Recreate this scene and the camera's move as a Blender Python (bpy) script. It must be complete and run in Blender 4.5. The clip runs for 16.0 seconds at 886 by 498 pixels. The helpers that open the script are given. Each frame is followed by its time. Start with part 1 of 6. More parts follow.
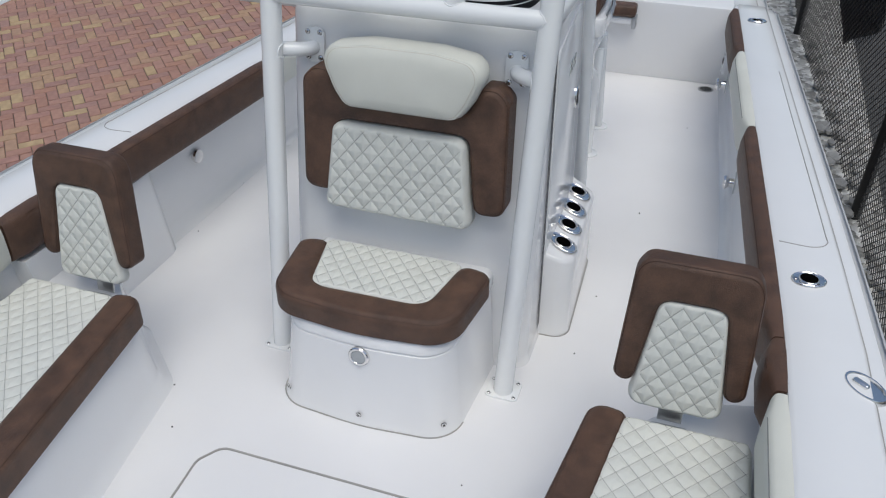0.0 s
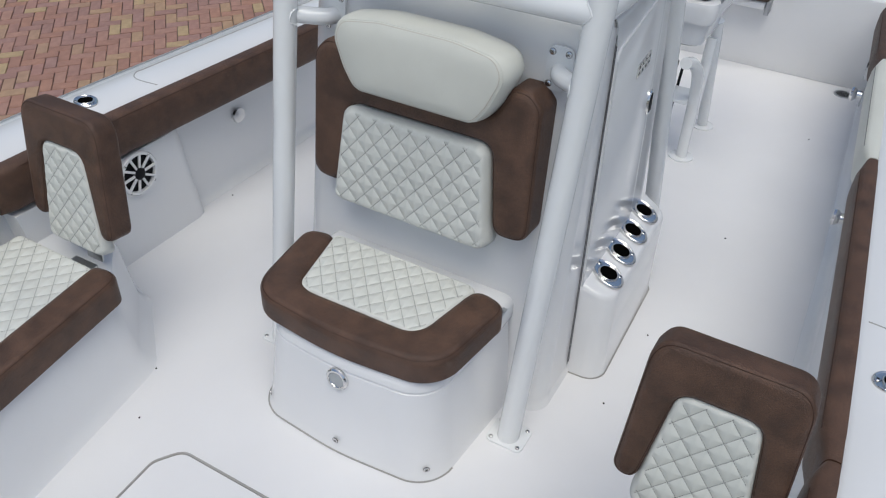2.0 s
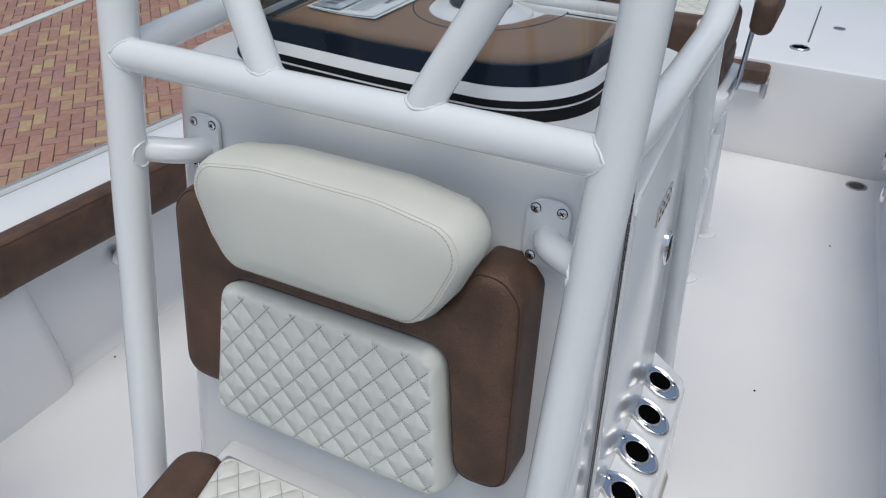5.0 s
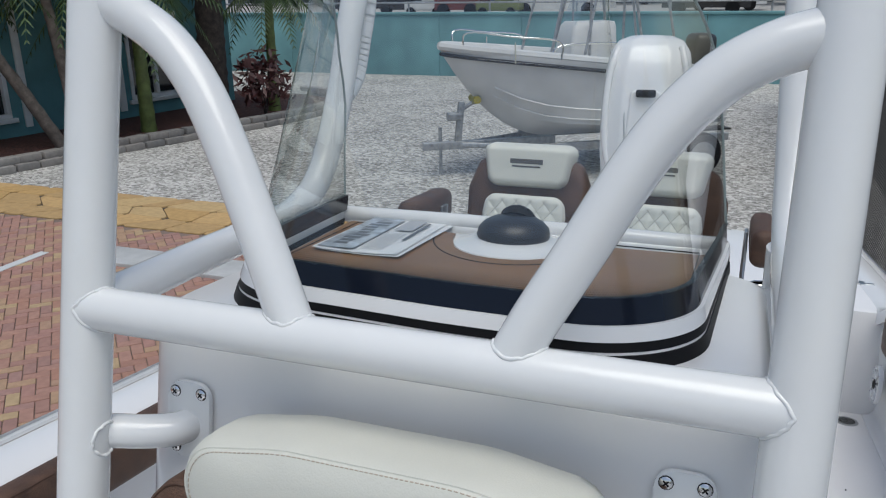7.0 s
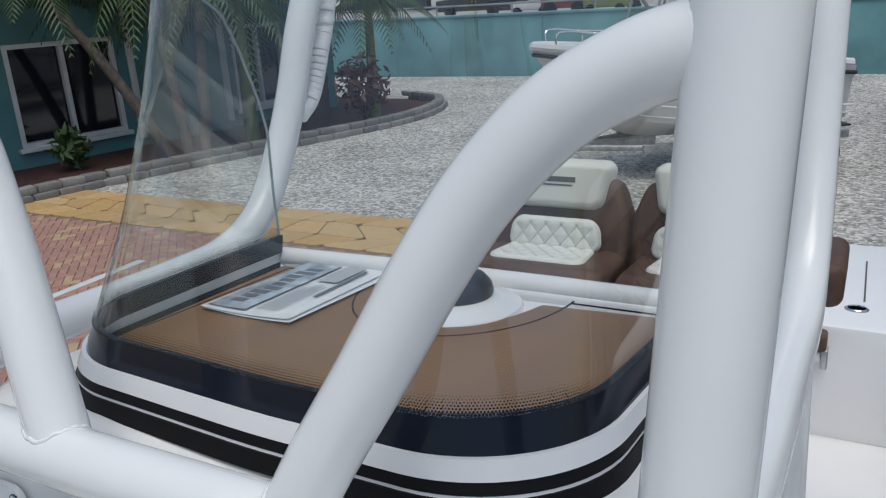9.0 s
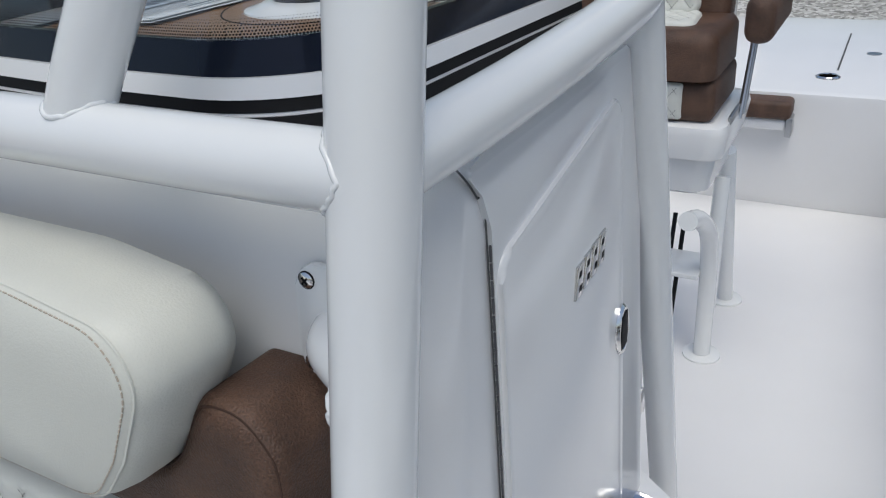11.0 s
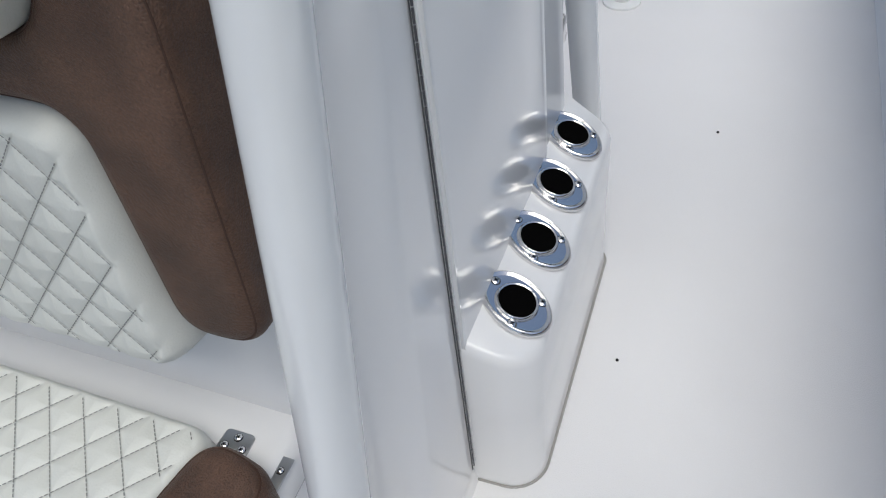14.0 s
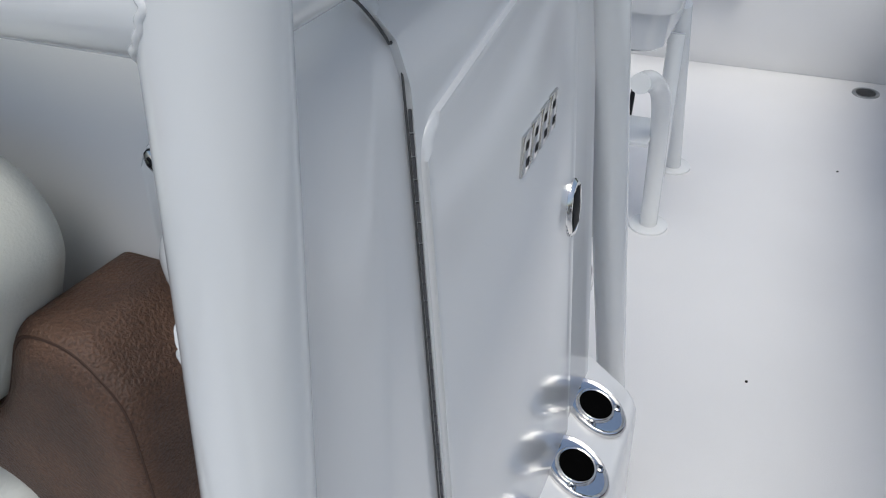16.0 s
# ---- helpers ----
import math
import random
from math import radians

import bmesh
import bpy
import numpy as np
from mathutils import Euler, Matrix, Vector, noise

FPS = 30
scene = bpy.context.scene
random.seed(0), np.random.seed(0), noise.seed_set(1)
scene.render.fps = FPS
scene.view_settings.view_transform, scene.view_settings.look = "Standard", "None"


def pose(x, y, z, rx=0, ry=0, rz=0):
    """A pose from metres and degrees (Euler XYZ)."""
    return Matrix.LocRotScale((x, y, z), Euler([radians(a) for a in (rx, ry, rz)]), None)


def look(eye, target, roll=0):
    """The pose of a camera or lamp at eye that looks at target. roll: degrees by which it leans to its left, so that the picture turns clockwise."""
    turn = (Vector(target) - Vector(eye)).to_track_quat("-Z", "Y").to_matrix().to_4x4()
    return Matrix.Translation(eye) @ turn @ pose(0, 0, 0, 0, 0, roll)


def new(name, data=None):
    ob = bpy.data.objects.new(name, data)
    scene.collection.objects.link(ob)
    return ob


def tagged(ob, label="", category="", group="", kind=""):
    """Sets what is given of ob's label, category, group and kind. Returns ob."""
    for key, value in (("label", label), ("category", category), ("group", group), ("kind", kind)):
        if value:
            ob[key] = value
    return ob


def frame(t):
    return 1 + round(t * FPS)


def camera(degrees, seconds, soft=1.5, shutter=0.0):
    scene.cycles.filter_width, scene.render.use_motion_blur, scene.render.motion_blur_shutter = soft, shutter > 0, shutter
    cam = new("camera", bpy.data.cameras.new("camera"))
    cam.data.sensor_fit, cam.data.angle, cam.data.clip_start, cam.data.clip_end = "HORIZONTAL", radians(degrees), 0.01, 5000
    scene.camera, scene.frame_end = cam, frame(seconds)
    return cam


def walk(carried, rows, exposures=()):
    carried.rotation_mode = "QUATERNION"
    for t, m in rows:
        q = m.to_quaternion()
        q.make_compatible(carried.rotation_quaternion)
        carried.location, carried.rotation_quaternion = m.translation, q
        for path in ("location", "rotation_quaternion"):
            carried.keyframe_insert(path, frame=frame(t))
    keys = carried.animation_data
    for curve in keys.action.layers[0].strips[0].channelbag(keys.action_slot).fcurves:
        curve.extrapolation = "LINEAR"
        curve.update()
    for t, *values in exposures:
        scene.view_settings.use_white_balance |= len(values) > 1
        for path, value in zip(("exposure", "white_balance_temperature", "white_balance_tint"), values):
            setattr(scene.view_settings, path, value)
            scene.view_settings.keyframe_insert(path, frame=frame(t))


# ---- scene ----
cam = camera(58.3, 16.0, 1.15)
# The boat stands bow-high on its trailer: BOAT turns its deck's axes into the world's.
BOAT = pose(0, 0, 0, -4.7, 0, 0)
# seconds, eye, target and roll, in the boat's axes
PATH = [
    (0, (0.881, -2.295, 2.003), (0.361, -0.71, 0.9), 0.5),
    (0.5, (1.014, -2.156, 1.988), (0.405, -0.619, 0.861), 1.0),
    (1, (1.027, -2.014, 1.958), (0.35, -0.529, 0.803), 1.4),
    (1.5, (1.002, -1.871, 1.955), (0.274, -0.431, 0.774), 1.7),
    (2, (1.017, -1.754, 1.945), (0.25, -0.354, 0.739), 2.1),
    (2.5, (1.063, -1.566, 1.934), (0.267, -0.201, 0.707), 2.4),
    (3, (1.067, -1.431, 1.89), (0.254, -0.096, 0.642), 2.6),
    (3.2, (1.049, -1.387, 1.853), (0.237, -0.06, 0.597), 2.5),
    (5.3, (0.643, -0.968, 1.761), (-0.086, 0.614, 0.778), 1.4),
    (5.5, (0.626, -0.935, 1.769), (-0.102, 0.69, 0.858), 1.4),
    (6, (0.556, -0.857, 1.692), (-0.168, 0.874, 0.998), 1.0),
    (6.5, (0.438, -0.874, 1.599), (-0.254, 0.922, 1.054), 0.9),
    (7, (0.372, -0.846, 1.635), (-0.295, 0.976, 1.151), 0.8),
    (7.5, (0.38, -0.73, 1.666), (-0.326, 1.086, 1.213), 0.5),
    (8, (0.438, -0.561, 1.678), (-0.352, 1.225, 1.248), 0.0),
    (8.2, (0.454, -0.517, 1.679), (-0.376, 1.253, 1.256), -0.6),
    (10.3, (0.695, -0.442, 1.547), (-0.273, 1.148, 0.816), -2.3),
    (10.5, (0.716, -0.449, 1.526), (-0.24, 1.127, 0.75), -3.0),
    (11, (0.756, -0.451, 1.481), (-0.145, 1.098, 0.594), -4.0),
    (11.5, (0.767, -0.459, 1.445), (-0.062, 1.058, 0.439), -4.8),
    (12, (0.76, -0.475, 1.402), (0.004, 0.996, 0.276), -5.5),
    (12.5, (0.757, -0.482, 1.37), (0.069, 0.924, 0.124), -6.0),
    (13, (0.759, -0.489, 1.334), (0.118, 0.841, -0.015), -6.8),
    (13.5, (0.761, -0.492, 1.305), (0.152, 0.777, -0.116), -7.0),
    (14, (0.764, -0.477, 1.29), (0.164, 0.768, -0.155), -7.0),
    (14.5, (0.76, -0.437, 1.303), (0.149, 0.837, -0.113), -6.3),
    (15, (0.742, -0.391, 1.325), (0.115, 0.945, -0.024), -4.8),
    (15.5, (0.726, -0.361, 1.36), (0.061, 1.046, 0.105), -4.0),
    (16, (0.697, -0.299, 1.396), (-0.013, 1.157, 0.223), -3.0),
]
walk(cam, [(t, BOAT @ look(eye, target, roll)) for t, eye, target, roll in PATH], exposures=((0, -0.33), (3.2, -0.32), (6, -0.27), (16, -0.27)))

# ---------- world and light ----------
world = bpy.data.worlds.new("sky")
scene.world = world
world.use_nodes = True
wn, wl = world.node_tree.nodes, world.node_tree.links
sky = wn.new("ShaderNodeTexSky")
sky.sky_type = "NISHITA"
sky.sun_disc = False
sky.sun_elevation, sky.sun_rotation = radians(71), radians(145)
sky.dust_density, sky.air_density, sky.ozone_density = 2.5, 1.2, 1.0
wl.new(sky.outputs[0], wn["Background"].inputs[0])
wn["Background"].inputs[1].default_value = 0.13
sun_data = bpy.data.lights.new("sun", "SUN")
sun_data.energy, sun_data.angle, sun_data.color = 1.9, radians(45), (0.968, 0.985, 0.928)
sun = new("sun", sun_data)
SUN_FROM = Vector((0.25, -0.35, 1.3))
sun.matrix_world = look(SUN_FROM * 10, (0, 0, 0))

# ---------- materials ----------
def material(name, color, rough=0.5, metal=0.0, vary=0.06, scale=4.0, bump=0.0, bump_scale=60.0, coat=0.0, fine=0.03, spread=(), spec=0.5):
    """A surface with broad and fine variation of colour and roughness and a fine relief."""
    m = bpy.data.materials.new(name)
    m.use_nodes = True
    n, l = m.node_tree.nodes, m.node_tree.links
    b = n["Principled BSDF"]
    b.inputs["Roughness"].default_value, b.inputs["Metallic"].default_value = rough, metal
    b.inputs["Coat Weight"].default_value = coat
    b.inputs["Coat Roughness"].default_value = 0.08
    b.inputs["Specular IOR Level"].default_value = spec
    co = n.new("ShaderNodeTexCoord")
    broad, grain = n.new("ShaderNodeTexNoise"), n.new("ShaderNodeTexNoise")
    broad.inputs["Scale"].default_value, broad.inputs["Detail"].default_value = scale, 5
    grain.inputs["Scale"].default_value, grain.inputs["Detail"].default_value = bump_scale, 3
    l.new(co.outputs["Object"], broad.inputs[0])
    l.new(co.outputs["Object"], grain.inputs[0])
    ramp = n.new("ShaderNodeValToRGB")
    dark = [c * (1 - vary * 2) for c in color]
    light = [min(1, c * (1 + vary)) for c in color]
    if spread:
        dark, light = spread
    ramp.color_ramp.elements[0].position, ramp.color_ramp.elements[0].color = 0.32, (*dark, 1)
    ramp.color_ramp.elements[1].position, ramp.color_ramp.elements[1].color = 0.68, (*light, 1)
    l.new(broad.outputs[0], ramp.inputs[0])
    mix = n.new("ShaderNodeMix")
    mix.data_type, mix.blend_type = "RGBA", "MULTIPLY"
    mix.inputs[0].default_value = 1.0
    fr = n.new("ShaderNodeMapRange")
    fr.inputs[3].default_value, fr.inputs[4].default_value = 1 - fine * 2, 1 + fine
    l.new(grain.outputs[0], fr.inputs[0])
    l.new(ramp.outputs[0], mix.inputs[6])
    l.new(fr.outputs[0], mix.inputs[7])
    l.new(mix.outputs[2], b.inputs["Base Color"])
    rr = n.new("ShaderNodeMapRange")
    rr.inputs[3].default_value, rr.inputs[4].default_value = rough * 0.85, min(1, rough * 1.2)
    l.new(broad.outputs[0], rr.inputs[0])
    l.new(rr.outputs[0], b.inputs["Roughness"])
    if bump:
        bp = n.new("ShaderNodeBump")
        bp.inputs["Strength"].default_value, bp.inputs["Distance"].default_value = bump, 0.002
        l.new(grain.outputs[0], bp.inputs["Height"])
        l.new(bp.outputs[0], b.inputs["Normal"])
    return m


GEL = material("white_gelcoat", (0.80, 0.80, 0.80), 0.16, vary=0.012, scale=2.0, coat=0.35, fine=0.006, bump=0.012, bump_scale=9)
DECK = material("nonskid_deck", (0.80, 0.795, 0.80), 0.5, vary=0.02, scale=1.6, bump=0.35, bump_scale=420, fine=0.02)
PIPE = material("white_powder_coat", (0.80, 0.81, 0.81), 0.2, vary=0.012, scale=5, coat=0.4, fine=0.008, bump=0.03, bump_scale=30)
BROWN = material("brown_vinyl", (0.13, 0.065, 0.04), 0.5, scale=17, bump=1.0, bump_scale=410, fine=0.42, spread=((0.078, 0.039, 0.024), (0.152, 0.079, 0.049)))
# near-black without gloss: the shade inside a deep hole, given as colour
BORE_SHADE = material("bore_shade_black", (0.003, 0.003, 0.003), 1.0, spec=0.0)
CREAM = material("cream_vinyl", (0.66, 0.66, 0.595), 0.48, vary=0.02, scale=7, bump=0.25, bump_scale=420, fine=0.02)
QUILT = material("quilted_white_vinyl", (0.68, 0.685, 0.635), 0.45, vary=0.025, scale=9, bump=0.25, bump_scale=400, fine=0.02)
THREAD = material("grey_thread", (0.22, 0.22, 0.21), 0.8)
SEAM = material("dark_brown_seam", (0.055, 0.026, 0.016), 0.7)
TAN_THREAD = material("tan_thread", (0.50, 0.43, 0.35), 0.8)
CHROME = material("polished_steel", (0.80, 0.79, 0.78), 0.14, metal=1.0, vary=0.03)
STEEL = material("brushed_steel", (0.50, 0.51, 0.52), 0.32, metal=1.0, bump=0.1)
BLACK = material("black_plastic", (0.006, 0.006, 0.007), 0.6, spec=0.25)
RUBBER = material("black_rubber", (0.006, 0.006, 0.007), 0.5, spec=0.2)
FRIT = material("navy_glazed_band", (0.005, 0.008, 0.018), 0.1, spec=0.3)
DASH = material("teak_coloured_dash", (0.23, 0.115, 0.045), 0.42, scale=9, bump=0.15, bump_scale=240, spread=((0.20, 0.10, 0.04), (0.26, 0.135, 0.055)))
LENS = material("frosted_lens", (0.42, 0.44, 0.45), 0.25)
GAP = material("dark_joint", (0.10, 0.10, 0.10), 0.8)
CAULK = material("grey_caulk", (0.36, 0.35, 0.33), 0.6)


def glass(name, tint, rough=0.0, clear=0.93):
    """A thin clear sheet: mostly straight through, with its own reflection."""
    m = bpy.data.materials.new(name)
    m.use_nodes = True
    n, l = m.node_tree.nodes, m.node_tree.links
    n.remove(n["Principled BSDF"])
    tr, gl, mix, fr = n.new("ShaderNodeBsdfTransparent"), n.new("ShaderNodeBsdfGlossy"), n.new("ShaderNodeMixShader"), n.new("ShaderNodeLayerWeight")
    tr.inputs[0].default_value = (*tint, 1)
    gl.inputs["Roughness"].default_value = rough
    fr.inputs[0].default_value = 0.5
    steep, gain = n.new("ShaderNodeMath"), n.new("ShaderNodeMath")
    steep.operation, steep.inputs[1].default_value = "POWER", 4.0
    gain.operation, gain.inputs[1].default_value, gain.inputs[2].default_value = "MULTIPLY_ADD", 0.72, 0.10
    l.new(fr.outputs["Facing"], steep.inputs[0])
    l.new(steep.outputs[0], gain.inputs[0])
    l.new(gain.outputs[0], mix.inputs[0])
    l.new(tr.outputs[0], mix.inputs[1])
    l.new(gl.outputs[0], mix.inputs[2])
    l.new(mix.outputs[0], n["Material Output"].inputs[0])
    return m


GLASS = glass("clear_acrylic", (0.94, 0.965, 0.955))

# ---------- builders ----------
ORIGIN, FRAME = {}, {}


def thing(name, label, category, base=(0, 0, 0), group="", kind="", frame_of=None):
    """An Empty at the base of a thing; its parts are given in the same axes (the boat's, or the world's)."""
    ob = new(name)
    ob.empty_display_size = 0.1
    ob.matrix_world = (BOAT if frame_of is None else frame_of) @ Matrix.Translation(base)
    ORIGIN[ob] = Vector(base)
    return tagged(ob, label, category, group, kind)


GROUND_AXES = Matrix.Identity(4)


def finish(ob, sharp=40, weighted=False):
    me = ob.data
    for p in me.polygons:
        p.use_smooth = True
    me.set_sharp_from_angle(angle=radians(sharp))
    if weighted:
        mod = ob.modifiers.new("normals", "WEIGHTED_NORMAL")
        mod.keep_sharp = True


def part(name, bm, mat, parent, label="", sharp=40, weighted=False):
    """Links a bmesh as one mesh under a thing, or under a part of it."""
    org = ORIGIN[parent]
    bmesh.ops.recalc_face_normals(bm, faces=bm.faces)
    bmesh.ops.translate(bm, verts=bm.verts, vec=-org)
    me = bpy.data.meshes.new(name)
    bm.to_mesh(me)
    bm.free()
    for m in (mat if isinstance(mat, (list, tuple)) else (mat,)):
        me.materials.append(m)
    ob = new(name, me)
    ob.parent = parent
    ORIGIN[ob] = org
    finish(ob, sharp, weighted)
    return tagged(ob, label)


def single(name, bm, mat, label, category, base=(0, 0, 0), group="", kind="", axes=None, sharp=40, weighted=False):
    """A thing that is one mesh."""
    bmesh.ops.recalc_face_normals(bm, faces=bm.faces)
    bmesh.ops.translate(bm, verts=bm.verts, vec=-Vector(base))
    me = bpy.data.meshes.new(name)
    bm.to_mesh(me)
    bm.free()
    for m in (mat if isinstance(mat, (list, tuple)) else (mat,)):
        me.materials.append(m)
    ob = new(name, me)
    ob.matrix_world = (BOAT if axes is None else axes) @ Matrix.Translation(base)
    ORIGIN[ob] = Vector(base)
    finish(ob, sharp, weighted)
    return tagged(ob, label, category, group, kind)


def spline(points, steps=8):
    """Points on a smooth curve through the given ones."""
    pts = [Vector(p) for p in points]
    if len(pts) < 3:
        return pts
    ext = [2 * pts[0] - pts[1], *pts, 2 * pts[-1] - pts[-2]]
    out = []
    for i in range(1, len(ext) - 2):
        a, b, c, d = ext[i - 1:i + 3]
        for k in range(steps):
            t = k / steps
            out.append(0.5 * (2 * b + (c - a) * t + (2 * a - 5 * b + 4 * c - d) * t * t + (3 * b - a - 3 * c + d) * t ** 3))
    out.append(pts[-1])
    return out


def tube(bm, path, r, n=20, cap=True, r_end=None):
    """A round bar along a path."""
    path = [Vector(p) for p in path]
    rings, side = [], None
    for i, p in enumerate(path):
        d = (path[min(i + 1, len(path) - 1)] - path[max(i - 1, 0)]).normalized()
        if side is None:
            side = d.orthogonal().normalized()
        side = (side - d * side.dot(d)).normalized()
        up = d.cross(side)
        rad = r if r_end is None else r + (r_end - r) * i / (len(path) - 1)
        rings.append([bm.verts.new(p + rad * (math.cos(a) * side + math.sin(a) * up)) for a in [2 * math.pi * k / n for k in range(n)]])
    for a, b in zip(rings, rings[1:]):
        for k in range(n):
            bm.faces.new((a[k], a[(k + 1) % n], b[(k + 1) % n], b[k]))
    if cap:
        bm.faces.new(rings[0][::-1])
        bm.faces.new(rings[-1])
    return bm


def lathe(bm, profile, m=Matrix.Identity(4), n=28, sx=1.0, sy=1.0):
    """Turns a profile of (radius, height) round the z axis of m; sx, sy make it oval."""
    rings = []
    for r, z in profile:
        rings.append([bm.verts.new(m @ Vector((r * sx * math.cos(2 * math.pi * k / n), r * sy * math.sin(2 * math.pi * k / n), z))) for k in range(n)])
    for a, b in zip(rings, rings[1:]):
        for k in range(n):
            bm.faces.new((a[k], a[(k + 1) % n], b[(k + 1) % n], b[k]))
    bm.faces.new(rings[0][::-1])
    bm.faces.new(rings[-1])
    return bm


def block(bm, x0, x1, y0, y1, z0, z1, bevel=0.0, m=None, seg=3):
    vs = [bm.verts.new((x, y, z)) for x in (x0, x1) for y in (y0, y1) for z in (z0, z1)]
    fs = [bm.faces.new([vs[i] for i in f]) for f in ((0, 1, 3, 2), (4, 6, 7, 5), (0, 4, 5, 1), (2, 3, 7, 6), (0, 2, 6, 4), (1, 5, 7, 3))]
    if bevel:
        es = list({e for f in fs for e in f.edges})
        made = bmesh.ops.bevel(bm, geom=es, offset=bevel, segments=seg, profile=0.5, affect="EDGES")
        vs = list({v for f in made["faces"] for v in f.verts} | {v for v in vs if v.is_valid})
    if m is not None:
        bmesh.ops.transform(bm, matrix=m, verts=[v for v in vs if v.is_valid])
    return bm


def rounded(points, radii, seg=6):
    """A 2D outline with its corners rounded to arcs."""
    out = []
    n = len(points)
    if not isinstance(radii, (list, tuple)):
        radii = [radii] * n
    for i, r in enumerate(radii):
        p = Vector(points[i]).to_2d()
        a, b = Vector(points[i - 1]).to_2d() - p, Vector(points[(i + 1) % n]).to_2d() - p
        if r <= 0:
            out.append(p)
            continue
        half = a.angle(b) / 2
        cut = min(r / max(math.tan(half), 0.05), a.length * 0.48, b.length * 0.48)
        s, e = p + a.normalized() * cut, p + b.normalized() * cut
        mid = a.normalized() + b.normalized()
        if mid.length < 1e-5:
            out += [s.lerp(e, k / seg) for k in range(seg + 1)]
            continue
        c = p + mid.normalized() * (cut / math.cos(half))
        rad, sweep = (s - c).length, math.pi - 2 * half
        u = (s - c).normalized()
        v = (e - c) - u * (e - c).dot(u)
        v = v.normalized() if v.length > 1e-9 else Vector((-u.y, u.x))
        for k in range(seg + 1):
            t = sweep * k / seg
            out.append(c + rad * (math.cos(t) * u + math.sin(t) * v))
    return out


def resample(outline, step):
    """The same closed outline in equal small steps."""
    pts = np.array([(p[0], p[1]) for p in outline], dtype=float)
    nxt = np.roll(pts, -1, axis=0)
    seg = np.hypot(*(nxt - pts).T)
    at = np.concatenate(([0], np.cumsum(seg)))
    n = max(24, int(at[-1] / step))
    where = np.arange(n) * at[-1] / n
    closed = np.vstack((pts, pts[:1]))
    return np.stack((np.interp(where, at, closed[:, 0]), np.interp(where, at, closed[:, 1])), axis=1)


def drawn_in(pts, distances, step=0.0012):
    """Outlines drawn in by the given growing distances, easing their corners on the way."""
    x, y = pts[:, 0], pts[:, 1]
    sign = 1.0 if np.sum(np.roll(x, 1) * y - x * np.roll(y, 1)) > 0 else -1.0
    rings, cur, done = [], pts.copy(), 0.0
    for d in distances:
        k = max(0, int(math.ceil((d - done) / step - 1e-6)))
        for _ in range(k):
            t = np.roll(cur, -1, axis=0) - np.roll(cur, 1, axis=0)
            t /= np.maximum(np.hypot(t[:, 0], t[:, 1]), 1e-9)[:, None]
            cur = cur + sign * (d - done) / k * np.stack((-t[:, 1], t[:, 0]), axis=1)
            for _ in range(2):
                cur = 0.25 * np.roll(cur, 1, axis=0) + 0.5 * cur + 0.25 * np.roll(cur, -1, axis=0)
        done = d
        rings.append(cur.copy())
    return rings


def slab(bm, outline, m, depth, edge=0.0, seg=4, back_edge=0.0):
    """An outline in m's xy plane made depth thick along z, its front edge rounded."""
    if edge >= 0.012:
        pts = resample(outline, 0.005)
        turn = [math.pi / 2 * k / 8 for k in range(9)]
        ds = [edge * (1 - math.cos(a)) for a in turn]
        zs = [depth - edge + edge * math.sin(a) for a in turn]
        rings = [[m @ Vector((p[0], p[1], z)) for p in ring] for ring, z in zip(drawn_in(pts, ds), zs)]
        if back_edge:
            turn = [math.pi / 2 * k / 4 for k in range(5)]
            back = drawn_in(pts, [back_edge * (1 - math.cos(a)) for a in turn])
            low = [[m @ Vector((p[0], p[1], back_edge - back_edge * math.sin(a))) for p in ring] for ring, a in zip(back, turn)][::-1]
        else:
            low = [[m @ Vector((p[0], p[1], 0)) for p in pts]]
        return loft(bm, low + rings)
    low = [bm.verts.new(m @ Vector((p[0], p[1], 0))) for p in outline]
    high = [bm.verts.new(m @ Vector((p[0], p[1], depth))) for p in outline]
    n = len(outline)
    front = bm.faces.new(high)
    back = bm.faces.new(low[::-1])
    for k in range(n):
        bm.faces.new((low[k], low[(k + 1) % n], high[(k + 1) % n], high[k]))
    if edge:
        bmesh.ops.bevel(bm, geom=list(front.edges), offset=edge, segments=seg, profile=0.5, affect="EDGES", clamp_overlap=True)
    return bm


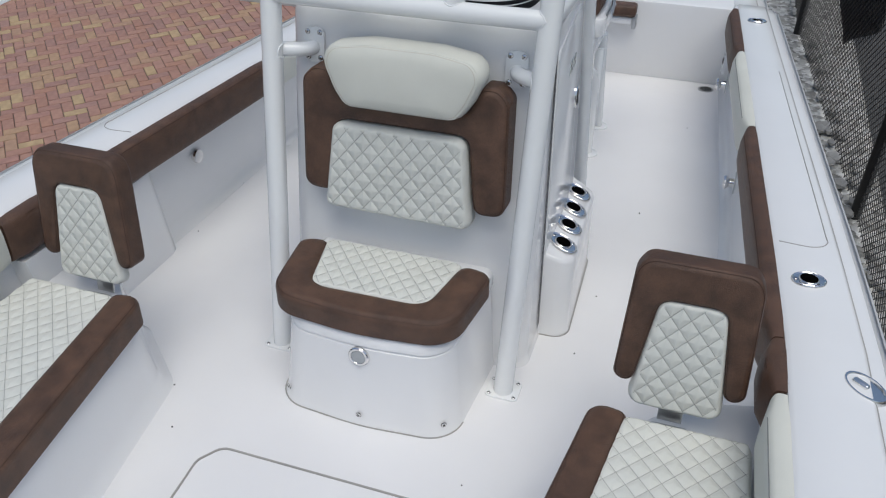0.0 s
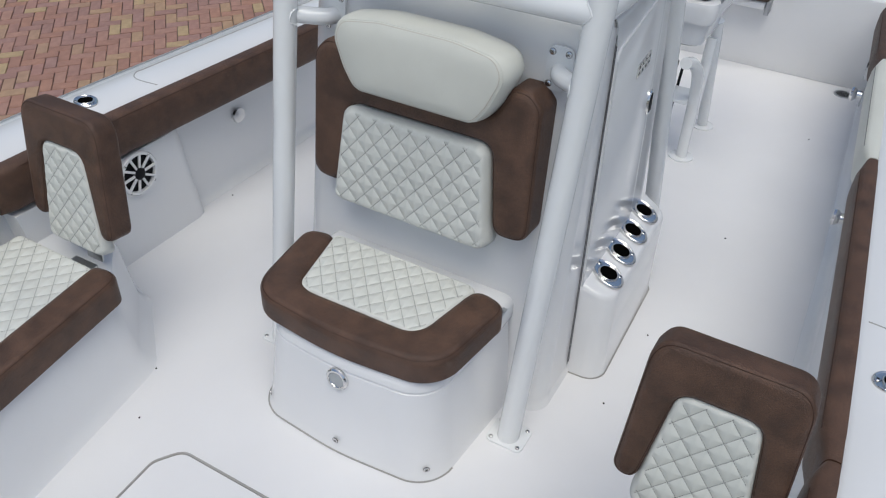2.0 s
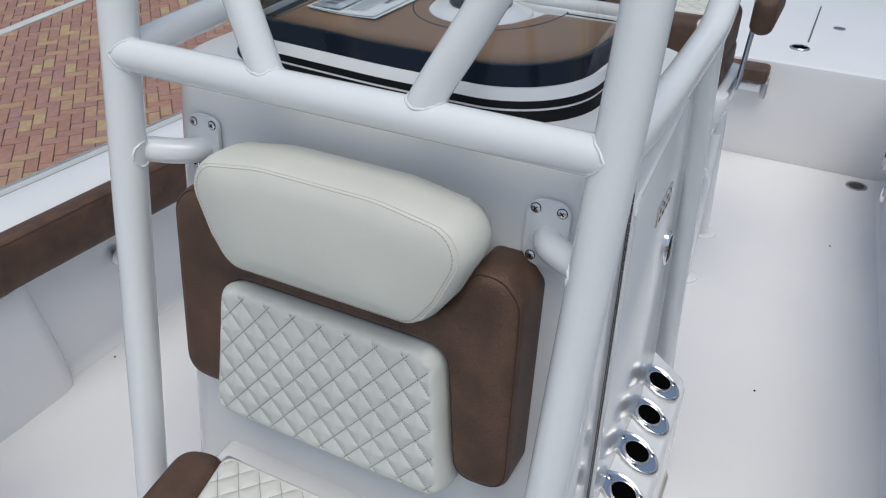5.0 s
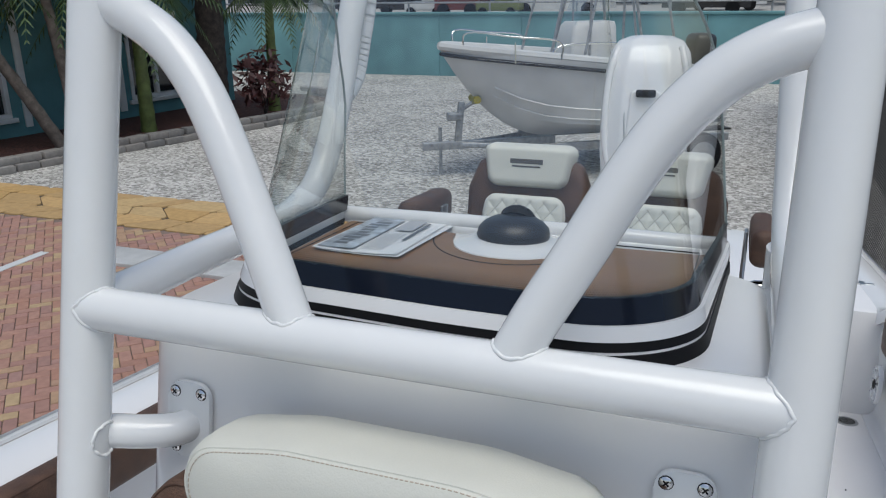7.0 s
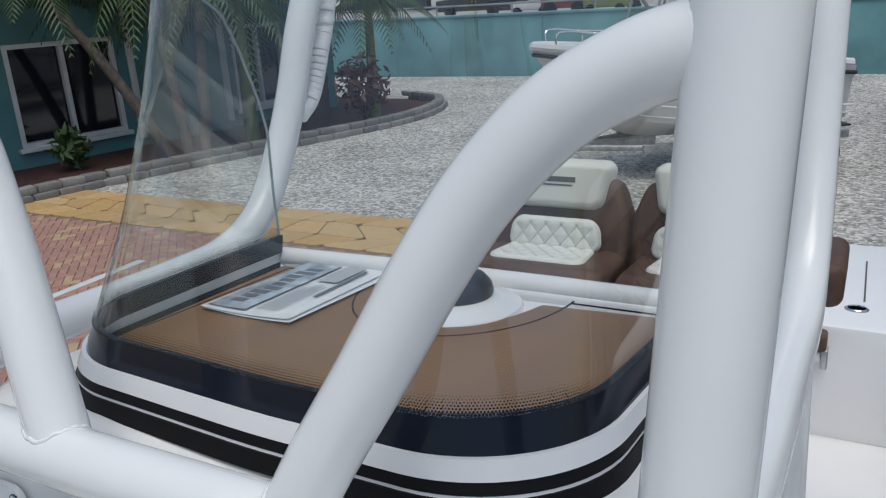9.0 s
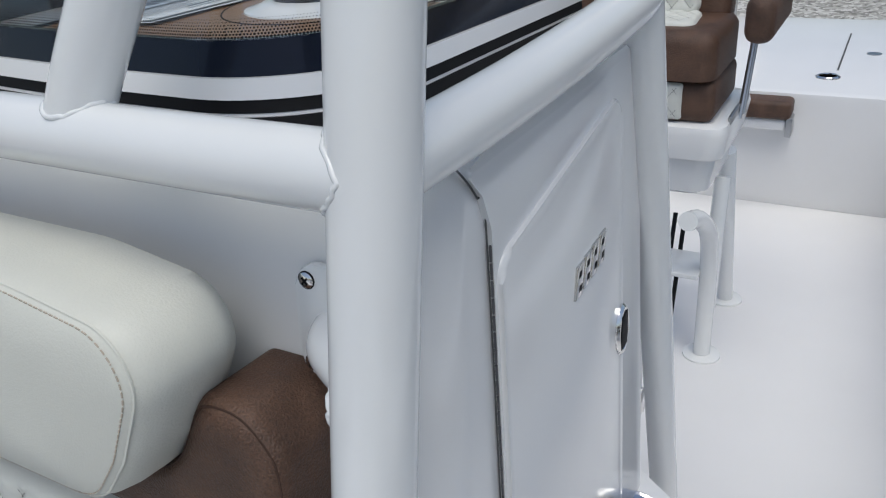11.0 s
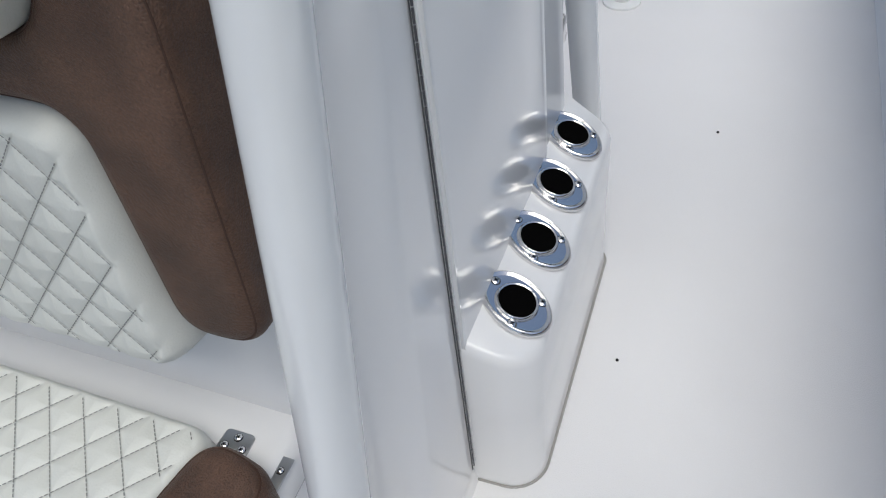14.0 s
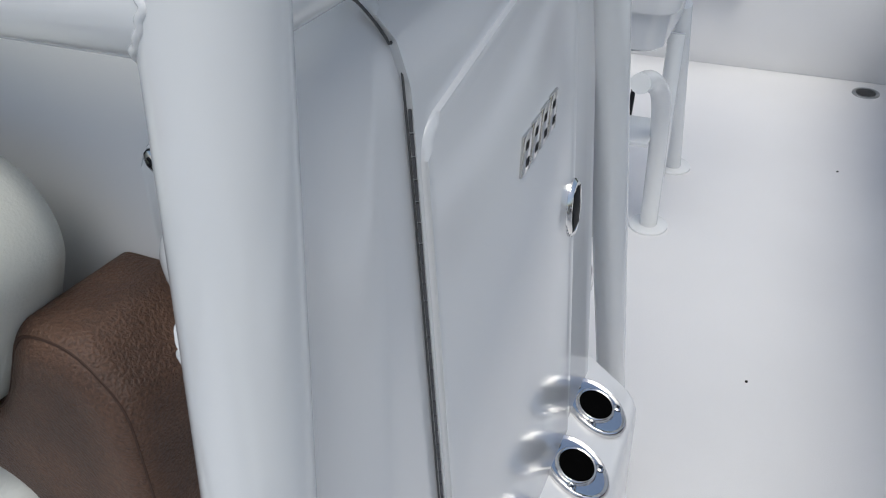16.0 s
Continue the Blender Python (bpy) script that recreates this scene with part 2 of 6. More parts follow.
def cushion(name, outline, m, depth, edge, mat, parent, label="", back_edge=0.0, inner_seam=True):
    """An upholstered pad: soft rolled edge, a sewn seam sunk in a groove where front meets side, a slight crown."""
    pts = resample(outline, 0.005)
    top = depth - edge
    prof = []
    for k in range(5):
        a = math.pi / 2 * k / 10
        prof.append((edge * (1 - math.cos(a)), top + edge * math.sin(a)))
    a = math.pi / 4
    gd, gz = edge * (1 - math.cos(a)), top + edge * math.sin(a)
    prof += [(gd - 0.0014, gz - 0.0012), (gd, gz - 0.0034), (gd + 0.0016, gz + 0.0004)]
    for k in range(6, 11):
        a = math.pi / 2 * k / 10
        prof.append((edge * (1 - math.cos(a)) + 0.0022, top + edge * math.sin(a)))
    rings = drawn_in(pts, [p[0] for p in prof])
    skin = [[m @ Vector((p[0], p[1], z)) for p in ring] for ring, (d, z) in zip(rings, prof)]
    if back_edge:
        turn = [math.pi / 2 * k / 4 for k in range(5)]
        back = drawn_in(pts, [back_edge * (1 - math.cos(t)) for t in turn])
        low = [[m @ Vector((p[0], p[1], back_edge - back_edge * math.sin(t))) for p in ring] for ring, t in zip(back, turn)][::-1]
    else:
        low = [[m @ Vector((p[0], p[1], 0)) for p in pts]]
    bm = bmesh.new()
    loft(bm, low + skin)
    ob = part(name, bm, mat, parent, label, sharp=75)
    bm = bmesh.new()
    sew = [m @ Vector((p[0], p[1], gz - 0.0020)) for p in rings[6]]
    tube(bm, sew + sew[:1], 0.0015, 5, cap=False)
    part("seam", bm, SEAM, ob)
    return ob


def loft(bm, rings, cap=True, closed=True):
    """A skin over outlines that have the same number of points."""
    made = [[bm.verts.new(p) for p in ring] for ring in rings]
    n = len(made[0])
    for a, b in zip(made, made[1:]):
        for k in range(n if closed else n - 1):
            bm.faces.new((a[k], a[(k + 1) % n], b[(k + 1) % n], b[k]))
    if cap:
        bm.faces.new(made[0][::-1])
        bm.faces.new(made[-1])
    return bm


def pillow(corners, m, depth, edge, puff=0.0, pitch=(0.052, 0.06), res=(84, 64), radius=0.04):
    """A padded panel over four corners (bottom left, bottom right, top right, top left) in m's xy plane, standing depth proud.
    With puff it is quilted in diamonds of that pitch. Returns the panel and its stitching."""
    c = np.array([tuple(Vector(p).to_2d()) for p in corners])
    mid = c.mean(axis=0)
    wide = (np.hypot(*(c[1] - c[0])) + np.hypot(*(c[2] - c[3]))) / 2
    tall = (np.hypot(*(c[3] - c[0])) + np.hypot(*(c[2] - c[1]))) / 2
    rs, rt = min(0.9, radius / (wide / 2)), min(0.9, radius / (tall / 2))

    def plan(s, t):
        a = max(abs(s), abs(t), 1e-9)
        bs, bt = abs(s) / a, abs(t) / a
        if bt >= bs and bs > 1 - rs:
            g = (bs - 1 + rs) / rs * math.pi / 4
            bs, bt = 1 - rs + rs * math.sin(g), 1 - rt + rt * math.cos(g)
        elif bs > bt and bt > 1 - rt:
            g = (bt - 1 + rt) / rt * math.pi / 4
            bs, bt = 1 - rs + rs * math.cos(g), 1 - rt + rt * math.sin(g)
        u, v = (math.copysign(bs * a, s) + 1) / 2, (math.copysign(bt * a, t) + 1) / 2
        return (c[0] * (1 - u) + c[1] * u) * (1 - v) + (c[3] * (1 - u) + c[2] * u) * v

    rim = []
    for s0, t0, ds, dt in ((-1, -1, 1, 0), (1, -1, 0, 1), (1, 1, -1, 0), (-1, 1, 0, -1)):
        rim += [plan(s0 + ds * 2 * k / 60, t0 + dt * 2 * k / 60) for k in range(60)]
    rim = np.array(rim)
    run = np.roll(rim, -1, axis=0) - rim
    length = np.maximum(np.hypot(run[:, 0], run[:, 1]), 1e-9)
    nrm = np.stack((-run[:, 1], run[:, 0]), axis=1) / length[:, None]
    keep = length > 1e-6
    offs = np.sum(nrm * rim, axis=1)

    def height(pts):
        d = np.full(len(pts), 1e9)
        for nn, oo in zip(nrm[keep], offs[keep]):
            d = np.minimum(d, pts @ nn - oo)
        k = np.clip(d / edge, 0, 1)
        h = depth * np.sqrt(np.maximum(0, 1 - (1 - k) ** 2))
        if puff:
            q = pts - mid
            a, b = q[:, 0] / pitch[0] + q[:, 1] / pitch[1], q[:, 0] / pitch[0] - q[:, 1] / pitch[1]
            near = np.minimum(np.abs(a - np.round(a)), np.abs(b - np.round(b)))
            h = h - puff * np.clip(d / edge * 1.6 - 0.6, 0, 1) * (1 - np.clip(near / 0.5, 0, 1)) ** 2
        return h, d

    bm = bmesh.new()
    nu, nv = res
    pts = np.array([plan(2 * i / nu - 1, 2 * j / nv - 1) for j in range(nv + 1) for i in range(nu + 1)])
    hs, _ = height(pts)
    made = [bm.verts.new(m @ Vector((p[0], p[1], h))) for p, h in zip(pts, hs)]
    grid = [made[j * (nu + 1):(j + 1) * (nu + 1)] for j in range(nv + 1)]
    for j in range(nv):
        for i in range(nu):
            bm.faces.new((grid[j][i], grid[j][i + 1], grid[j + 1][i + 1], grid[j + 1][i]))
    loop = grid[0] + [r[-1] for r in grid[1:]] + grid[-1][-2::-1] + [r[0] for r in grid[-2:0:-1]]
    bm.faces.new(loop[::-1])
    if not puff:
        return bm, None
    st = bmesh.new()
    step, w = 0.0065, 0.0007
    for sign in (1, -1):
        reach = int(wide / pitch[0] + tall / pitch[1]) + 2
        along = np.array((pitch[0], -sign * pitch[1]))
        along /= np.hypot(*along)
        across = np.array((-along[1], along[0])) * w
        for k in range(-reach, reach + 1):
            j = np.arange(-int(1.2 / step), int(1.2 / step))[:, None] * step
            a = mid + np.array((k * pitch[0], 0)) + along * j
            b = a + along * step * 0.72
            (ha, da), (hb, db) = height(a), height(b)
            for i in np.nonzero((da > edge * 0.85) & (db > edge * 0.85))[0]:
                vs = [st.verts.new(m @ Vector((p[0], p[1], h + 0.0020))) for p, h in ((a[i] + across, ha[i]), (a[i] - across, ha[i]), (b[i] - across, hb[i]), (b[i] + across, hb[i]))]
                st.faces.new(vs)
    return bm, st


def axes(origin, right, up):
    """A frame whose x runs along right and y along up."""
    x = Vector(right).normalized()
    z = x.cross(Vector(up)).normalized()
    y = z.cross(x)
    m = Matrix((x, y, z)).transposed().to_4x4()
    m.translation = Vector(origin)
    return m


def facing(origin, normal, up=(0, 0, 1)):
    z = Vector(normal).normalized()
    x = Vector(up).cross(z)
    x = x.normalized() if x.length > 1e-4 else Vector((1, 0, 0))
    m = Matrix((x, z.cross(x), z)).transposed().to_4x4()
    m.translation = Vector(origin)
    return m


def interp(table, y):
    for (a, va), (b, vb) in zip(table, table[1:]):
        if y <= b:
            t = max(0.0, (y - a) / (b - a))
            return va + (vb - va) * t
    return table[-1][1]


def screw(parent, at, normal, r=0.007, name="screw"):
    """A polished cross-head screw with its dark slot."""
    bm = bmesh.new()
    m = facing(at, normal)
    lathe(bm, [(r, 0), (r, 0.0012), (r * 0.7, 0.0028), (r * 0.1, 0.0032)], m, 12)
    n = len(bm.faces)
    lathe(bm, [(r * 1.14, -0.0004), (r * 1.14, 0.0006), (r * 0.9, 0.0007)], m, 12)
    for a in (45, 135):
        block(bm, -r * 0.55, r * 0.55, -r * 0.12, r * 0.12, 0.0024, 0.0037, m=m @ pose(0, 0, 0, 0, 0, a))
    for f in list(bm.faces)[n:]:
        f.material_index = 1
    return part(name, bm, (CHROME, BLACK), parent)

# ---------- the boat: hull, deck, gunwales ----------
INNER = [(-3.3, 0.62), (-2.6, 1.0), (-1.8, 1.18), (-1.0, 1.25), (-0.4, 1.245), (0.0, 1.225), (1.1, 1.158), (2.7, 1.06), (4.6, 0.94)]
CAP_W = [(-3.3, 0.22), (-1.0, 0.26), (0.3, 0.25), (1.2, 0.235), (3.0, 0.21), (4.6, 0.19)]
CAP_Z, DECK_END, STERN_Z, STERN_END = 0.615, 3.06, 0.522, 4.60
YS = [-3.3 + 0.1 * k for k in range(78)] + [STERN_END]
FLOOR_X = {-1: [(-3.3, -0.6), (-1.6, -1.2), (0, -1.285), (1.2, -1.28), (3.1, -1.14)], 1: [(-3.3, 0.6), (-1.6, 1.12), (0.4, 1.185), (1.3, 1.17), (3.1, 1.09)]}


def inner(y):
    return interp(INNER, y)


def outer(y):
    return interp(INNER, y) + interp(CAP_W, y)


def cap_z(y):
    """The gunwale's height: level, easing down to the aft deck."""
    k = min(1.0, max(0.0, (y - 2.80) / 0.26))
    return CAP_Z + (STERN_Z + 0.004 - CAP_Z) * k * k * (3 - 2 * k)


def build_hull():
    hull = thing("boat_hull", "white fibreglass boat hull with moulded gunwales and open deck", "boat hull", (0, 0, -0.9), kind="structure")
    # outer skin
    bm = bmesh.new()
    rings = []
    for y in YS + [STERN_END + 0.02]:
        o = outer(y) + 0.012
        half = [(o, cap_z(y) - 0.02), (o + 0.015, cap_z(y) - 0.05), (o, cap_z(y) - 0.09), (o - 0.06, 0.25), (o - 0.17, -0.25), (o * 0.55, -0.62), (0.0, -0.86)]
        ring = [Vector((x, y, z)) for x, z in half] + [Vector((-x, y, z)) for x, z in half[-2::-1]]
        rings.append(ring)
    loft(bm, rings, cap=True, closed=False)
    part("hull_skin", bm, GEL, hull, "glossy white hull side")
    # stern skin closes under the aft deck
    for side in (-1, 1):
        bm = bmesh.new()
        rings = []
        for y in YS:
            i, o = inner(y) * side, outer(y) * side
            s = side
            rings.append([Vector(p) for p in ((i, y, cap_z(y) - 0.035), (i + 0.004 * s, y, cap_z(y) - 0.01), (i + 0.016 * s, y, cap_z(y)), (o - 0.06 * s, y, cap_z(y)),
                                              (o - 0.052 * s, y, cap_z(y) - 0.004), (o - 0.046 * s, y, cap_z(y) - 0.012), (o - 0.02 * s, y, cap_z(y) - 0.014), (o - 0.006 * s, y, cap_z(y) - 0.019), (o, y, cap_z(y) - 0.03),
                                              (o, y, cap_z(y) - 0.07), (i, y, cap_z(y) - 0.07))])
        loft(bm, rings)
        part("gunwale_cap", bm, GEL, hull, "smooth white gunwale top")
        # dark joint where the cap steps down to the hull edge
        bm = bmesh.new()
        tube(bm, [(outer(y) * side - 0.046 * side, y, cap_z(y) - 0.0115) for y in YS], 0.0022, 6)
        part("joint", bm, CAULK, hull, "thin dark joint line")
        # rub rail, a soft grey line along the outer edge
        bm = bmesh.new()
        tube(bm, [(outer(y) * side + 0.014 * side, y, cap_z(y) - 0.05) for y in YS], 0.018, 10)
        part("rub_rail", bm, material("grey_rub_rail", (0.55, 0.56, 0.57), 0.5), hull)
        # liner: coaming down to the floor
        bm = bmesh.new()
        rings = []
        for y in [v for v in YS if v <= DECK_END + 0.06]:
            i, f = inner(y) * side, interp(FLOOR_X[side], y)
            rings.append([Vector(p) for p in ((i + 0.03 * side, y, cap_z(y) - 0.03), (i + 0.035 * side, y, 0.45), (i + 0.03 * side, y, 0.40), (f + 0.005 * side, y, 0.06), (f - 0.004 * side, y, 0.025),
                                              (f - 0.02 * side, y, 0.008), (f - 0.045 * side, y, 0.002), (f - 0.045 * side, y, -0.05), (f + 0.06 * side, y, -0.05), (i + 0.08 * side, y, cap_z(y) - 0.05))])
        loft(bm, rings)
        part("liner", bm, GEL, hull, "white moulded inner liner")
    # caulked seams drawn across and along the caps
    for side in (-1, 1):
        bm = bmesh.new()
        y0 = 0.10
        p = [(inner(y0) * side + 0.02 * side, y0, CAP_Z), (outer(y0) * side - 0.13 * side, y0 - 0.005, CAP_Z), (outer(y0) * side - 0.085 * side, y0 + 0.03, CAP_Z)]
        p += [(outer(y) * side - 0.08 * side, y, CAP_Z) for y in (0.2, 0.5, 0.9, 1.3, 1.7)]
        tube(bm, spline(p, 6), 0.0022, 6)
        part("seam", bm, CAULK, hull)
    floor = bmesh.new()
    rings = []
    for y in [v for v in YS if v <= DECK_END + 0.06]:
        a, b = interp(FLOOR_X[-1], y) + 0.03, interp(FLOOR_X[1], y) - 0.03
        rings.append([Vector((a, y, 0)), Vector((b, y, 0)), Vector((b, y, -0.06)), Vector((a, y, -0.06))])
    loft(floor, rings)
    single("floor", floor, DECK, "white textured fibreglass cockpit floor", "floor", (0, 0, 0), kind="structure")
    # aft deck
    aft = thing("aft_deck", "white raised aft casting deck with flush hatches", "boat deck", (0, 3.6, 0), kind="structure")
    bm = bmesh.new()
    rings = []
    prof = [(DECK_END + 0.02, -0.03), (DECK_END + 0.005, 0.02), (DECK_END - 0.005, 0.05), (DECK_END - 0.03, STERN_Z - 0.03), (DECK_END - 0.025, STERN_Z - 0.01), (DECK_END, STERN_Z), (STERN_END - 0.02, STERN_Z), (STERN_END, STERN_Z - 0.02), (STERN_END, -0.03)]
    for k in range(-12, 13):
        rings.append([Vector((k / 12 * 1.12, y, z)) for y, z in prof])
    loft(bm, rings)
    part("deck_moulding", bm, GEL, aft)
    return hull, aft


HULL, AFT = build_hull()


def coaming(side, y0, y1, mat, label):
    """A padded bolster under the gunwale's inner edge."""
    bm = bmesh.new()
    rings = []
    n = max(4, int((y1 - y0) / 0.08))
    for k in range(n + 1):
        y = y0 + (y1 - y0) * k / n
        e = 1.0 - 0.45 * max(0, 1 - min(k, n - k) / 1.0) ** 2
        i = inner(y) * side
        cx, cz, hw, hh = i + (0.012 - 0.02) * side, 0.525, 0.045 * e, 0.082 * (0.9 + 0.1 * e)
        rings.append([Vector((cx - side * hw * math.copysign(abs(math.cos(a)) ** 0.6, math.cos(a)), y, cz + hh * math.copysign(abs(math.sin(a)) ** 0.5, math.sin(a)))) for a in [2 * math.pi * j / 20 for j in range(20)]])
    loft(bm, rings)
    ob = single("coaming_bolster", bm, mat, label, "boat bolster", (inner((y0 + y1) / 2) * side, (y0 + y1) / 2, 0.42), group="coaming bolsters")
    bm = bmesh.new()
    tube(bm, [((inner(y) - 0.008 - 0.0366) * side, y, 0.594) for y in [y0 + 0.09 + (y1 - y0 - 0.18) * k / n for k in range(n + 1)]], 0.0014, 5)
    part("seam", bm, SEAM if mat == BROWN else THREAD, ob)
    return ob


for side in (-1, 1):
    coaming(side, -1.9, -0.63, CREAM, "cream vinyl bolster pad along the inner gunwale")
    coaming(side, -0.62, -0.40, BROWN, "short brown vinyl bolster pad along the inner gunwale")
    coaming(side, -0.395, 1.03, BROWN, "long brown vinyl bolster pad along the inner gunwale")
    coaming(side, 1.035, 1.98, CREAM, "cream vinyl bolster pad along the inner gunwale")
    coaming(side, 1.985, 2.75, BROWN, "brown vinyl bolster pad along the aft inner gunwale")


# ---------- bow seats ----------
def bow_seat(side):
    s = side
    sh = 0.036 if s > 0 else 0.0
    seat = thing("bow_bench", "bow bench with brown edge and quilted top on white base", "boat seat", (0.98 * s, -1.2, 0), group="bow seats")
    # moulded base, narrowing to the bow
    bm = bmesh.new()
    rings = []
    for z, g in ((-0.005, 0.05), (0.02, 0.025), (0.06, 0.012), (0.27, -0.012), (0.295, -0.02), (0.305, -0.04)):
        out = rounded([(0.745 - g, -0.62 + g), (0.60 - g, -1.5), (0.45 - g, -2.2), (1.3, -2.2), (1.3, -0.30 + g), (1.0 - g * 0.5, -0.38 + g)], [0.14, 0, 0, 0, 0, 0.1], 8)
        rings.append([Vector(((p.x + sh) * s, p.y, z)) for p in out])
    loft(bm, rings)
    part("base", bm, GEL, seat, "white moulded seat base")
    m = Matrix.Translation((sh * s, 0, 0.305)) @ Matrix.Diagonal((s, 1, 1, 1))
    # brown strip along the inner edge
    out = rounded([(0.735, -0.585), (0.842, -0.60), (0.70, -1.6), (0.66, -2.15), (0.46, -2.15), (0.60, -1.5)], [0.05, 0.02, 0, 0.0, 0, 0], 8)
    cushion("edge_cushion", out, m, 0.098, 0.024, BROWN, seat, "brown vinyl edge cushion")
    bm, st = pillow([(0.645, -1.85), (1.17, -1.85), (1.185, -0.600), (0.818, -0.600)], m, 0.092, 0.022, 0.0045, res=(100, 240), pitch=(0.058, 0.066))
    q = part("seat_panel", bm, QUILT, seat, "quilted white vinyl panel", sharp=100)
    part("stitching", st, THREAD, q)
    return seat


def bow_backrest(side):
    s = side
    cx = 0.993 if s > 0 else -0.960
    rest = thing("bow_lounge_pad", "brown vinyl backrest with quilted white insert on steel bracket", "seat cushion", (cx, -0.56, 0.4), group="bow lounge pads")
    m = axes((cx, -0.485, 0.400), (1, 0, 0), (0, 0.13, 1))
    m = m @ Matrix.Diagonal((1, 1, 1, 1))
    # an upturned U
    out = rounded([(-0.18, 0.065), (-0.165, 0.40), (-0.14, 0.445), (0.14, 0.445), (0.165, 0.40), (0.18, 0.065), (0.125, 0.05), (0.085, 0.33), (-0.085, 0.33), (-0.125, 0.05)],
                  [0.028, 0.06, 0.06, 0.06, 0.06, 0.028, 0.025, 0.03, 0.03, 0.025], 8)
    cushion("surround", out, m, 0.085, 0.0175, BROWN, rest, "brown vinyl surround", back_edge=0.015)
    bm = bmesh.new()
    slab(bm, [(p.x, p.y) for p in rounded([(-0.10, 0.0), (0.10, 0.0), (0.085, 0.34), (-0.085, 0.34)], 0.02)], m, 0.045)
    part("core", bm, QUILT, rest, "white vinyl back panel")
    bm, st = pillow([(-0.134, -0.02), (0.134, -0.02), (0.094, 0.336), (-0.094, 0.336)], m @ pose(0, 0, 0.04), 0.042, 0.018, 0.004, res=(120, 170), pitch=(0.054, 0.064))
    q = part("back_panel", bm, QUILT, rest, "quilted white vinyl panel", sharp=100)
    part("stitching", st, THREAD, q)
    bm = bmesh.new()
    block(bm, -0.035, 0.035, -0.09, 0.06, 0.012, 0.02, 0.002, m=m)
    block(bm, -0.05, 0.05, 0.0, 0.055, -0.004, 0.004, 0.002, m=Matrix.Translation((cx, -0.60, 0.325)))
    part("bracket", bm, STEEL, rest, "brushed steel bracket")
    return rest


for side in (-1, 1):
    bow_seat(side)
    bow_backrest(side)

# ---------- console with its forward seat ----------
CON_LOW, CON_TOP, CON_X = 0.470, 0.444, 0.006


def console_ring(z, grow=0.0, r=0.07):
    t = z / 1.26
    hw = CON_LOW + (CON_TOP - CON_LOW) * t + grow
    front, back = -0.092 + 0.148 * t - grow, 0.745 - 0.13 * t + grow
    return [Vector((p.x, p.y, z)) for p in rounded([(CON_X - hw, front), (CON_X + hw, front), (CON_X + hw, back), (CON_X - hw, back)], r, 6)]


SEAT_X = 0.010


def build_console():
    con = thing("helm_console", "white fibreglass helm console with side door and forward seat", "boat console", (0, 0.3, 0))
    bm = bmesh.new()
    loft(bm, [console_ring(z, g) for z, g in ((-0.004, 0.012), (0.012, 0.004), (0.03, 0.0), (0.3, 0), (0.6, 0), (0.9, 0), (1.2, 0), (1.236, -0.003), (1.252, -0.010), (1.26, -0.024))])
    part("body", bm, GEL, con, weighted=True)
    bm = bmesh.new()
    block(bm, -0.405, 0.405, 0.5, 1.0, -0.004, 1.12, 0.03)
    part("helm_pedestal", bm, GEL, con, "white moulded helm footwell")
    # seat box
    bm = bmesh.new()
    rings = []
    for z, g in ((-0.004, 0.004), (0.010, 0.0), (0.03, -0.006), (0.312, -0.0345), (0.315, -0.039), (0.320, -0.039), (0.323, -0.0345), (0.335, -0.036), (0.355, -0.042), (0.368, -0.06)):
        out = rounded([(-0.355 - g, -0.07), (-0.322 - g, -0.519 - g), (0.0, -0.547 - g), (0.322 + g, -0.519 - g), (0.355 + g, -0.07)], [0, 0.12, 1.0, 0.12, 0], 10)
        rings.append([Vector((p.x + SEAT_X, p.y, z)) for p in out])
    loft(bm, rings)
    part("seat_box", bm, GEL, con, "white moulded seat box")
    # ledge behind the seat
    bm = bmesh.new()
    block(bm, -0.335, 0.335, -0.17, -0.02, 0.30, 0.395, 0.03)
    part("ledge", bm, GEL, con)
    # caulk line at the floor
    bm = bmesh.new()
    out = rounded([(-0.359, -0.07), (-0.326, -0.523), (0.0, -0.551), (0.326, -0.523), (0.359, -0.07)], [0, 0.123, 1.0, 0.123, 0], 10)
    tube(bm, [(p.x + SEAT_X, p.y, 0.001) for p in out[1:-1]], 0.0028, 6)
    part("caulk", bm, CAULK, con)
    for x, y, nrm in ((0.0, -0.543, (0, -1, 0)), (0.288, -0.493, (0.8, -1, 0)), (-0.288, -0.493, (-0.8, -1, 0))):
        screw(con, (x + SEAT_X, y, 0.045), nrm, 0.009)
    # courtesy light
    bm = bmesh.new()
    m = facing((0.012, -0.5145, 0.284), (0, -1, 0.07))
    lathe(bm, [(0.036, -0.004), (0.036, 0.004), (0.032, 0.008), (0.026, 0.008), (0.024, 0.004), (0.01, 0.004)], m, 32)
    li = part("courtesy_light", bm, CHROME, con, "round chrome-rimmed courtesy light")
    bm = bmesh.new()
    lathe(bm, [(0.0245, 0.002), (0.0245, 0.006), (0.015, 0.0075), (0.002, 0.008)], m, 24)
    part("lens", bm, LENS, li)
    return con


build_console()


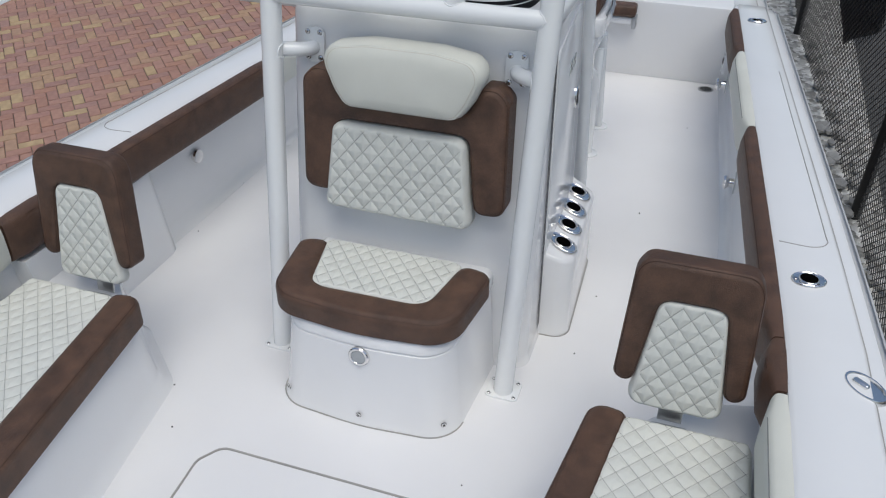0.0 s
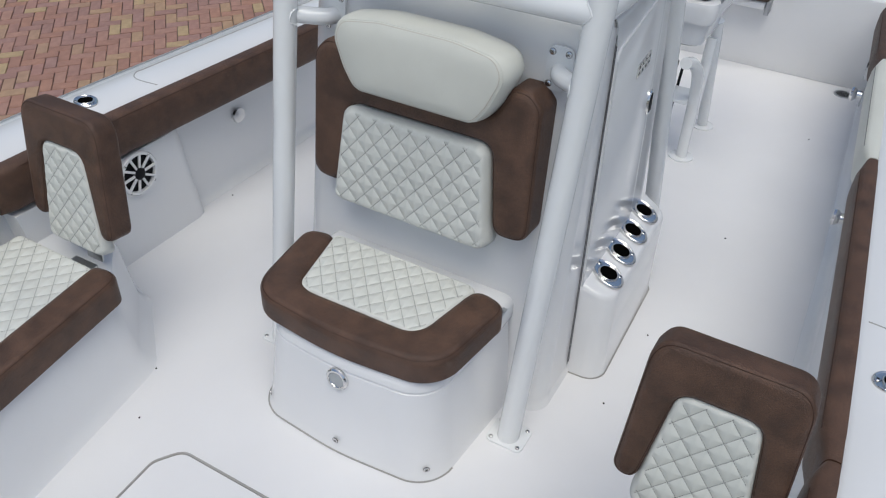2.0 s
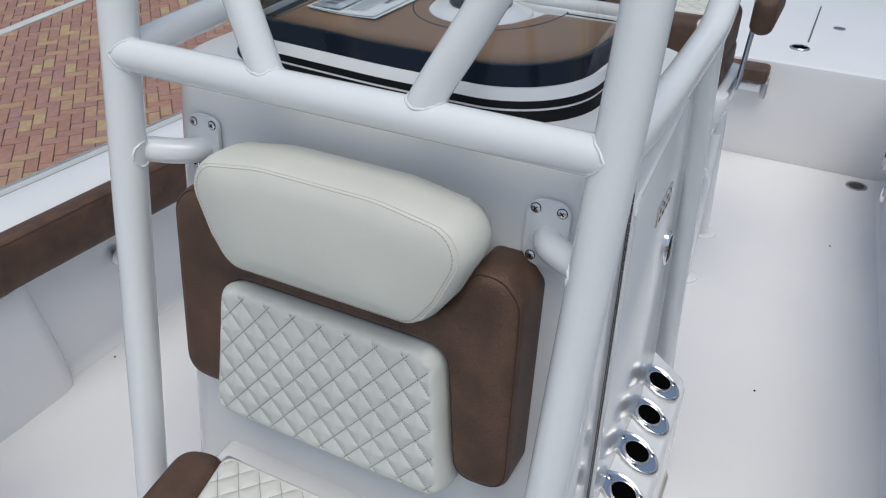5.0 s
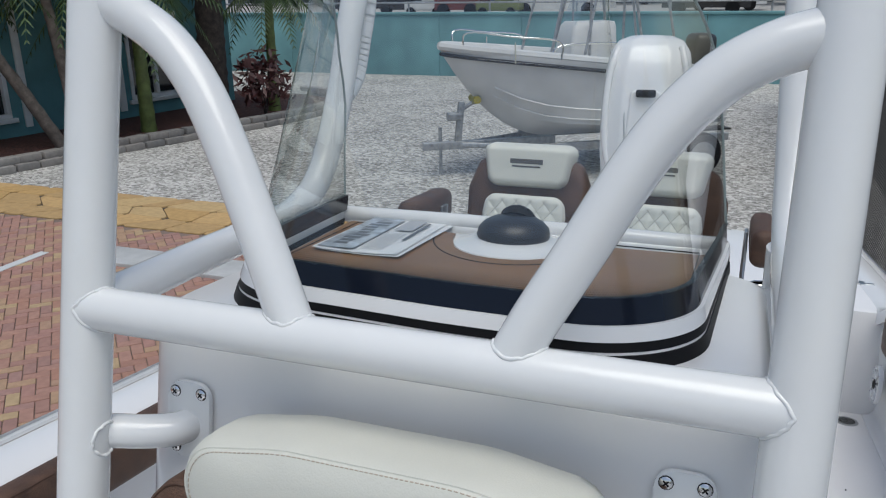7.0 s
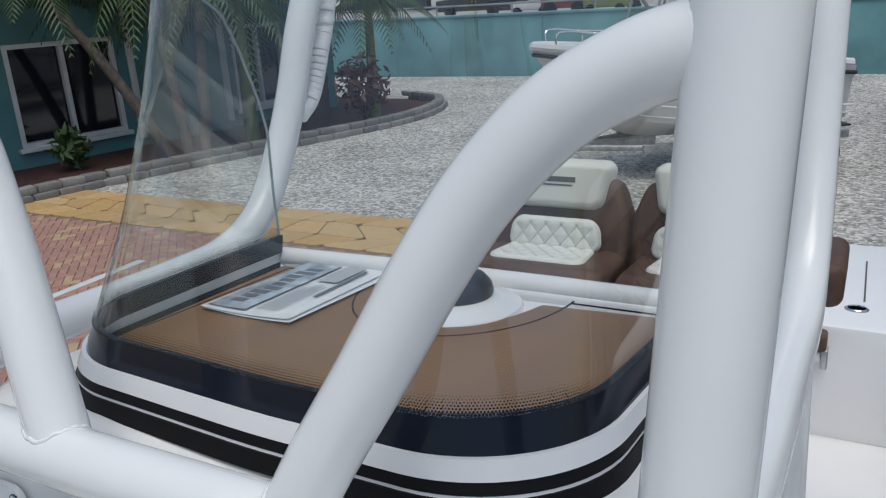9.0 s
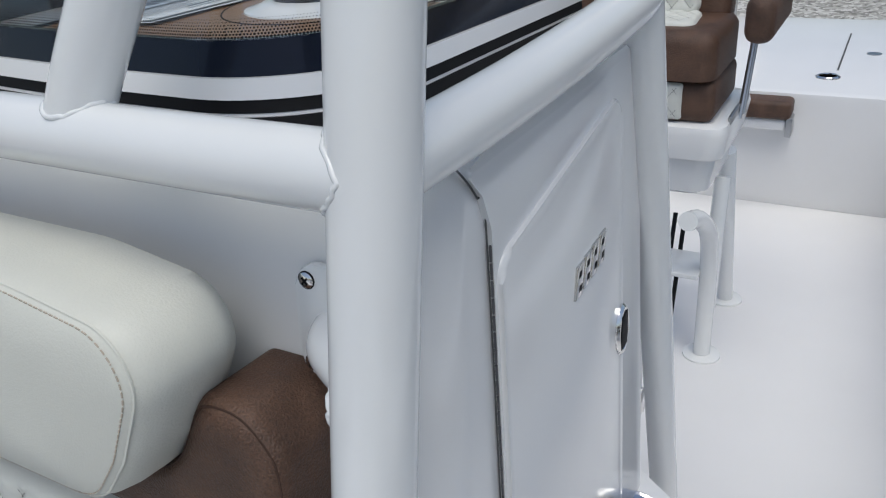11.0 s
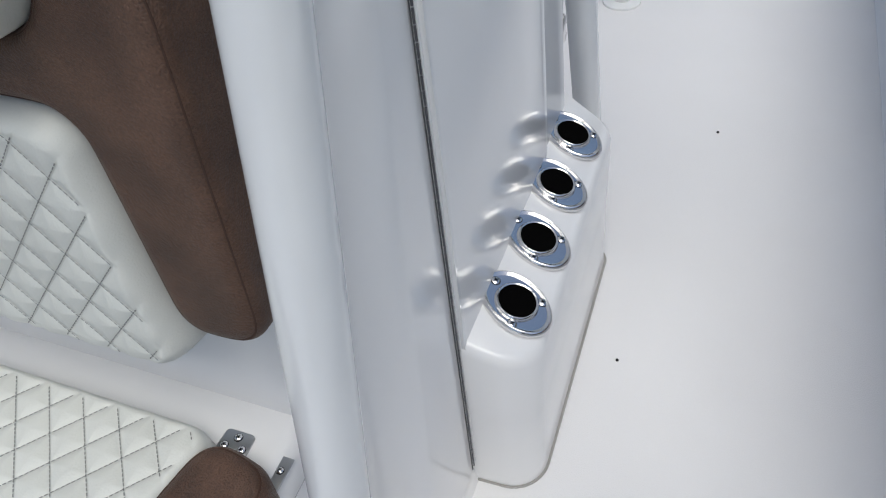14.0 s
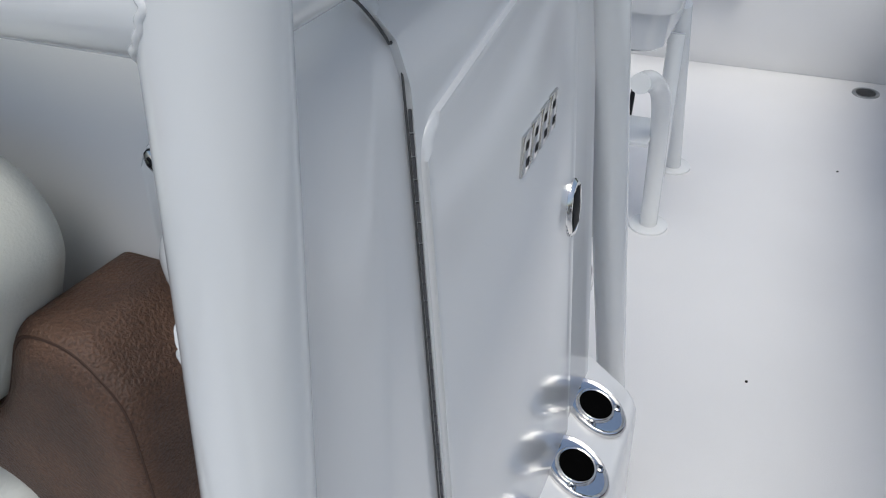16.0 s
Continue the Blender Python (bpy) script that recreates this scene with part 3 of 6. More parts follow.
def console_seat():
    c = thing("console_seat_cushion", "brown vinyl seat cushion with quilted white centre on white seat box", "seat cushion", (0, -0.3, 0.366))
    m = Matrix.Translation((SEAT_X, 0, 0.368))
    out = rounded([(-0.378, -0.145), (-0.335, -0.478), (-0.01, -0.512), (0.305, -0.478), (0.347, -0.145), (0.230, -0.12), (0.180, -0.382), (-0.212, -0.39), (-0.272, -0.12)],
                  [0.042, 0.125, 1.0, 0.125, 0.045, 0.04, 0.06, 0.06, 0.04], 10)
    cushion("surround", out, m, 0.082, 0.025, BROWN, c, "brown vinyl surround")
    bm = bmesh.new()
    slab(bm, [(-0.26, -0.13), (-0.20, -0.385), (0.185, -0.385), (0.24, -0.13)], m, 0.03)
    part("core", bm, QUILT, c)
    bm, st = pillow([(-0.228, -0.403), (0.196, -0.398), (0.245, -0.112), (-0.29, -0.112)], m @ pose(0, 0, 0.03), 0.052, 0.02, 0.0045, res=(260, 150), pitch=(0.056, 0.066))
    q = part("seat_panel", bm, QUILT, c, "quilted white vinyl panel", sharp=100)
    part("stitching", st, THREAD, q)
    # steel hinges on the ledge behind
    for x in (-0.275, 0.256):
        bm = bmesh.new()
        hm = Matrix.Translation((x, -0.108, 0.3955))
        slab(bm, [(p.x, p.y) for p in rounded([(-0.023, -0.018), (0.023, -0.018), (0.021, 0.018), (-0.021, 0.018)], 0.005)], hm, 0.0025, 0.0008, 2)
        tube(bm, [(x - 0.020, -0.128, 0.398), (x + 0.020, -0.128, 0.398)], 0.0045, 10)
        h = part("hinge", bm, STEEL, c, "small steel hinge")
        for dx, dy in ((-0.013, -0.006), (0.0, 0.009), (0.013, -0.006)):
            screw(h, hm @ Vector((dx, dy, 0.0025)), (0, 0, 1), 0.0055)


def console_backrest():
    c = thing("console_lounge_pad", "brown vinyl backrest with cream headrest and quilted white panel on console", "seat cushion", (0, -0.05, 0.6))
    m = axes((0.010, -0.057, 0.60), (1, 0, 0), (0, 0.082, 1))
    out = rounded([(-0.364, 0.035), (-0.354, 0.427), (-0.315, 0.467), (-0.26, 0.467), (-0.215, 0.37), (0.215, 0.37), (0.26, 0.467), (0.315, 0.467), (0.352, 0.427), (0.362, 0.035), (0.255, 0.03), (0.225, 0.30), (-0.225, 0.30), (-0.255, 0.03)],
                  [0.04, 0.03, 0.03, 0.02, 0.05, 0.05, 0.02, 0.03, 0.03, 0.04, 0.035, 0.03, 0.03, 0.035], 8)
    cushion("surround", out, m @ pose(0, 0, -0.05), 0.105, 0.019, BROWN, c, "brown vinyl surround")
    bm, st = pillow([(-0.290, -0.03), (0.254, -0.035), (0.224, 0.300), (-0.250, 0.300)], m, 0.072, 0.024, 0.0045, res=(280, 180), pitch=(0.058, 0.068))
    q = part("back_panel", bm, QUILT, c, "quilted white vinyl panel", sharp=100)
    part("stitching", st, THREAD, q)
    out = rounded([(-0.182, 0.368), (0.206, 0.368), (0.246, 0.425), (0.284, 0.512), (0.258, 0.560), (0.130, 0.580), (-0.110, 0.580), (-0.234, 0.560), (-0.256, 0.512), (-0.220, 0.425)],
                  [0.05, 0.05, 0.06, 0.06, 0.06, 0.3, 0.3, 0.06, 0.06, 0.06], 6)
    mid = Vector((0.013, 0.475))
    bm = bmesh.new()
    rings = []
    for h, k in ((0.0, 0.97), (0.02, 0.995), (0.05, 1.0), (0.08, 0.995), (0.10, 0.975), (0.112, 0.94), (0.118, 0.89), (0.124, 0.6), (0.127, 0.3), (0.128, 0.05)):
        rings.append([m @ Vector(((p.x - mid.x) * k + mid.x, (p.y - mid.y) * k + mid.y, h)) for p in out])
    loft(bm, rings)
    h = part("headrest", bm, CREAM, c, "smooth cream vinyl headrest", sharp=80)
    for k, hh in ((0.945, 0.1108), (0.915, 0.1158)):
        bm = bmesh.new()
        ring = [m @ Vector(((p.x - mid.x) * k + mid.x, (p.y - mid.y) * k + mid.y, hh)) for p in out]
        if k > 0.93:
            tube(bm, ring + ring[:1], 0.0016, 6, cap=False)
            part("welt", bm, CREAM, h)
        else:
            for a, b in zip(ring, ring[1:] + ring[:1]):
                steps = max(1, int((b - a).length / 0.006))
                for j in range(steps):
                    tube(bm, [a.lerp(b, (j + 0.1) / steps), a.lerp(b, (j + 0.75) / steps)], 0.0008, 4)
            part("stitching", bm, TAN_THREAD, h)
    return c


console_seat()
console_backrest()

# ---------- pipework ----------
FOOT = {1: Vector((0.434, -0.226, 0)), -1: Vector((-0.442, -0.240, 0))}
HEAD = {1: Vector((0.459, -0.025, 1.3)), -1: Vector((-0.450, -0.028, 1.3))}
ARCH = {1: [(0.152, 1.287), (0.180, 1.345), (0.222, 1.42), (0.262, 1.495), (0.303, 1.560), (0.353, 1.613), (0.403, 1.642), (0.445, 1.655), (0.470, 1.662)],
        -1: [(-0.122, 1.287), (-0.147, 1.337), (-0.193, 1.43), (-0.237, 1.512), (-0.283, 1.586), (-0.334, 1.640), (-0.390, 1.674), (-0.430, 1.688), (-0.458, 1.696)]}
BAR = (Vector((-0.450, -0.034, 1.285)), Vector((0.459, -0.030, 1.286)))


def weld(parent, p, d, r, q, e, big):
    """An uneven bead where a pipe of radius r from p along d leaves the pipe of radius big round the line q, e."""
    d, e = d.normalized(), e.normalized()
    u = d.orthogonal().normalized()
    v = d.cross(u)
    rng = random.Random(int(1000 * (p.x + 2 * p.z)) + 5)
    ring = []
    for k in range(40):
        a = 2 * math.pi * k / 40
        o = p + (r - 0.0004) * (math.cos(a) * u + math.sin(a) * v)
        w, dd = o - q - e * (o - q).dot(e), d - e * d.dot(e)
        qa, qb, qc = dd.dot(dd), 2 * w.dot(dd), w.dot(w) - (big - 0.0004) ** 2
        disc = qb * qb - 4 * qa * qc
        ring.append(o + d * ((-qb + math.sqrt(disc)) / (2 * qa) if disc > 0 else -qb / (2 * qa)) + d * rng.uniform(-0.0012, 0.0022))
    bm = bmesh.new()
    tube(bm, spline(ring + ring[:1], 3), 0.0025, 8, cap=False)
    part("weld", bm, PIPE, parent, sharp=180)


def build_top():
    top = thing("hardtop_frame", "white powder-coated pipe frame standing on deck round the console", "pipe frame", (0, 0.3, 0))
    for s in (-1, 1):
        bm = bmesh.new()
        lo, hi = FOOT[s], HEAD[s]
        tube(bm, [lo, lo.lerp(hi, 0.5), hi, lo.lerp(hi, 1.7)], 0.0345, 24)
        part("upright", bm, PIPE, top)
        bm = bmesh.new()
        tube(bm, spline([(x, -0.248 + 0.171 * z, z) for x, z in ARCH[s]], 5), 0.0285)
        part("arch", bm, PIPE, top)
        # side rail that bends up behind the console
        bm = bmesh.new()
        tube(bm, spline([(0.452 * s + 0.005, -0.03, 1.284), (0.467 * s, 0.2, 1.288), (0.471 * s, 0.45, 1.298), (0.474 * s, 0.58, 1.314), (0.473 * s, 0.67, 1.365), (0.47 * s, 0.73, 1.46), (0.466 * s, 0.775, 1.57), (0.463 * s, 0.81, 1.69), (0.462 * s, 0.86, 1.83), (0.47 * s, 0.97, 2.21)], 6), 0.0295)
        part("side_rail", bm, PIPE, top)
        bm = bmesh.new()
        run = spline([(0.462 * s, 0.795, 1.535), (0.458 * s, 0.835, 1.575), (0.456 * s, 0.868, 1.66), (0.455 * s, 0.90, 1.76), (0.458 * s, 1.02, 2.2)], 14)
        tube(bm, run, 0.0165, 14)
        for i, p in enumerate(run[12:], 12):
            if i % 2:
                d = (run[min(i + 1, len(run) - 1)] - run[i - 1]).normalized()
                lathe(bm, [(0.010, -0.009), (0.0178, -0.005), (0.0186, 0.0), (0.0178, 0.005), (0.010, 0.009)], facing(p + Vector((0, -0.004, 0)), d), 14)
        part("stay", bm, PIPE, top, "thinner scalloped white stay")
        bm = bmesh.new()
        tube(bm, [(0.490 * s, 0.945, 0), (0.466 * s, 0.598, 1.315)], 0.0285)
        part("rear_post", bm, PIPE, top)
        # stub to the console face
        bm = bmesh.new()
        tube(bm, spline([tuple(FOOT[s].lerp(HEAD[s], 1.10 / 1.3)), (0.44 * s + 0.006, -0.034, 1.100), (0.395 * s + 0.008, -0.012, 1.098), (0.36 * s + 0.008, 0.012, 1.097), (0.347 * s + 0.008, 0.04, 1.098)], 6), 0.0245)
        part("stub", bm, PIPE, top)
        bm = bmesh.new()
        m = facing((0.347 * s + 0.008, 0.034, 1.106), (0, -1, 0.095))
        slab(bm, [(p.x, p.y) for p in rounded([(-0.036, -0.058), (0.036, -0.058), (0.036, 0.058), (-0.036, 0.058)], 0.024)], m, 0.008, 0.003, 2)
        pl = part("plate", bm, PIPE, top)
        for dx in (-0.022, 0.022):
            for dz in (-0.042, 0.042):
                screw(pl, m @ Vector((dx, dz, 0.008)), (0, -1, 0.05), 0.008)
        bm = bmesh.new()
        m = Matrix.Translation(FOOT[s])
        slab(bm, [(p.x, p.y) for p in rounded([(-0.06, -0.045), (0.06, -0.045), (0.06, 0.06), (-0.06, 0.06)], 0.02)], m, 0.008, 0.003, 2)
        pl = part("foot_plate", bm, PIPE, top)
        for dx, dy in ((-0.045, -0.03), (0.045, -0.03), (-0.045, 0.045), (0.045, 0.045)):
            screw(pl, m @ Vector((dx, dy, 0.008)), (0, 0, 1), 0.006)
        # weld beads
        weld(top, Vector((ARCH[s][0][0], -0.028, 1.287)), Vector((0.47 * s, 0.17, 1)), 0.0285, BAR[0], BAR[1] - BAR[0], 0.0305)
        weld(top, BAR[0] if s < 0 else BAR[1], (BAR[1] - BAR[0]) * -s, 0.0305, lo, hi - lo, 0.0345)
        weld(top, lo.lerp(hi, 1.10 / 1.3), Vector((-0.06 * s, 0.012, 0.003)), 0.0235, lo, hi - lo, 0.0345)
    bm = bmesh.new()
    tube(bm, BAR, 0.0305)
    part("cross_bar", bm, PIPE, top)
    return top


build_top()


def build_roof_frame():
    top = thing("roof_frame", "white pipe hoop frame above the console", "pipe frame", (0, 0.4, 2.2))
    for s in (-1, 1):
        bm = bmesh.new()
        tube(bm, spline([(0.5 * s, -0.15, 2.2), (0.52 * s, 0.12, 2.215), (0.52 * s, 0.5, 2.22), (0.5 * s, 1.05, 2.2)], 6), 0.026)
        part("top_rail", bm, PIPE, top)
    for y in (-0.1, 0.45, 1.0):
        bm = bmesh.new()
        tube(bm, [(-0.515, y, 2.21), (0, y, 2.23), (0.515, y, 2.21)], 0.022)
        part("top_bar", bm, PIPE, top)


build_roof_frame()

# ---------- console: windshield, dash, door ----------
WS_BASE = 1.272


def ws_path(n=14):
    """The windshield's line on the console top, from the port aft end round the front, with its inward normals."""
    pts = rounded([(-0.388, 0.61), (-0.350, 0.098), (0.02, 0.070), (0.350, 0.068), (0.378, 0.62)], [0, 0.16, 1.2, 0.16, 0], n)
    fine = []
    for a, b in zip(pts, pts[1:]):
        k = max(1, int((b - a).length / 0.02))
        fine += [a.lerp(b, j / k) for j in range(k)]
    fine.append(pts[-1])
    out = []
    for i, p in enumerate(fine):
        d = (fine[min(i + 1, len(fine) - 1)] - fine[max(i - 1, 0)]).normalized()
        out.append((p, Vector((-d.y, d.x))))
    return out


WS = ws_path()


def ws_point(p, n, h, off=0.0):
    lean = (0.27 - 0.17 * min(1.0, max(0.0, (p.y - 0.18) / 0.34))) * abs(n.x) + 0.26 * abs(n.y)
    q = p + n * (lean * h + off)
    return Vector((q.x, q.y, WS_BASE + h))


def ws_height(p):
    """Level along the front, rounding down to the banded base at the aft ends."""
    return interp(((0.05, 0.482), (0.2, 0.480), (0.33, 0.468), (0.42, 0.44), (0.48, 0.39), (0.53, 0.33), (0.565, 0.27), (0.585, 0.18), (0.60, 0.0725), (0.7, 0.0725)), p.y)


def build_windshield():
    ws = thing("windshield", "curved clear windshield with black and white banded base", "windshield", (0, 0.3, WS_BASE))
    for name, h0, h1, off, mat, label in (("gasket", -0.014, 0.005, -0.004, RUBBER, "black rubber gasket"), ("lower_stripe", 0.005, 0.0085, -0.002, GEL, ""), ("dark_band", 0.0085, 0.0205, -0.003, RUBBER, "matt black band"),
                                          ("white_band", 0.0205, 0.039, -0.005, GEL, "broad white band"), ("frit_band", 0.039, 0.071, 0.0, FRIT, "glossy navy glazed border")):
        bm = bmesh.new()
        loft(bm, [[ws_point(p, n, h0, off), ws_point(p, n, h1, off), ws_point(p, n, h1, off + 0.008), ws_point(p, n, h0, off + 0.008)] for p, n in WS])
        part(name, bm, mat, ws, label)
    bm = bmesh.new()
    for r in range(7):
        size = 0.00130 - 0.00015 * r
        d = 0.0
        last = None
        nxt = (0.0016 if r % 2 else 0)
        for p, n in WS:
            if last is not None:
                d += (p - last[0]).length
                while d >= nxt:
                    c, o = ws_point(p, n, 0.0725 + 0.0026 * r, -0.0012), ws_point(p, n, 0.084 + 0.0026 * r, -0.0012)
                    up = (o - c).normalized()
                    sd = Vector((n.y, -n.x, 0))
                    c = c - ((p - last[0]).normalized() * (d - nxt)).to_3d()
                    bm.faces.new([bm.verts.new(c + size * (math.cos(a) * sd + math.sin(a) * up)) for a in [math.pi * k / 3 for k in range(6)]])
                    nxt += 0.0032
            last = (p, n)
    part("frit_dots", bm, RUBBER, ws, "fading rows of tiny black dots")
    bm = bmesh.new()
    rows = 12
    loft(bm, [[ws_point(p, n, 0.070 + max(0.002, ws_height(p) - 0.070) * k / rows) for k in range(rows + 1)] for p, n in WS], cap=False, closed=False)
    g = part("pane", bm, GLASS, ws, "clear curved pane", sharp=180)
    g.visible_shadow = False
    bm = bmesh.new()
    tube(bm, [ws_point(p, n, ws_height(p)) for p, n in WS], 0.0022, 6)
    part("pane_edge", bm, material("pale_glass_edge", (0.35, 0.42, 0.41), 0.15), ws)


def build_dash():
    dash = thing("dash_panel", "teak-brown dash panel with white rim behind the windshield", "dash panel", (0, 0.4, 1.262))
    bm = bmesh.new()
    inside = [(p + n * 0.02) for p, n in WS if p.y < 0.60]
    slab(bm, [(p.x, p.y) for p in inside], Matrix.Translation((0, 0, 1.252)), 0.036, 0.004, 2)
    part("pod", bm, GEL, dash)
    bm = bmesh.new()
    inside = [(p + n * 0.032) for p, n in WS if p.y < 0.598]
    cut = [(0.008 + 0.13 * math.cos(a), 0.60 - 0.185 * math.sin(a)) for a in [math.pi * k / 18 for k in range(1, 18)]]
    slab(bm, [(p.x, p.y) for p in inside] + cut, Matrix.Translation((0, 0, 1.288)), 0.006, 0.002, 2)
    part("brown_top", bm, DASH, dash, "teak-brown textured top")
    bm = bmesh.new()
    tube(bm, [(0.008 + 0.165 * math.cos(a), 0.60 - 0.225 * math.sin(a), 1.2938) for a in [math.pi * k / 24 for k in range(25)]], 0.0014, 5)
    tube(bm, [(-0.157, 0.59, 1.2938), (-0.335, 0.578, 1.2938), (-0.325, 0.25, 1.2938)], 0.0014, 5)
    tube(bm, [(0.173, 0.59, 1.2938), (0.33, 0.59, 1.2938), (0.325, 0.30, 1.2938)], 0.0014, 5)
    part("groove", bm, BLACK, dash, "dark inlaid line")
    bm = bmesh.new()
    tube(bm, [(-0.385, 0.626, 1.300), (-0.13, 0.632, 1.302), (0.13, 0.632, 1.302), (0.362, 0.632, 1.300)], 0.017, 14)
    part("aft_rim", bm, GEL, dash, "rounded white rim")
    bm = bmesh.new()
    block(bm, -0.380, 0.360, 0.612, 0.672, 1.0, 1.300, 0.012)
    part("helm_face", bm, GEL, dash)
    c = thing("compass", "domed black compass in white binnacle on dash", "compass", (0.008, 0.52, 1.29))
    bm = bmesh.new()
    lathe(bm, [(0.112, -0.002), (0.108, 0.006), (0.094, 0.009), (0.082, 0.014), (0.070, 0.018), (0.04, 0.02)], Matrix.Translation((0.008, 0.520, 1.290)), 40)
    part("binnacle", bm, GEL, c, "white dished binnacle")
    bm = bmesh.new()
    lathe(bm, [(0.064, 0.016), (0.067, 0.024), (0.064, 0.036), (0.054, 0.047), (0.040, 0.054), (0.020, 0.058), (0.003, 0.059)], Matrix.Translation((0.008, 0.520, 1.290)), 36)
    part("dome", bm, material("dark_compass_dome", (0.02, 0.023, 0.03), 0.35, bump=0.1), c, "matt black dome")
    bm = bmesh.new()
    m = facing((0.008, 0.550, 1.334), (0, 0.85, 0.6))
    lathe(bm, [(0.034, -0.012), (0.034, 0.004), (0.030, 0.010), (0.012, 0.013)], m, 30)
    part("bezel", bm, BLACK, c)
    bm = bmesh.new()
    for k in range(48):
        a = 2 * math.pi * k / 48
        block(bm, 0.0305, 0.0335 if k % 4 else 0.0345, -0.0005, 0.0005, 0.003, 0.0046, m=m @ pose(0, 0, 0, 0, 0, math.degrees(a)))
    part("graduations", bm, GEL, c, "fine white tick marks")


def build_paper():
    sheet = thing("spec_sheet", "glossy printed information sheet lying on the dash", "paper", (-0.25, 0.47, 1.295))
    m = axes((-0.306, 0.338, 1.2975), (0.995, 0.03, 0), (-0.13, 0.99, 0.0)) @ Matrix.Diagonal((1.06, 1.24, 1, 1))
    white = material("white_paper", (0.78, 0.79, 0.80), 0.3, vary=0.01)
    ink, blue, grey = material("dark_ink", (0.10, 0.11, 0.13), 0.35), material("pale_blue_print", (0.42, 0.47, 0.53), 0.3, scale=40, vary=0.3), material("grey_print", (0.45, 0.46, 0.48), 0.4)
    for k, (dx, rz) in enumerate(((0, 0), (0.006, 2.0))):
        bm = bmesh.new()
        rows = []
        for j in range(9):
            u = j / 8
            rows.append([m @ pose(dx, 0, -0.002 * k, 0, 0, -rz) @ Vector((u * 0.15, v * 0.225, 0.0008 + 0.003 * (1 - math.sin(math.pi * u)) * (1 - v))) for v in [i / 8 for i in range(9)]])
        loft(bm, rows, cap=False, closed=False)
        part("page", bm, white, sheet)
    bm = bmesh.new()
    block(bm, 0.006, 0.07, 0.008, 0.215, 0.0042, 0.0046, m=m)
    part("photo_print", bm, blue, sheet, "pale blue printed picture")
    bm = bmesh.new()
    rng = random.Random(4)
    for k in range(9):
        y = 0.03 + 0.018 * k
        block(bm, 0.02 + 0.01 * rng.random(), 0.045 + 0.015 * rng.random(), y, y + 0.012, 0.0046, 0.0049, m=m)
    block(bm, 0.122, 0.128, 0.08, 0.20, 0.0042, 0.0046, m=m)
    part("dark_print", bm, ink, sheet)
    bm = bmesh.new()
    for k in range(9):
        block(bm, 0.078 + 0.0042 * k, 0.080 + 0.0042 * k, 0.02, 0.10 + 0.03 * rng.random(), 0.0042, 0.0045, m=m)
    block(bm, 0.08, 0.115, 0.14, 0.215, 0.0042, 0.0045, m=m)
    part("text_lines", bm, grey, sheet)


build_windshield()
build_dash()
build_paper()


def flange(parent, m, rx, ry, hole, tubes=True):
    """An oval polished rod-holder flange with three screws; a shallow black cap paints the bore's shade."""
    bm = bmesh.new()
    n = 36
    prof = [(1.0, -0.002), (1.0, 0.003), (0.97, 0.0065), (0.93, 0.0078), (0.89, 0.0070), (0.86, 0.0052), (0.82, 0.0046)]
    rings = [[m @ Vector((rx * k * math.cos(2 * math.pi * i / n), ry * k * math.sin(2 * math.pi * i / n), h)) for i in range(n)] for k, h in prof]
    for r, h in ((hole * 1.24, 0.0046), (hole * 1.19, 0.0085), (hole * 1.12, 0.0100), (hole * 1.05, 0.009), (hole, 0.003), (hole * 0.98, -0.004)):
        rings.append([m @ Vector((r * math.cos(2 * math.pi * i / n), r * math.sin(2 * math.pi * i / n), h)) for i in range(n)])
    loft(bm, rings, cap=False)
    fl = part("flange", bm, CHROME, parent, "polished steel flange")
    # no real depth here: a black cap just under the rim paints the hole's shade
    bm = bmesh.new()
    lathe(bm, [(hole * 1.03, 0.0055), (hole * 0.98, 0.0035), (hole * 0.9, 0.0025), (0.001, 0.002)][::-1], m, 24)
    part("bore", bm, BORE_SHADE, parent, "shallow black cap painted as the shade inside the hole")
    for a in (60, 180, 300):
        x, y = (hole + (rx - hole) * 0.52) * math.cos(radians(a)), (hole + (ry - hole) * 0.55) * math.sin(radians(a))
        screw(parent, m @ Vector((x, y, 0.0046)), m.to_3x3() @ Vector((0, 0, 1)), 0.0068)


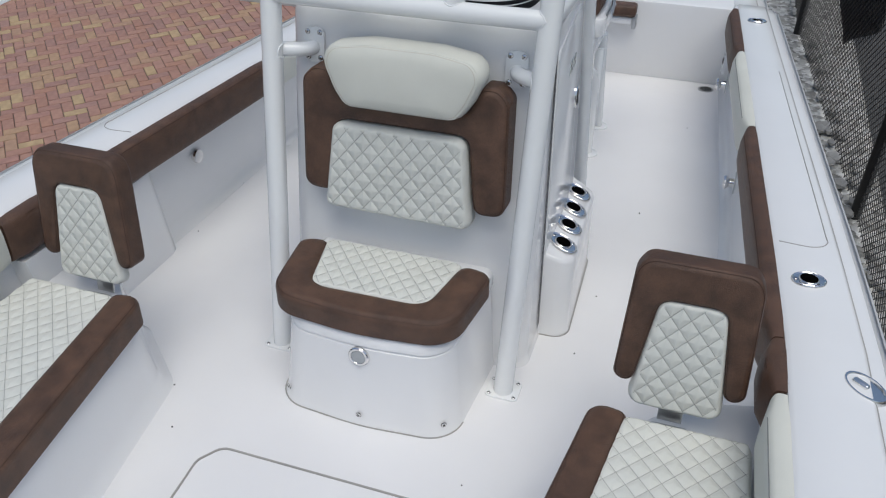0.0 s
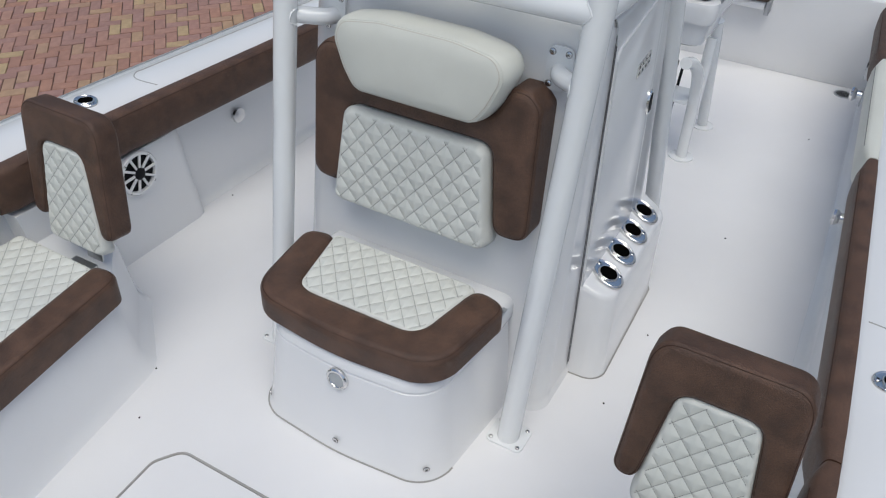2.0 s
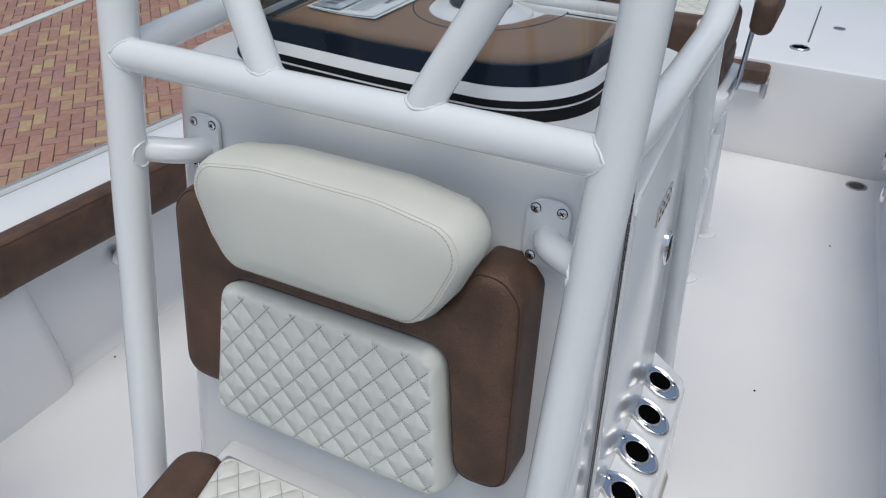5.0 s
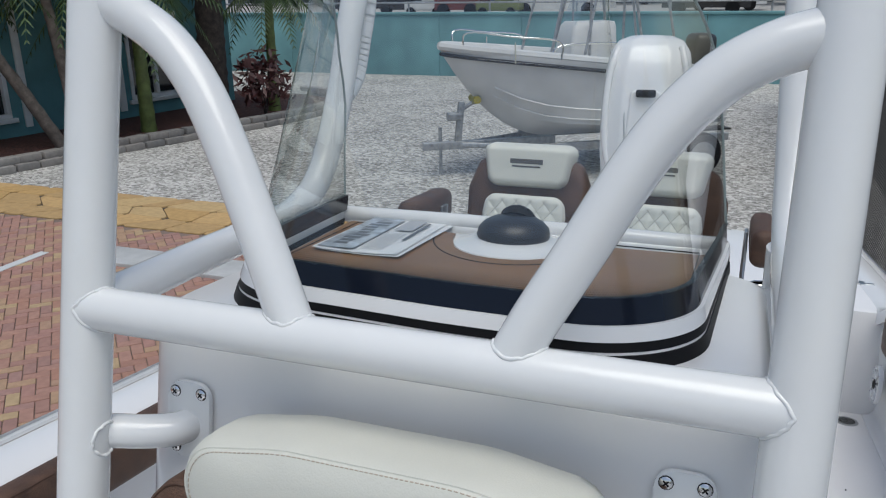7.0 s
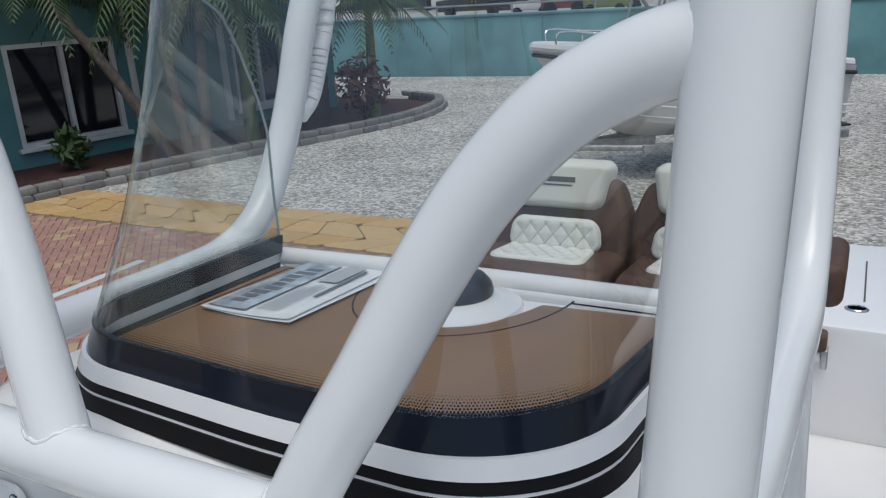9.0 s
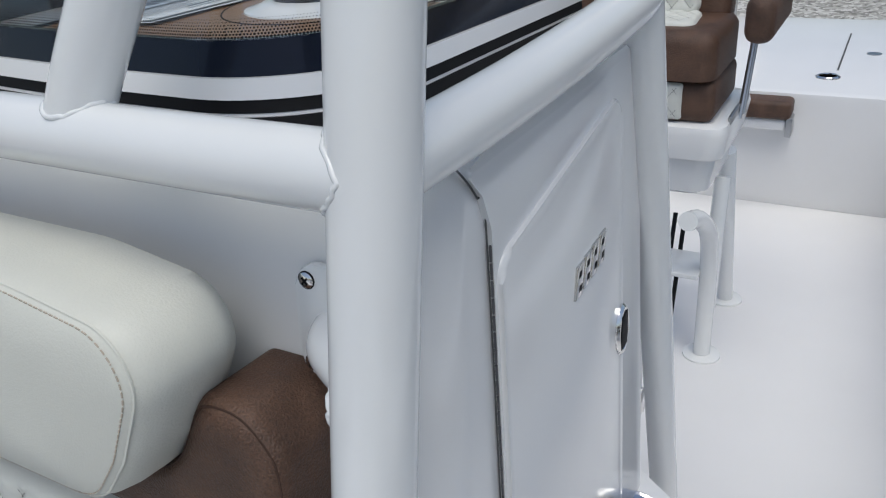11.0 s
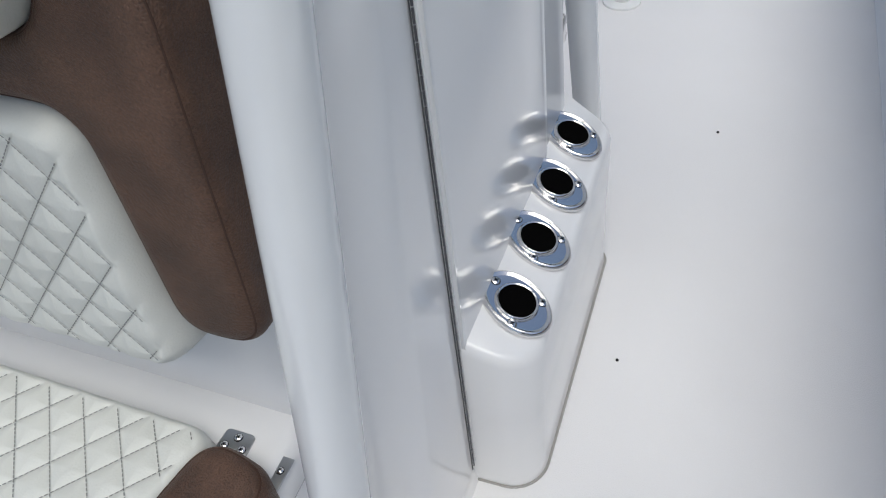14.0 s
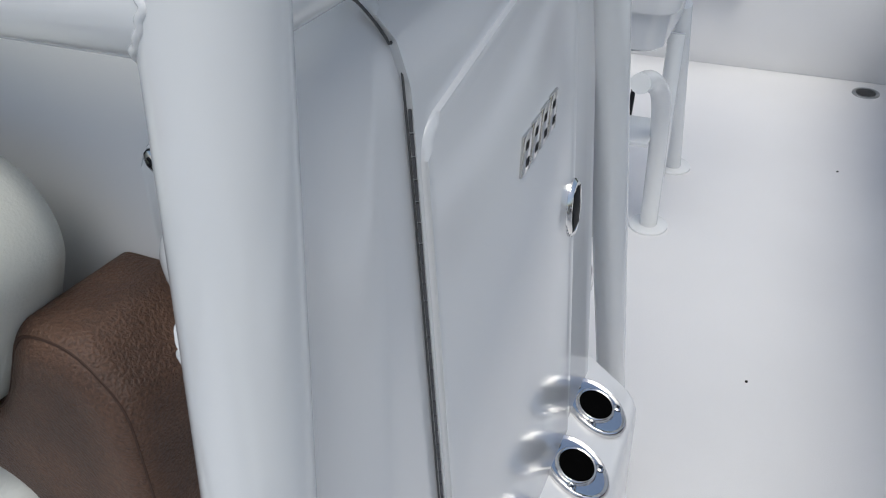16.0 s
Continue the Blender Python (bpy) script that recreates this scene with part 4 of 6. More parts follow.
def build_door():
    d = thing("console_door", "glossy white console side door with chrome lettering and rod rack", "boat door", (0.46, 0.4, 0.05))
    m = axes((0.4765, 0, 0), (0, 1, 0), (-0.0205, 0, 1))
    out = rounded([(0.134, 0.035), (0.70, 0.035), (0.725, 0.32), (0.70, 0.62), (0.65, 1.08), (0.615, 1.245), (0.150, 1.245), (0.110, 1.236), (0.139, 1.204), (0.153, 1.165)], [0.02, 0.02, 0, 0, 0, 0.05, 0.03, 0.006, 0.03, 0.03], 6)
    bm = bmesh.new()
    slab(bm, [(p.x, p.y) for p in out], m @ pose(0, 0, -0.012), 0.018, 0.006, 3)
    part("door_skin", bm, GEL, d)
    bm = bmesh.new()
    out = rounded([(0.137, 0.05), (0.585, 0.05), (0.578, 0.52), (0.545, 1.195), (0.1585, 1.130)], [0.01, 0.02, 0.0, 0.03, 0.03], 5)
    slab(bm, [(p.x, p.y) for p in out], m @ pose(0, 0, 0.002), 0.010, 0.009, 4)
    part("door_panel", bm, GEL, d, "raised glossy white panel")
    # hinge
    bm = bmesh.new()
    for k in range(58):
        z0 = 0.05 + k * 0.019
        a, b = [m @ Vector((0.1280 + 0.019 * z, z, 0.0050)) for z in (z0, z0 + 0.0168)]
        tube(bm, [a, b], 0.0015, 8)
    part("hinge", bm, material("tarnished_steel_hinge", (0.16, 0.16, 0.17), 0.4, metal=0.8), d, "long dark piano hinge")
    bm = bmesh.new()
    tube(bm, spline([m @ Vector((y, z, 0.002)) for y, z in ((0.128, 0.035), (0.138, 0.6), (0.1495, 1.165), (0.1355, 1.203), (0.106, 1.238), (0.088, 1.25))], 8), 0.0010, 6)
    part("joint", bm, GAP, d)
    # rack moulding
    bm = bmesh.new()
    out = rounded([(0.455, 0.136), (0.588, 0.140), (0.574, 0.722), (0.455, 0.762)], [0.0, 0.13, 0.04, 0.0], 8)
    rings = []
    for k, g in ((0.0, 0.005), (0.02, 0.004), (0.07, 0.001), (0.55, -0.002), (0.94, -0.003), (0.98, -0.008), (1.0, -0.016)):
        rings.append([Vector((p.x + (g if p.x > 0.47 else 0), p.y + (-g if p.y < 0.3 else 0), -0.002 + k * (0.386 - 0.30 * (p.x - 0.455)))) for p in out])
    loft(bm, rings)
    part("rod_rack", bm, GEL, d, "white moulded rod rack")
    bm = bmesh.new()
    tube(bm, [(p.x + (0.0065 if p.x > 0.47 else 0), p.y - (0.0065 if p.y < 0.3 else 0), 0.001) for p in out[:-1]], 0.0026, 6)
    part("caulk", bm, CAULK, d)
    for i in range(4):
        y = 0.246 + 0.134 * i
        x = 0.525 - 0.006 * i
        z = 0.386 - 0.30 * (x - 0.455) - 0.002
        h = thing("rod_holder", "oval polished steel rod holder let into white rack", "rod holder", (x, y, z), group="rod holders on the console")
        fm = facing((x, y, z), (0.287, 0, 0.958), (0, 1, 0)) @ pose(0, 0, 0, 0, 0, -28)
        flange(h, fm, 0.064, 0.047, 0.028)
    # latch
    bm = bmesh.new()
    lm = m @ pose(0.549, 0.828, 0.011)
    lathe(bm, [(1.0, 0), (1.0, 0.004), (0.9, 0.008), (0.78, 0.008), (0.70, 0.003), (0.1, 0.002)], lm, 28, 0.026, 0.043)
    la = part("latch", bm, CHROME, d, "oval chrome turn latch")
    bm = bmesh.new()
    block(bm, -0.015, 0.015, -0.030, 0.030, 0.003, 0.0088, 0.002, m=lm)
    part("latch_handle", bm, BLACK, la)
    # model lettering as slanted chrome shapes
    bm = bmesh.new()
    for k in range(4):
        cy, cz = 0.368 + 0.0285 * k, 1.003 + 0.002 * k
        sh = [(-0.0165, -0.021), (0.0075, -0.021), (0.0165, 0.021), (-0.0075, 0.021)]
        slab(bm, [(cy + p[0], cz + p[1]) for p in sh], m @ pose(0, 0, 0.0115), 0.004, 0.0012, 2)
    em = part("lettering", bm, CHROME, d, "slanted chrome lettering")
    bm = bmesh.new()
    for k in range(4):
        cy, cz = 0.368 + 0.0285 * k, 1.003 + 0.002 * k
        for dz in (-0.010, 0.009):
            slab(bm, [(cy - 0.005, cz + dz - 0.004), (cy + 0.004, cz + dz - 0.004), (cy + 0.006, cz + dz + 0.004), (cy - 0.003, cz + dz + 0.004)], m @ pose(0, 0, 0.0148), 0.001)
    part("counter", bm, BLACK, em)
    # second latch on the pedestal behind
    p = thing("deck_latch", "small chrome latch on white helm footwell", "latch", (0.405, 0.97, 0.38))
    bm = bmesh.new()
    lathe(bm, [(1.0, 0), (1.0, 0.004), (0.8, 0.008), (0.1, 0.008)], facing((0.405, 0.965, 0.385), (1, 0, 0)), 24, 0.018, 0.035)
    part("escutcheon", bm, CHROME, p)


build_door()


# ---------- helm seat ----------
def build_helm_seat():
    cx = -0.05
    s = thing("helm_chair", "double brown helm seat with cream headrests on white leaning post", "boat seat", (cx, 1.9, 0))
    bm = bmesh.new()
    rings = []
    for z, g in ((0.605, -0.03), (0.615, -0.018), (0.70, -0.006), (0.712, -0.004), (0.718, 0.014), (0.785, 0.024), (0.806, 0.018), (0.812, 0.004)):
        rings.append([Vector((p.x + cx, p.y, z)) for p in rounded([(-0.455 - g, 1.60 - g), (0.455 + g, 1.60 - g), (0.455 + g, 1.98 + g), (-0.455 - g, 1.98 + g)], 0.05, 6)])
    loft(bm, rings)
    part("post_box", bm, GEL, s, "white moulded leaning post box")
    for x in (-0.42, 0.42):
        for path, r in (([(x, 2.15, 0), (x * 0.97, 1.97, 0.62)], 0.026), ([(x, 1.77, 0), (x, 1.765, 0.22), (x, 1.745, 0.36), (x, 1.69, 0.47), (x * 0.97, 1.60, 0.545), (x * 0.95, 1.5, 0.58)], 0.026), ([(x, 1.80, 0.16), (x * 0.98, 1.90, 0.56)], 0.024)):
            bm = bmesh.new()
            tube(bm, spline([(q[0] + cx + 0.02, q[1], q[2]) for q in path], 5), r, 16)
            part("leg", bm, PIPE, s)
        for y in (2.15, 1.77):
            bm = bmesh.new()
            lathe(bm, [(0.058, 0), (0.058, 0.007), (0.05, 0.01), (0.02, 0.01)], Matrix.Translation((x + cx + 0.02, y, 0)), 24)
            part("foot", bm, PIPE, s)
    bm = bmesh.new()
    block(bm, cx - 0.42, cx + 0.42, 1.70, 1.86, 0.30, 0.315, 0.004)
    part("footrest", bm, PIPE, s)
    bm = bmesh.new()
    for x in (0.30, 0.33):
        tube(bm, [(cx + x, 1.78, 0.05), (cx + x, 1.90, 0.42)], 0.007, 8)
    part("gas_strut", bm, BLACK, s, "black gas struts")
    # lower folded bolster with quilted middle
    bm = bmesh.new()
    block(bm, cx - 0.44, cx + 0.44, 1.60, 1.92, 0.812, 0.925, 0.026, seg=5)
    part("bolster", bm, BROWN, s, "brown vinyl folded bolster")
    bm, st = pillow([(-0.36, 0.008), (0.36, 0.008), (0.36, 0.106), (-0.36, 0.106)], axes((cx, 1.602, 0.812), (1, 0, 0), (0, 0, 1)), 0.012, 0.012, 0.003, res=(120, 20), radius=0.01)
    q = part("bolster_panel", bm, QUILT, s, "quilted white vinyl panel", sharp=100)
    part("stitching", st, THREAD, q)
    bm = bmesh.new()
    block(bm, cx + 0.468, cx + 0.476, 1.66, 1.94, 0.795, 0.82, 0.003)
    for y in (1.78, 1.83):
        tube(bm, [(cx + 0.478, y, 0.78), (cx + 0.482, y + 0.12, 1.03)], 0.007, 8)
    part("hinge_bracket", bm, STEEL, s, "steel seat hinge")
    for k, x in enumerate((-0.305, 0.145)):
        m = Matrix.Translation((x + (0.02 if k else -0.005), 1.66, 0.927))
        bm = bmesh.new()
        slab(bm, [(p.x, p.y) for p in rounded([(-0.222, -0.08), (0.222, -0.08), (0.222, 0.27), (-0.222, 0.27)], 0.05)], m, 0.125, 0.04)
        part("seat_cushion", bm, BROWN, s, "brown vinyl seat cushion")
        bm, st = pillow([(-0.155, -0.02), (0.155, -0.02), (0.14, 0.17), (-0.14, 0.17)], m @ pose(0, 0, 0.116), 0.022, 0.02, 0.005, res=(60, 60), pitch=(0.05, 0.06))
        q = part("seat_panel", bm, QUILT, s, "quilted white vinyl panel", sharp=100)
        part("stitching", st, THREAD, q)
        bm, st = pillow([(-0.155, 0.0), (0.155, 0.0), (0.14, 0.105), (-0.14, 0.105)], axes((x, 1.812, 1.045), (1, 0, 0), (0, 0.15, 1)), 0.022, 0.02, 0.005, res=(60, 40), pitch=(0.05, 0.06))
        q = part("back_panel", bm, QUILT, s, "quilted white vinyl panel", sharp=100)
        part("stitching", st, THREAD, q)
        mb = axes((x, 1.92, 0.93), (1, 0, 0), (0, 0.15, 1))
        bm = bmesh.new()
        slab(bm, [(p.x, p.y) for p in rounded([(-0.22, 0.0), (0.22, 0.0), (0.222, 0.22), (0.18, 0.33), (-0.18, 0.33), (-0.222, 0.22)], [0.03, 0.03, 0.05, 0.05, 0.05, 0.05])], mb, 0.10, 0.03, back_edge=0.02)
        part("seat_back", bm, BROWN, s, "brown vinyl seat back")
        bm, _ = pillow([(-0.145, 0.225), (0.145, 0.225), (0.172, 0.385), (-0.172, 0.385)], mb @ pose(0, 0, 0.06), 0.075, 0.03, 0, res=(50, 30))
        h = part("headrest", bm, CREAM, s, "cream vinyl headrest")
        bm = bmesh.new()
        for w, z0, z1 in ((0.058, 0.312, 0.328), (0.05, 0.300, 0.305)):
            block(bm, -w, w, z0, z1, 0.134, 0.1365, m=mb)
        part("emblem", bm, GAP, h, "dark embroidered emblem bars")
        # armrest
        sx = -1 if k == 0 else 1
        bm = bmesh.new()
        block(bm, 0.44 if k else -0.70, 0.512 if k else -0.61, 1.60, 1.95, 1.02, 1.135, 0.03, seg=5)
        part("armrest", bm, BROWN, s, "brown padded armrest")
        bm = bmesh.new()
        block(bm, 0.424 if k else -0.615, 0.436 if k else -0.60, 1.80, 1.86, 0.99, 1.09, 0.004)
        part("arm_bracket", bm, STEEL, s)


build_helm_seat()


def jump_seat():
    """A folded seat on the front of the aft deck."""
    j = thing("jump_seat", "folded jump seat with brown cushion on front of aft deck", "boat seat", (0.24, 2.98, 0.36))
    bm = bmesh.new()
    block(bm, 0.03, 0.455, 2.93, 3.045, 0.425, 0.502, 0.02, seg=4)
    part("cushion", bm, BROWN, j, "brown vinyl cushion")
    bm = bmesh.new()
    block(bm, 0.04, 0.435, 2.95, 3.045, 0.375, 0.424, 0.012)
    part("seat_panel", bm, GEL, j, "white moulded panel")
    bm = bmesh.new()
    block(bm, 0.436, 0.462, 2.96, 3.045, 0.345, 0.43, 0.006)
    part("bracket", bm, STEEL, j, "steel folding bracket")


jump_seat()


# ---------- fittings on the gunwales, liner and deck ----------
def deck_flange(x, y, z, turn, label, group, rx=0.052, ry=0.04, hole=0.025):
    h = thing("rod_holder", label, "rod holder", (x, y, z), group=group)
    flange(h, Matrix.Translation((x, y, z)) @ pose(0, 0, 0, 0, 0, turn), rx, ry, hole)


for x, y, turn in ((1.32, -0.105, 10), (1.165, 2.49, 5), (1.33, -1.07, 10), (-1.345, -0.137, 165), (-1.19, 2.2, 175)):
    deck_flange(x, y, CAP_Z, turn, "oval polished steel rod holder in white gunwale", "gunwale rod holders")
deck_flange(0.55, 3.29, STERN_Z, 0, "round dark-bored rod holder in white aft deck", "aft deck rod holders", 0.05, 0.045, 0.036)
deck_flange(1.02, 4.25, STERN_Z, 0, "round dark-bored rod holder in white aft deck", "aft deck rod holders", 0.05, 0.045, 0.036)

for side in (1, -1):
    x = 1.435 * side
    c = thing("popup_cleat", "oval chrome pop-up cleat set in recess of gunwale", "boat cleat", (x, -0.55, CAP_Z - 0.015))
    bm = bmesh.new()
    lathe(bm, [(1.0, -0.004), (1.0, 0.012), (0.95, 0.018), (0.86, 0.018), (0.82, 0.012), (0.3, 0.012)], Matrix.Translation((x, -0.55, CAP_Z - 0.015)) @ pose(0, 0, 0, 0, 0, -50 * side), 32, 0.062, 0.040)
    b = part("surround", bm, CHROME, c)
    bm = bmesh.new()
    block(bm, -0.022, 0.022, -0.009, 0.009, 0.010, 0.026, 0.006, m=Matrix.Translation((x - 0.012, -0.545, CAP_Z - 0.015)) @ pose(0, 0, 0, 0, 0, -40 * side))
    part("horn", bm, CHROME, c)

# locker front with its loudspeaker, and the recess with a pull-up cleat, on each side
for side in (-1,):
    bm = bmesh.new()
    xo = -1.285 if side < 0 else 1.19
    rings = []
    for y, g in ((-0.55, 0.0), (0.13, 0.0), (0.17, 0.012), (0.215, 0.075)):
        rings.append([Vector((xo, y, -0.01)), Vector((xo - side * (0.085 - g), y + 0.02, -0.01)), Vector((xo - side * (0.085 - g), y + 0.01, 0.05)), Vector((xo - side * (0.078 - g), y - 0.04, 0.43)), Vector((xo, y - 0.04, 0.43))])
    loft(bm, rings)
    part("locker_front", bm, GEL, HULL, "white moulded locker front")
    bm = bmesh.new()
    m = axes((xo - side * 0.0, 0.40, 0.26), (0, -side, 0), (0.04 * side, 0, 1))
    slab(bm, [(p.x, p.y) for p in rounded([(-0.12, 0.04), (0.02, 0.04), (0.035, 0.19), (-0.10, 0.19)], 0.015)], m @ pose(0, 0, -0.01), 0.035, 0.012, 3)
    part("rib", bm, GEL, HULL)


def speaker(x, y, z, normal, r, label):
    sp = thing("loudspeaker", label, "loudspeaker", (x, y, z), group="cockpit loudspeakers")
    m = facing((x, y, z), normal)
    bm = bmesh.new()
    n = 40
    rings = [[m @ Vector((q * r * math.cos(2 * math.pi * i / n), q * r * math.sin(2 * math.pi * i / n), h)) for i in range(n)] for q, h in ((1.0, -0.002), (1.0, 0.010), (0.95, 0.016), (0.84, 0.016), (0.82, 0.010), (0.82, -0.002))]
    loft(bm, rings, cap=False)
    part("rim", bm, GEL, sp, "white plastic rim")
    bm = bmesh.new()
    lathe(bm, [(0.83 * r, 0.0), (0.83 * r, 0.003), (0.5 * r, 0.001), (0.05 * r, 0.001)], m, 32)
    part("cone", bm, BLACK, sp, "black speaker cone")
    for k in range(10):
        bm = bmesh.new()
        block(bm, 0.24 * r, 0.86 * r, -0.055 * r, 0.055 * r, 0.008, 0.016, 0.002, m=m @ pose(0, 0, 0, 0, 0, 36 * k + 4), seg=2)
        part("spoke", bm, GEL, sp)
    bm = bmesh.new()
    lathe(bm, [(0.27 * r, 0.004), (0.27 * r, 0.017), (0.2 * r, 0.021), (0.02 * r, 0.022)], m, 24)
    part("hub", bm, BLACK, sp)
    for k in range(4):
        screw(sp, m @ Vector((0.92 * r * math.cos(1.57 * k + 0.8), 0.92 * r * math.sin(1.57 * k + 0.8), 0.0155)), normal, 0.004)


speaker(-1.2045, -0.100, 0.348, (1, 0, 0.02), 0.088, "round white spoked loudspeaker on locker front")
speaker(1.058, 2.86, 0.24, (-1, 0, 0.05), 0.085, "round white spoked loudspeaker by the aft deck")


def pull_cleat(x, y, z, s):
    c = thing("liner_cleat", "chrome knob fitting on white liner rib", "boat fitting", (x, y, z), group="liner fittings")
    bm = bmesh.new()
    block(bm, x - 0.003, x + 0.003, y - 0.036, y + 0.036, z - 0.041, z + 0.041, 0.002)
    part("plate", bm, STEEL, c)
    bm = bmesh.new()
    lathe(bm, [(0.023, 0), (0.021, 0.024), (0.029, 0.031), (0.034, 0.041), (0.031, 0.051), (0.013, 0.054)], facing((x, y, z), (-s, 0, 0)), 24)
    part("knob", bm, CHROME, c)


pull_cleat(-1.262, 0.47, 0.335, -1)
pull_cleat(1.155, 1.28, 0.20, 1)
pull_cleat(1.06, 2.2, 0.33, 1)

# deck drain
dr = thing("deck_drain", "round slotted steel drain in white floor", "drain", (0.972, 2.965, 0))
bm = bmesh.new()
lathe(bm, [(0.05, -0.001), (0.05, 0.003), (0.044, 0.005), (0.038, 0.003), (0.01, 0.003)], Matrix.Translation((0.972, 2.965, 0)), 30)
part("rim", bm, STEEL, dr)
for k in range(-4, 5):
    bm = bmesh.new()
    w = math.sqrt(max(0.0, 0.036 ** 2 - (0.008 * k) ** 2))
    block(bm, 0.972 - w, 0.972 + w, 2.965 + 0.008 * k - 0.0016, 2.965 + 0.008 * k + 0.0016, 0.0034, 0.0042)
    part("slot", bm, GAP, dr)

# floor hatch with its gasket line
ha = thing("floor_hatch", "flush white floor hatch with dark gasket line", "hatch", (0, -1.35, 0))
out = rounded([(-0.425, -0.86), (-0.375, -0.785), (0.375, -0.785), (0.425, -0.86), (0.36, -1.9), (-0.36, -1.9)], [0.05, 0.05, 0.05, 0.05, 0.06, 0.06], 6)
bm = bmesh.new()
tube(bm, [(p.x, p.y, 0.0015) for p in out] + [(out[0].x, out[0].y, 0.0015)], 0.0045, 6, cap=False)
part("gasket", bm, CAULK, ha, "dark rubber gasket line")
mid = Vector((0, -1.33))
bm = bmesh.new()
slab(bm, [(mid.x + (p.x - mid.x) * 0.985, mid.y + (p.y - mid.y) * 0.988) for p in out], Matrix.Translation((0, 0, -0.01)), 0.0145, 0.004, 2)
part("lid", bm, DECK, ha)
bm = bmesh.new()
lathe(bm, [(0.04, 0.003), (0.04, 0.007), (0.03, 0.009), (0.01, 0.009)], Matrix.Translation((0.02, -0.95, 0)), 24)
part("pull_ring", bm, STEEL, ha)

# aft deck hatch lines and latches
bm = bmesh.new()
block(bm, 0.574, 0.582, 3.42, 4.2, STERN_Z - 0.002, STERN_Z + 0.0015)
part("hatch_joint", bm, GAP, AFT, "dark hatch joint")
bm = bmesh.new()
block(bm, 1.035, 1.040, 3.45, 4.1, STERN_Z - 0.002, STERN_Z + 0.0015)
part("hatch_joint", bm, CAULK, AFT)
for x, y in ((1.035, 3.5), (1.04, 4.05)):
    bm = bmesh.new()
    block(bm, x - 0.055, x + 0.055, y - 0.012, y + 0.012, STERN_Z, STERN_Z + 0.006, 0.002)
    block(bm, x - 0.012, x + 0.012, y - 0.035, y + 0.035, STERN_Z, STERN_Z + 0.007, 0.002)
    part("hatch_hinge", bm, STEEL, AFT, "small steel hatch hinge")
bm = bmesh.new()
lathe(bm, [(0.032, 0), (0.032, 0.003), (0.02, 0.005), (0.012, 0.002), (0.002, 0.002)], Matrix.Translation((0.705, 3.765, STERN_Z)), 24)
part("hatch_latch", bm, STEEL, AFT, "flush steel latch")

# seat-lid hinge plates on the seat ledge
for x in (0.315, -0.315):
    hp = thing("hinge_plate", "small steel hinge plate behind the seat cushion", "hinge", (x, -0.125, 0.386))
    bm = bmesh.new()
    block(bm, x - 0.022, x + 0.022, -0.15, -0.10, 0.3855, 0.389, 0.001)
    part("leaf", bm, STEEL, hp)
    for dx in (-0.012, 0.012):
        screw(hp, (x + dx, -0.12, 0.389), (0, 0, 1), 0.005)

# stray specks of grit on the floor
bm = bmesh.new()
rng = random.Random(11)
spots = [(-1.24, 0.83), (-1.20, 0.35), (-0.72, -0.63), (-0.70, -0.58), (-0.587, -0.76), (0.64, 0.06), (0.42, -0.68), (0.66, 0.45), (0.9, 2.3), (0.75, 1.2), (-0.6, 0.2)]
for x, y in spots:
    bmesh.ops.create_icosphere(bm, subdivisions=1, radius=0.0025 + 0.002 * rng.random(), matrix=Matrix.Translation((x, y, 0.001)))
single("grit", bm, BLACK, "scattered dark specks of grit on floor", "grit", (0, 0, 0), kind="stuff")

